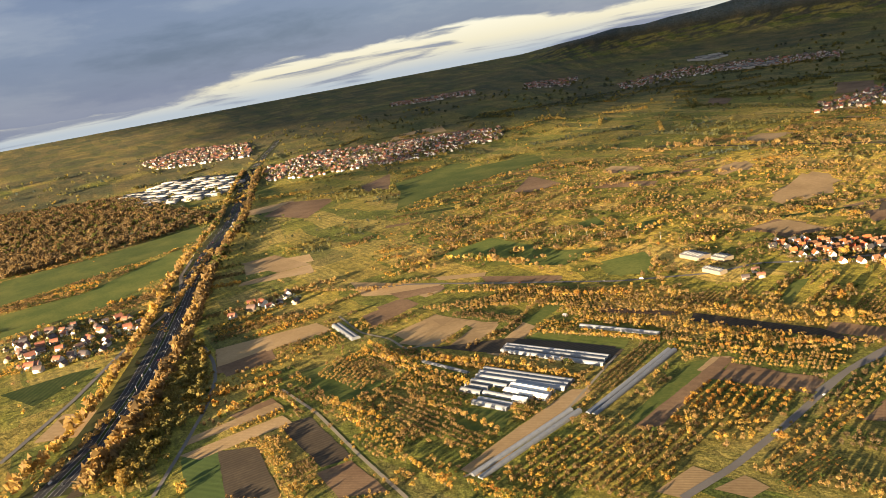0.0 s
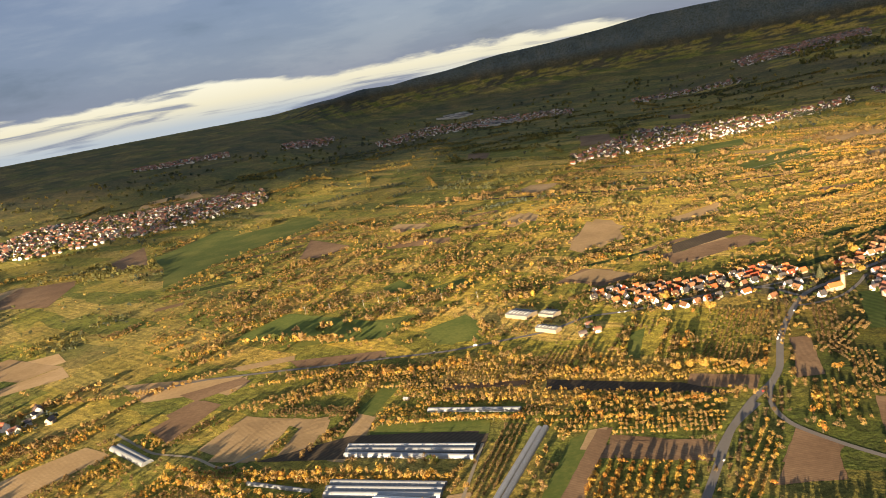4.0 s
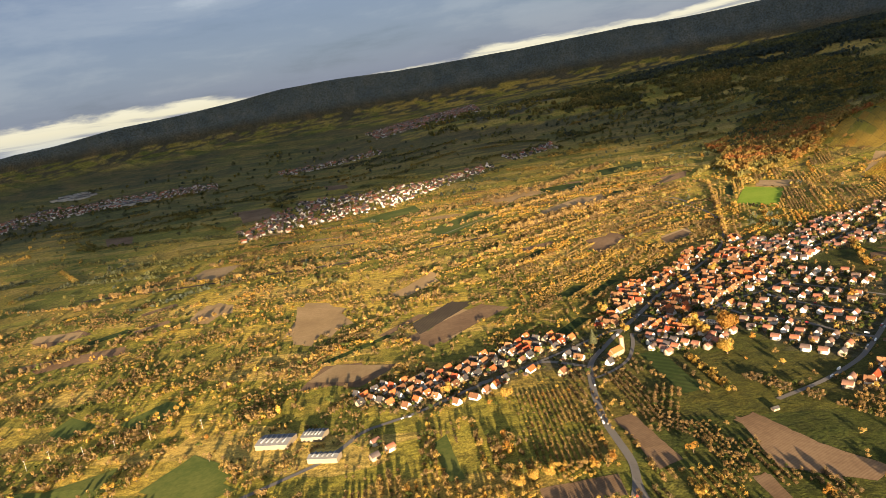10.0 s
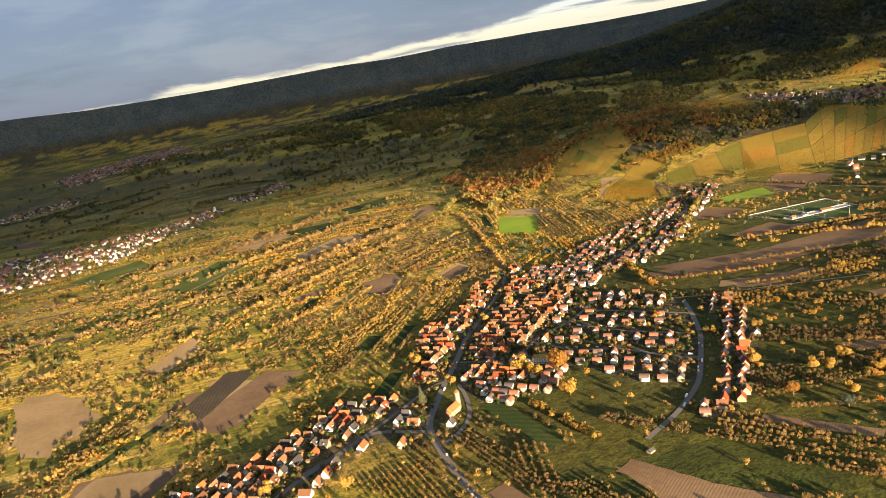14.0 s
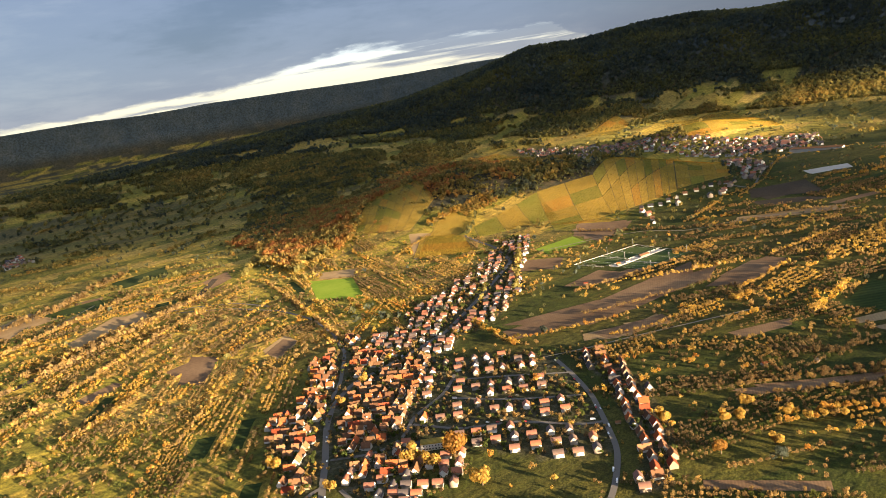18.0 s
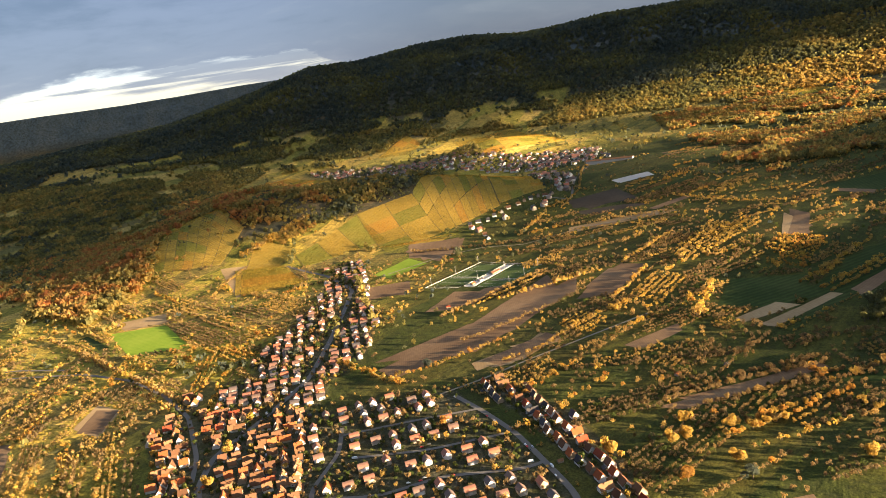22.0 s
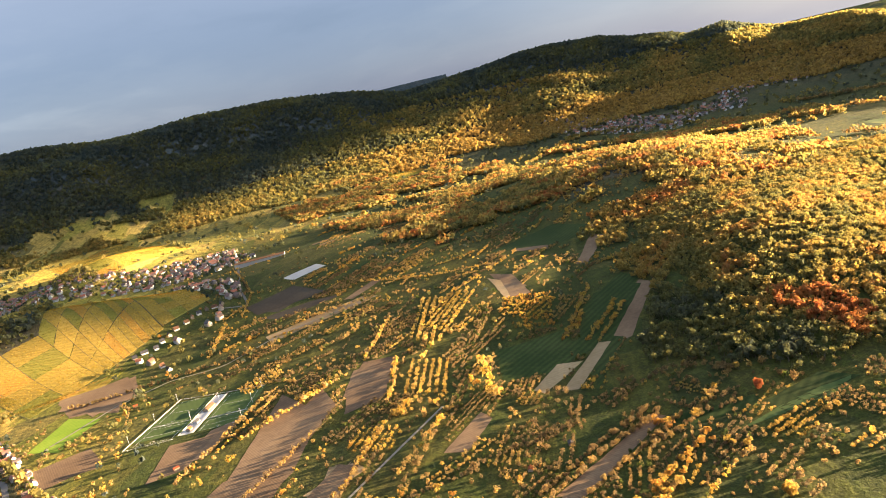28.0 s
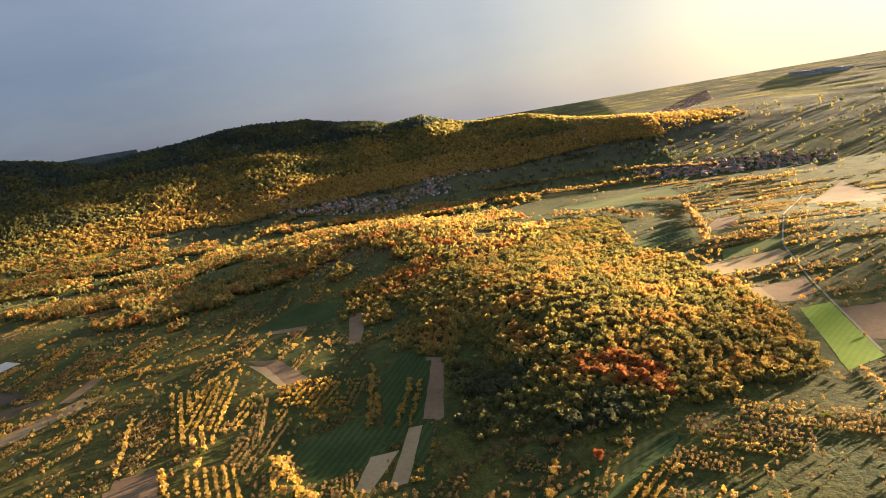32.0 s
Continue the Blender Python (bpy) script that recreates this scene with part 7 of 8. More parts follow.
lone_tree("red", 5, (574, 228))
lone_tree("gold", 6, (69, 620))
lone_tree("gold", 6, (114, 575))
lone_tree("gold", 5, (84, 428))
lone_tree("gold", 5, (95, 431))
lone_tree("gold", 5, (107, 430))
lone_tree("gold", 6, (470, 422))
lone_tree("gold", 6, (476, 411))
lone_tree("gold", 7, (453, 465))
lone_tree("orange", 6, (422, 410))
lone_tree("gold", 6, (448, 379))
lone_tree("gold", 7, (330, 624))
lone_tree("orange", 8, (353, 598))
lone_tree("gold", 6, (499, 414))
lone_tree("gold", 6, (494, 380))
lone_tree("gold", 6, (455, 296))
lone_tree("green", 6, (427, 370))
lone_tree("green", 5, (613, 663))
wood([(709, 117), (679, 79), (610, 77), (583, 110), (636, 136)], 0.84, 1.0)
wood([(1161, 16), (1187, -110), (1173, -340), (903, -337), (668, -190), (511, -15), (561, 111), (671, 157), (782, 146), (958, 94)], 0.34, 0.88)
wood([(1168, -315), (1356, -565), (1268, -646), (1001, -385), (994, -294)], 0.35, 0.85)
wood([(2843, 588), (3030, 391), (3068, 156), (3030, -129), (2594, -251), (1760, -5), (1778, 101), (1527, 245), (1534, 346), (2073, 398)], 0.4, 1.0)
wood([(2401, -260), (2720, -570), (2506, -846), (1993, -963), (1663, -672), (1433, -243), (1569, -116)], 0.4, 1.0)
wood([(2225, 14), (2362, -236), (1615, -230), (1766, -772), (1321, -537), (1182, -349), (1195, -117), (1315, 14), (1472, 135), (1404, 282), (1728, 306)], 0.4, 1.0)
wood([(2423, -458), (2038, -1072), (1783, -975), (1813, -455)], 0.4, 1.0)
wood([(895, 1506), (1195, 1732), (1610, 1940), (1873, 1923), (1548, 1418), (1772, 1400), (1258, 1196), (1240, 1277), (1201, 1377), (1117, 1389), (1025, 1356), (940, 1369), (869, 1402)], 0.6, 1.0)
wood([(1159, 1897), (1772, 2600), (2016, 2458), (2095, 2156), (2013, 1784), (1610, 1940), (1257, 1795), (982, 1614)], 0.1, 0.8)
wood([(1008, 1764), (1294, 2002), (1448, 1856), (1698, 1867), (1267, 1284), (1196, 1286), (1147, 1439), (1073, 1460), (916, 1481)], 0.55, 1.0)
wood([(1063, 1673), (1359, 1693), (1564, 1528), (2026, 1487), (1420, 1022), (1229, 1162), (1051, 1336), (853, 1368)], 0.42, 0.95)
wood([(1324, 1094), (1974, 1281), (2021, 1115), (1439, 923), (1272, 1062), (1193, 1128)], 0.0, 0.75)
wood([(1051, 1336), (1213, 1329), (1279, 1295), (1213, 1237), (1092, 1306), (1006, 1330)], 0.55, 1.0)
wood([(1114, 1190), (1242, 1128), (1223, 1104), (1092, 1163)], 0.5, 0.9)
bare_wood([(-3105, 854), (-2585, 1137), (-1486, 883), (-1382, 725), (-1499, 442), (-1505, 322)])
wood([(2840, 390), (2827, 92), (2494, -242), (1526, -105), (1464, 117), (2004, 248)], 0.3, 0.9)
wood([(-641, 197), (-651, 233), (-478, 109), (-324, -40), (-364, -55), (-487, 67)], 0.5, 0.8)
wood([(-623, 219), (-513, 174), (-441, 119), (-364, 18), (-308, -34), (-338, -27), (-463, 100)], 0.4, 0.7)
wood([(1632, 295), (2239, 62), (2189, -235), (1326, 21), (1449, 142), (1410, 275)], 0.3, 0.8)
wood([(863, 1497), (1423, 1907), (1735, 1904), (1321, 1267), (1146, 1274), (1002, 1341), (807, 1291)], 0.35, 0.95)
scrub([(-706, 780), (-471, 831), (-314, 920), (-187, 919), (-246, 745), (-388, 625), (-510, 573)], 0.05, 0.5)
scrub([(-655, 765), (-475, 966), (-251, 909), (-420, 676), (-577, 636)], 0.1, 0.5)
orchard([(-52, 81), (-40, 150), (66, 195), (37, 101)], 0.15, 0.75, 2.0)
orchard([(23, 229), (35, 274), (100, 274), (92, 221)], 0.68, 0.84, 1.6)
wood([(823, 174), (761, 133), (684, 138), (570, 123), (576, 181), (693, 266)], 0.17, 0.55)
wood([(1340, 95), (1168, 21), (1093, -49), (1178, -115), (1277, -150), (1420, -60), (1600, 60), (1560, 160)], 0.6, 1.0)
wood([(963, 146), (1037, 68), (957, 52), (801, 180)], 0.45, 0.85)
wood([(1250, 81), (1157, 17), (1058, 83), (1082, 127)], 0.4, 0.8)
orchard([(977, 302), (940, 251), (833, 289), (859, 330)], 0.76, 0.86, 2.6)
orchard([(1102, 380), (928, 438), (891, 405), (1029, 338)], 0.55, 0.7, 2.6)
tree_row((918, 208), (792, 298), 0.68, 2.4)
tree_row((836, 214), (770, 281), 0.72, 3.0)
tree_row((826, 208), (758, 274), 0.72, 2.6)
orchard([(-33, 340), (122, 351), (126, 316), (-1, 304)], 0.4, 0.75, 1.8)
orchard([(97, 159), (146, 343), (154, 284), (133, 198)], 0.45, 0.82, 1.8)
orchard([(-56, 217), (-54, 335), (-30, 331), (-32, 211)], 0.05, 0.4, 1.4)
orchard([(-260, 217), (-179, 230), (-162, 200), (-241, 194)], 0.5, 0.72, 1.8)
orchard([(-217, 168), (-91, 139), (-94, 107), (-187, 134)], 0.15, 0.5, 1.7)
orchard([(-344, 458), (-123, 476), (-29, 432), (-132, 379)], 0.2, 0.7, 1.9)
orchard([(111, 150), (128, 201), (148, 189), (128, 140)], 0.9, 1.0, 0.9)
orchard([(-300, 63), (-275, 79), (-216, 46), (-217, 22)], 0.4, 0.66, 1.7)
orchard([(-273, 141), (-251, 156), (-119, 81), (-142, 79)], 0.5, 0.74, 2.0)
orchard([(-232, 170), (-149, 163), (-111, 114), (-144, 122)], 0.3, 0.6, 1.7)
orchard([(-121, 394), (-36, 434), (133, 440), (140, 390), (-28, 366)], 0.4, 0.72, 1.9)
orchard([(26, 246), (104, 281), (89, 187), (42, 186)], 0.35, 0.75, 2.6)
orchard([(-24, 210), (-5, 305), (-77, 273), (-77, 193)], 0.3, 0.6, 2.6)
orchard([(-280, 141), (-156, 98), (-61, 68), (-75, 54), (-186, 97)], 0.5, 0.8, 3.0)
orchard([(-302, 59), (-283, 75), (-209, 40), (-221, 24)], 0.5, 0.8, 2.8)
orchard([(-263, 170), (-114, 104), (-90, 130), (-228, 181)], 0.3, 0.6, 2.4)
orchard([(172, 562), (152, 435), (104, 446), (112, 580)], 0.25, 0.6, 1.25)
orchard([(-348, 373), (-237, 458), (-225, 413), (-311, 363)], 0.3, 0.6, 2.6)
orchard([(-124, 387), (-47, 423), (124, 362), (116, 338), (-26, 361)], 0.4, 0.75, 2.6)
orchard([(-25, 352), (124, 337), (112, 308), (-18, 319)], 0.35, 0.75, 2.6)
orchard([(-225, 456), (-60, 483), (-52, 463), (-212, 437)], 0.5, 0.8, 2.8)
orchard([(978, 302), (916, 261), (840, 305), (900, 329)], 0.3, 0.7, 2.4)
orchard([(773, 270), (836, 215), (807, 220), (749, 264)], 0.6, 0.8, 2.6)
orchard([(958, 426), (1063, 363), (1073, 313), (945, 385)], 0.5, 0.75, 2.6)
orchard([(533, 262), (537, 208), (514, 199), (505, 267)], 0.5, 0.7, 2.6)
tree_row((-325, 243), (-173, 197), 0.62, 3.2)
tree_row((-179, 259), (-76, 251), 0.68, 3.2)
tree_row((-263, 237), (-175, 253), 0.6, 3.0)
tree_row((-504, 469), (-424, 537), 0.65, 3.5)
tree_row((-447, 562), (-291, 546), 0.6, 5.0)
tree_row((-391, 589), (-349, 603), 0.6, 4.0)
tree_row((-170, 621), (-125, 561), 0.62, 3.0)
tree_row((-218, 438), (-122, 466), 0.66, 3.5)
tree_row((-237, 715), (-138, 787), 0.6, 3.5)
tree_row((-126, 673), (-36, 665), 0.62, 3.5)
tree_row((797, 388), (710, 403), 0.66, 5.0)
tree_row((1090, 1196), (1228, 1128), 0.62, 4.0)
tree_row((1094, 1199), (1241, 1134), 0.66, 4.5)
tree_row((808, 276), (839, 253), 0.7, 3.0)
tree_row((812, 638), (876, 540), 0.6, 3.0)
tree_row((1183, 603), (1204, 452), 0.5, 3.0)
tree_row((1158, 689), (1293, 667), 0.66, 3.0)
tree_row((1100, 861), (1118, 600), 0.35, 3.0)
tree_row((-420, -67), (-488, 36), 0.5, 4.5)
tree_row((-381, -52), (-501, 103), 0.55, 4.5)
tree_row((-1085, 578), (-770, 277), 0.4, 5)
tree_row((-1302, 823), (-799, 346), 0.4, 5)
tree_row((-2199, 1585), (-1369, 884), 0.4, 5)
tree_row((-654, 296), (-588, 445), 0.45, 4)
power_pole((-473, 659))
power_pole((-417, 661))
power_pole((-382, 668))
power_pole((-332, 673))
power_pole((-314, 684))
power_pole((-281, 676))
power_pole((-251, 674))
power_pole((-220, 680))
power_pole((-169, 676))
parcels([(-372, 344), (133, 440), (172, 157), (-83, 51)], 178)
parcels([(-676, 292), (-372, 344), (-83, 51), (-285, -25)], 70)
parcels([(-1257, 1407), (-134, 1233), (128, 668), (-57, 551), (-362, 532), (-530, 485)], 30)
parcels([(-113, 1052), (307, 1328), (495, 872), (399, 644), (193, 686), (-6, 765)], 40)
parcels([(-48, 579), (195, 571), (132, 277), (-42, 422)], 85)
parcels([(202, 603), (359, 549), (239, 264), (135, 276)], 85)
parcels([(-211, 1488), (249, 1354), (735, 1394), (561, 991), (222, 806), (11, 775), (-177, 815)], 20)
parcels([(263, 1902), (610, 1647), (848, 1571), (693, 1373), (236, 1310), (-206, 1394), (-230, 1848)], 150)
parcels([(215, 597), (386, 433), (472, 402), (312, 304), (169, 449)], 110)
parcels([(433, 1417), (661, 1086), (616, 880), (493, 900), (314, 874), (217, 992)], 25)
parcels([(623, 603), (1022, 321), (403, 301), (360, 444)], 150)
parcels([(667, 527), (724, 104), (429, 281), (546, 611)], 120)
parcels([(890, 703), (1017, 98), (736, 249), (672, 538)], 135)
parcels([(241, 600), (190, 566), (157, 473), (248, 380), (359, 453)], 60)
parcels([(787, 364), (640, 202), (547, 134), (425, 256), (558, 447)], 30)
parcels([(2141, 429), (1266, 44), (679, 277), (787, 443), (1002, 579)], 135)
parcels([(693, 265), (562, 118), (448, 32), (400, 159), (634, 328)], 20)
parcels([(1638, -1312), (931, -1235), (557, -255), (728, -231)], 45)
parcels([(-843, 646), (-354, 741), (47, 1064), (113, 583), (-176, 563)], 60)
parcels([(-1662, 383), (-1260, 674), (-873, 479), (-664, 211), (-779, 39)], 45)
parcels([(834, 1361), (992, 1279), (940, 1018), (713, 735), (596, 693), (529, 864), (599, 1130)], 60)
parcels([(966, 1123), (1085, 1096), (902, 871), (719, 765), (735, 844)], 110)
parcels([(-117, 611), (23, 672), (186, 828), (130, 930), (-107, 827), (-295, 738)], 30)
parcels([(-179, 479), (-41, 495), (54, 493), (36, 393)], 20)
parcels([(796, 595), (905, 334), (635, 296), (503, 300)], 140)
parcels([(1252, 694), (1363, 442), (905, 334), (821, 592)], 120)


def far_cover():
    """Woods and hedges of the far plain, and the forest on the hills."""
    rng = np.random.default_rng(5)
    r = np.r_[np.exp(rng.uniform(math.log(850), math.log(5200), 110000)), rng.uniform(2200, 4700, 130000)]
    a = np.radians(np.r_[rng.uniform(-165, 80, 110000), rng.uniform(-135, -20, 130000)])
    x, y = CX - r * np.sin(a), CY + r * np.cos(a)
    z = height(x, y)
    hilly = z > 38 + 14 * wave(x, y, 260, 1.7)
    clump = wave(x, y, 190, 4.2) + 0.5 * wave(x, y, 60, 0.9)
    bare = (z < 150) & (clump > 0.05) & ((x < 2250) | (y > 950))  # open slopes between the woods
    ok = free(x, y) & ((hilly & ~bare & (rng.random(len(x)) < 0.95)) | (~hilly & (clump > 0.72) & (rng.random(len(x)) < 0.45)) | (rng.random(len(x)) < 0.035))
    x, y, z, hilly = x[ok], y[ok], z[ok], hilly[ok]
    # high hills get the low tints that carry the haze colour
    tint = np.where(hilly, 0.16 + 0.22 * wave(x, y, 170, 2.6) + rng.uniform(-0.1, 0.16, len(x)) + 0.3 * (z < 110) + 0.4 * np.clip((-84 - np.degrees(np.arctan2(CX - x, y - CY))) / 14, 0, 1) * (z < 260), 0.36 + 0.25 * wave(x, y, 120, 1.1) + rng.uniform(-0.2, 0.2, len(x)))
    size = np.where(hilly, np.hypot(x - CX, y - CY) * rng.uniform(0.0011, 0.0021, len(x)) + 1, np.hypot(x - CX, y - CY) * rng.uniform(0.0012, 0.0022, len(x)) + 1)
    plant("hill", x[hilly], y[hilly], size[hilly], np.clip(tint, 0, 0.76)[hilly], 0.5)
    plant("far", x[~hilly], y[~hilly], size[~hilly], np.clip(tint, 0, 0.76)[~hilly], 0.7)
    # hedges along the parcels of the plain
    for _ in range(260):
        d, b = math.sqrt(random.uniform(900**2, 3300**2)), radians(random.uniform(-62, 75))
        hx, hy, n = CX - d * math.sin(b), CY + d * math.cos(b), random.randint(8, 40)
        turn = radians(random.choice((24, 30, 150, 114, 40)))
        t = np.arange(n) * 8.0
        px, py = hx + np.cos(turn) * t, hy + np.sin(turn) * t
        ok = free(px, py) & (height(px, py) < 40)
        if ok.any():
            plant("far", px[ok], py[ok], np.random.uniform(3, 5.5, ok.sum()), np.clip(random.uniform(0.2, 0.7) + np.random.uniform(-0.1, 0.1, ok.sum()), 0, 0.85), 0.7)


def scatter_near():
    """Fruit trees and bushes standing loose over the rest of the near farmland."""
    rng = np.random.default_rng(8)
    x, y = rng.uniform(-1250, 1900, 90000), rng.uniform(-700, 2100, 90000)
    thick = 0.5 + 0.5 * wave(x, y, 75, 1.9) + 0.25 * wave(x, y, 24, 0.3)
    ok = free(x, y) & (height(x, y) < 60) & (rng.random(len(x)) < np.clip(thick, 0.1, 1) ** 2 * 0.20)
    x, y = x[ok], y[ok]
    # the green meadows carry more
    mx, my = np.r_[rng.uniform(380, 1500, 24000), rng.uniform(330, 1150, 22000)], np.r_[rng.uniform(-420, 700, 24000), rng.uniform(760, 1400, 22000)]
    thick = 0.5 + 0.6 * wave(mx, my, 60, 0.8) + 0.3 * wave(mx, my, 22, 2.3)
    ok = free(mx, my) & (rng.random(len(mx)) < np.clip(thick, 0.1, 1) ** 2 * 0.36)
    x, y = np.r_[x, mx[ok]], np.r_[y, my[ok]]
    for _ in range(110):
        bx, by, n, turn = random.uniform(420, 1450), random.uniform(-380, 650), random.randint(6, 26), radians(random.choice((135, 130, 142, 48, 100)))
        t = np.arange(n) * 3.4
        hx, hy = bx + np.cos(turn) * t + rng.uniform(-1, 1, n), by + np.sin(turn) * t + rng.uniform(-1, 1, n)
        ok = free(hx, hy)
        x, y = np.r_[x, hx[ok]], np.r_[y, hy[ok]]
    base = np.clip(0.38 + 0.3 * wave(x, y, 130, 2.4) + rng.uniform(-0.2, 0.2, len(x)), 0, 0.86)
    # here and there a broad tree in full yellow
    broad = (rng.random(len(x)) < 0.09) & (wave(x, y, 90, 3.7) > -0.2)
    plant("orchard", x, y, rng.uniform(1.0, 2.5, len(x)) * np.where(broad, 1.55, 1.0), np.where(broad, rng.uniform(0.6, 0.82, len(x)), base), 0.75)


def near_orchard_things(rows):
    """The fruit trees nearest the way as trees of their own; returns the rest."""
    x, y = rows[:, 0], rows[:, 1]
    near = np.flatnonzero((np.hypot(x - 230, y - 470) < 130) | (np.hypot(x - 520, y - 330) < 110))[:290]
    kinds = []
    for n, (tint, label) in enumerate(((0.2, "bare-looking grey-gold fruit tree in an orchard row"), (0.45, "pale golden fruit tree in an orchard row"), (0.62, "yellow fruit tree in an orchard row"), (0.78, "orange fruit tree in an orchard row"))):
        for seed in range(2):
            kinds.append((tint, tree_thing("fruit_tree", label, 40 + n * 3 + seed, M_ORCHARD, tint, "round", 240, 0.2)))
            tagged(kinds[-1][1], group="fruit trees of the orchards")
    used = set()
    for i in near:
        px, py, r, tint, _ = rows[i]
        n = min(range(8), key=lambda k: (abs(kinds[k][0] - tint), (k + i) % 2))
        m = stand(px, py, (i * 77) % 360) @ Matrix.Diagonal((r, r, r * 1.05, 1))
        made = kinds[n][1] if n not in used else copy_thing(kinds[n][1], m)
        made.matrix_basis = m
        used.add(n)
    for n in range(8):
        if n not in used:
            for o in (*kinds[n][1].children_recursive, kinds[n][1]):
                bpy.data.objects.remove(o)
    return np.delete(rows, near, 0)


def grow_all():
    rows = np.concatenate(TREES["orchard"])
    # the orchards of the plain have open patches, and more dull brown and olive trees
    rng = np.random.default_rng(21)
    plain = (rows[:, 1] > 480) & (rows[:, 0] < 330) & (rows[:, 0] - 0.2 * rows[:, 1] < 60)
    gap = plain & (wave(rows[:, 0], rows[:, 1], 36, 1.2) + 0.5 * wave(rows[:, 0], rows[:, 1], 14, 2.9) < 0.0) & (rng.random(len(rows)) < 0.8)
    dull = plain & (rng.random(len(rows)) < 0.4)
    rows[:, 3] = np.where(dull, np.where(rng.random(len(rows)) < 0.35, 0.93, rows[:, 3] * 0.5), rows[:, 3])
    rows = near_orchard_things(rows[~gap])
    near = (np.hypot(rows[:, 0] - 350, rows[:, 1] - 380) < 520) | (np.hypot(rows[:, 0] + 60, rows[:, 1] - 330) < 330)
    for name, box, tris, size in (("fruit_trees", near, 58, 0.31), ("orchard_trees", ~near, 16, 0.58)):
        grow(name, rows[box], tris, "round", size, M_ORCHARD, "rows of golden, orange and bare autumn fruit trees", "orchard")
    grow("garden_trees", np.concatenate(TREES["garden"]), 40, "round", 0.37, M_ORCHARD, "small autumn trees and shrubs in the gardens", "garden trees")
    rows = np.concatenate(TREES["wood"])
    dark = rows[:, 3] < 0.16
    grow("forest", rows[~dark], 72, "round", 0.31, M_WOOD, "mixed autumn forest of yellow, orange and green crowns", "forest")
    grow("conifer_wood", rows[dark], 40, "cone", 0.36, M_WOOD, "dark green conifers standing in the wood", "forest")
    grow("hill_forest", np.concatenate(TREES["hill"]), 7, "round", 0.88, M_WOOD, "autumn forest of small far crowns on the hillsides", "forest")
    grow("far_woods", np.concatenate(TREES["far"]), 13, "round", 0.66, M_WOOD, "distant hedges, copses and hillside forest in autumn", "forest")


def grow_vines():
    rows = np.concatenate(VINES)
    x, y, tint = rows.T
    px, py, pz, k = floor_at(x, y)
    rng = np.random.default_rng(3)
    tri = rng.normal(0, 0.75, (len(x), 2, 3, 3)) * (1, 1, 0.8)
    tri[..., 2] += 0.9
    v = tri * k[:, None, None, None] + np.stack([px, py, pz], -1)[:, None, None]
    v = v.reshape(-1, 3)
    me = mesh_of("vine_rows", v, np.arange(len(v)).reshape(-1, 3), M_VINELEAF)
    me.attributes.new("tint", "FLOAT", "POINT").data.foreach_set("value", np.repeat(np.clip(tint, 0, 1), 6).astype(np.float32))
    tagged(new("vine_rows", me), "rows of golden and green autumn vines on the slopes", "vines", kind="stuff")


MAST = []


def catenary_mast(x, y, turn):
    """A lattice-grey railway mast with an arm reaching over the track."""
    if not MAST:
        mast = tagged(new("catenary_mast"), "slim grey railway mast with an arm over the track", "mast", "masts along the railway")
        part("post", boxes_mesh("post", [(-0.14, 0.14, -0.14, 0.14, -1, 7.2)], M_METAL), mast)
        arm = part("arm", boxes_mesh("arm", [(-0.06, 0.06, -0.1, 3.4, 5.6, 5.75), (-0.04, 0.04, -0.1, 2.6, 6.6, 6.7)], M_METAL), mast)
        part("insulator", boxes_mesh("insulator", [(-0.08, 0.08, 2.9, 3.1, 5.2, 5.6)], M_WHITE), arm)
        mast.matrix_basis = stand(x, y, turn)
        MAST.append(mast)
    else:
        copy_thing(MAST[0], stand(x, y, turn))


def railway_masts():
    q = smooth_line([(-1294, 745), (-1065, 520), (-879, 372), (-743, 270), (-619, 172), (-507, 78), (-419, -8)], 4.0)
    d = np.gradient(q, axis=0)
    for i in range(0, len(q), 9):
        n = np.hypot(*d[i])
        for side in (-8, 8):
            catenary_mast(q[i, 0] - d[i, 1] / n * side, q[i, 1] + d[i, 0] / n * side, math.degrees(math.atan2(d[i, 1], d[i, 0])) + (180 if side > 0 else 0))


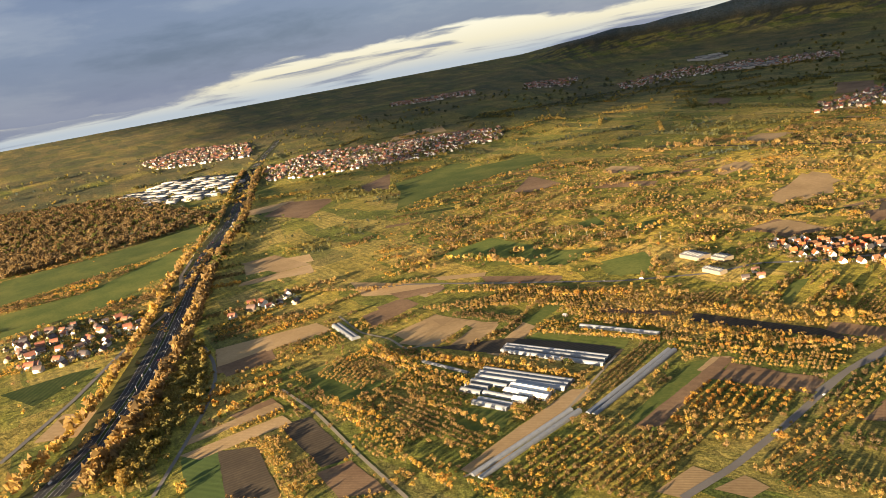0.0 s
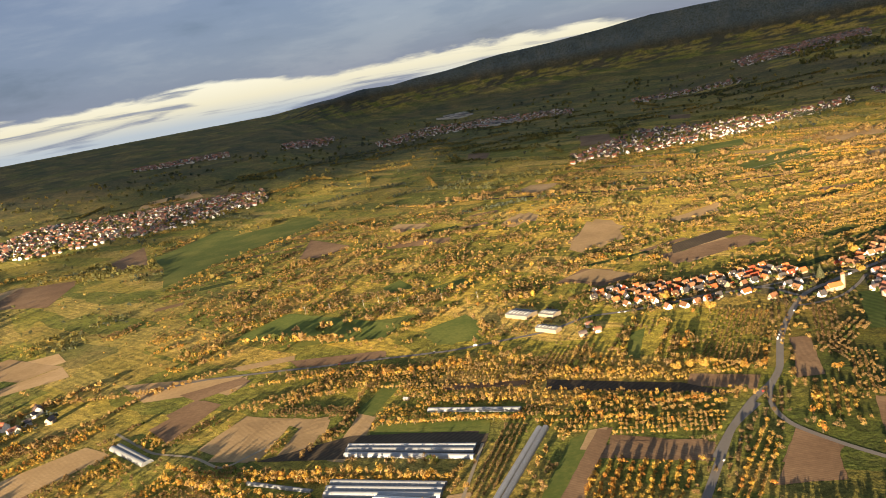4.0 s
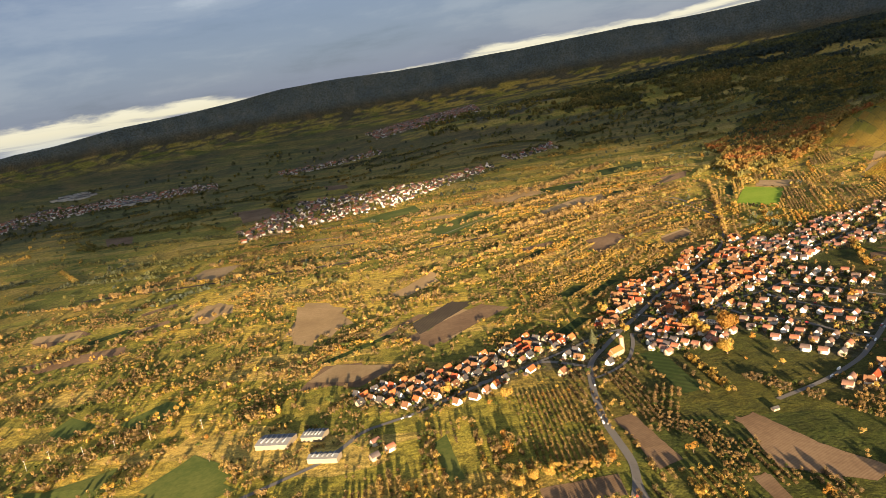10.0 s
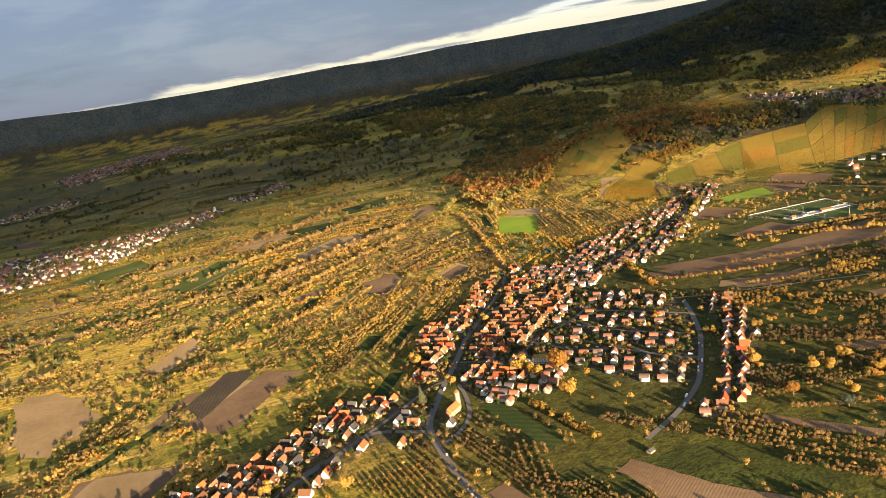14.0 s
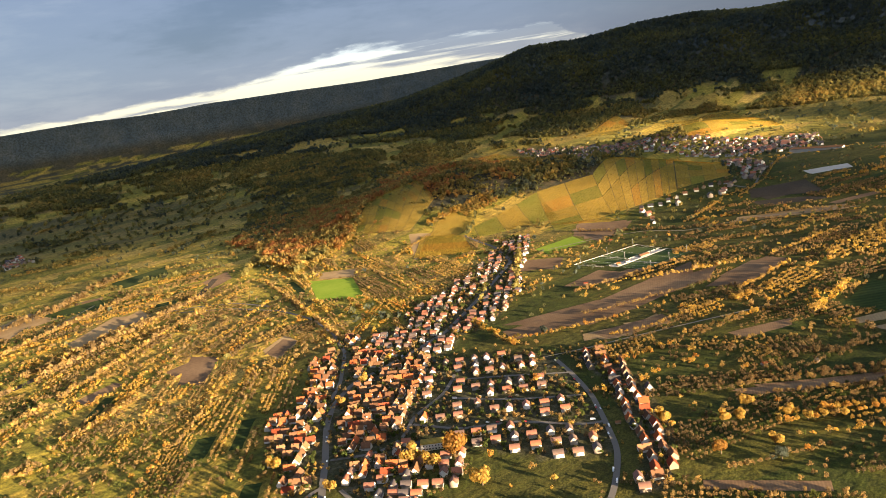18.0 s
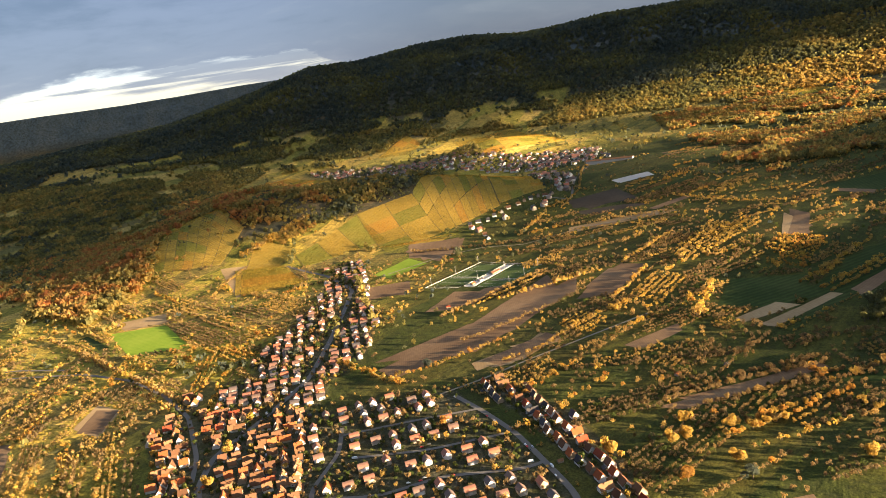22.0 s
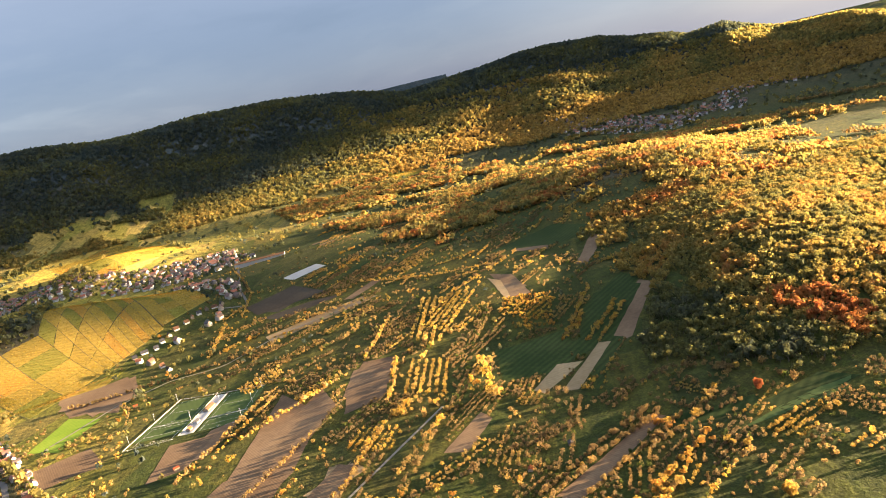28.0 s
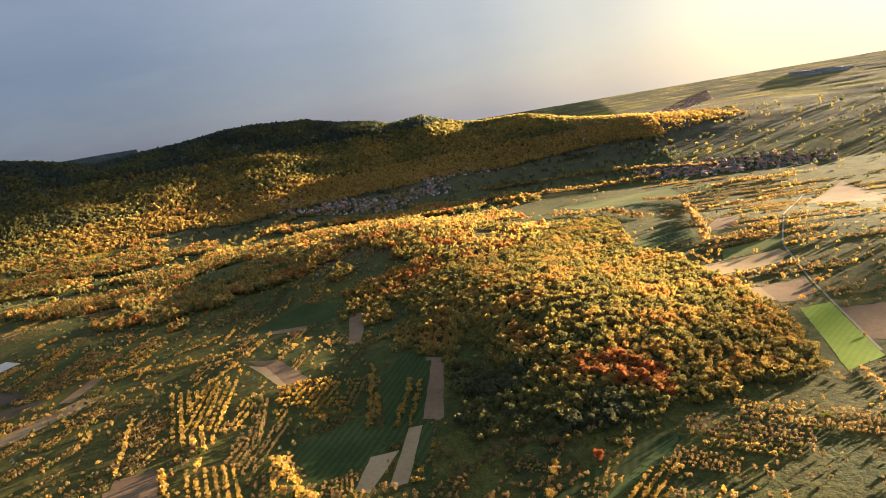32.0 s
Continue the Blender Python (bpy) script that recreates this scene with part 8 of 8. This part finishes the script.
def street_cars():
    """Cars parked along the village streets and a few on the country roads."""
    n = 0
    for line, count in (([(229, 630), (308, 707), (395, 785), (492, 797), (599, 793), (813, 855)], 22), ([(550, 614), (485, 543), (405, 483), (349, 461)], 12), ([(385, 672), (419, 583), (442, 511)], 6), ([(443, 666), (482, 551)], 5),
                        ([(111, 279), (158, 397), (173, 490), (195, 571)], 6), ([(-375, 464), (-154, 504), (31, 592)], 5), ([(70, 113), (104, 230), (144, 361)], 3)):
        q = smooth_line(line, 3.0)
        d = np.gradient(q, axis=0)
        for i in random.sample(range(len(q)), count):
            m, side = np.hypot(*d[i]), random.choice((-1.6, 1.6))
            put_car(q[i, 0] - d[i, 1] / m * side, q[i, 1] + d[i, 0] / m * side, math.degrees(math.atan2(d[i, 1], d[i, 0])), n)
            n += 1


def field_hut(x, y, turn, label, wall, roof):
    hut = tagged(new("field_hut"), label, "hut", "huts in the fields")
    hut.matrix_basis = stand(x, y, turn)
    part("wall", gable_wall_mesh("wall", 2.6, 1.9, 1.9, 2.9, wall), hut)
    part("roof", gable_roof_mesh("roof", 2.6, 1.9, 1.9, 2.9, roof, 0.3, 0.12), hut)
    part("door", boxes_mesh("door", [(-0.4, 0.4, -1.96, -1.86, 0, 1.6)], M_TIMBER), hut)


for hx, hy in ((1245, 802), (1259, 790), (1266, 773), (1288, 766), (1310, 757), (1328, 747), (1348, 732), (1368, 724), (1378, 713), (1393, 701), (1396, 688), (1407, 676), (1181, 757), (1159, 745)):  # houses along the foot of the vineyard hill
    put_house(hx, hy, random.choice((20, 110)) + random.uniform(-12, 12), 2, False)
railway_masts()
street_cars()
field_hut(292, 439, 4, "small white hut among the orchard trees", M_CREAM, M_ROOFS[3])
field_hut(583, 420, 151, "small tiled hut among bare orchard trees", M_CREAM, M_ROOFS[0])
field_hut(576, 590, 72, "small white house by the field track", M_CREAM, M_ROOFS[0])
field_hut(796, 700, 112, "small red-roofed hut by the sports ground", M_CREAM, M_ROOFS[1])
field_hut(1039, 774, 103, "dark timber barn beside the pitches", M_TIMBER, M_ROOFS[0])
field_hut(599, 380, 166, "small white hut among the orchard trees", M_CREAM, M_ROOFS[3])
field_hut(-161, 387, 163, "small grey hut beside the orchard", M_CREAM, M_METAL)

scatter_near()
far_cover()
put_sheds()
grow_far_houses()
grow_vines()
grow_all()
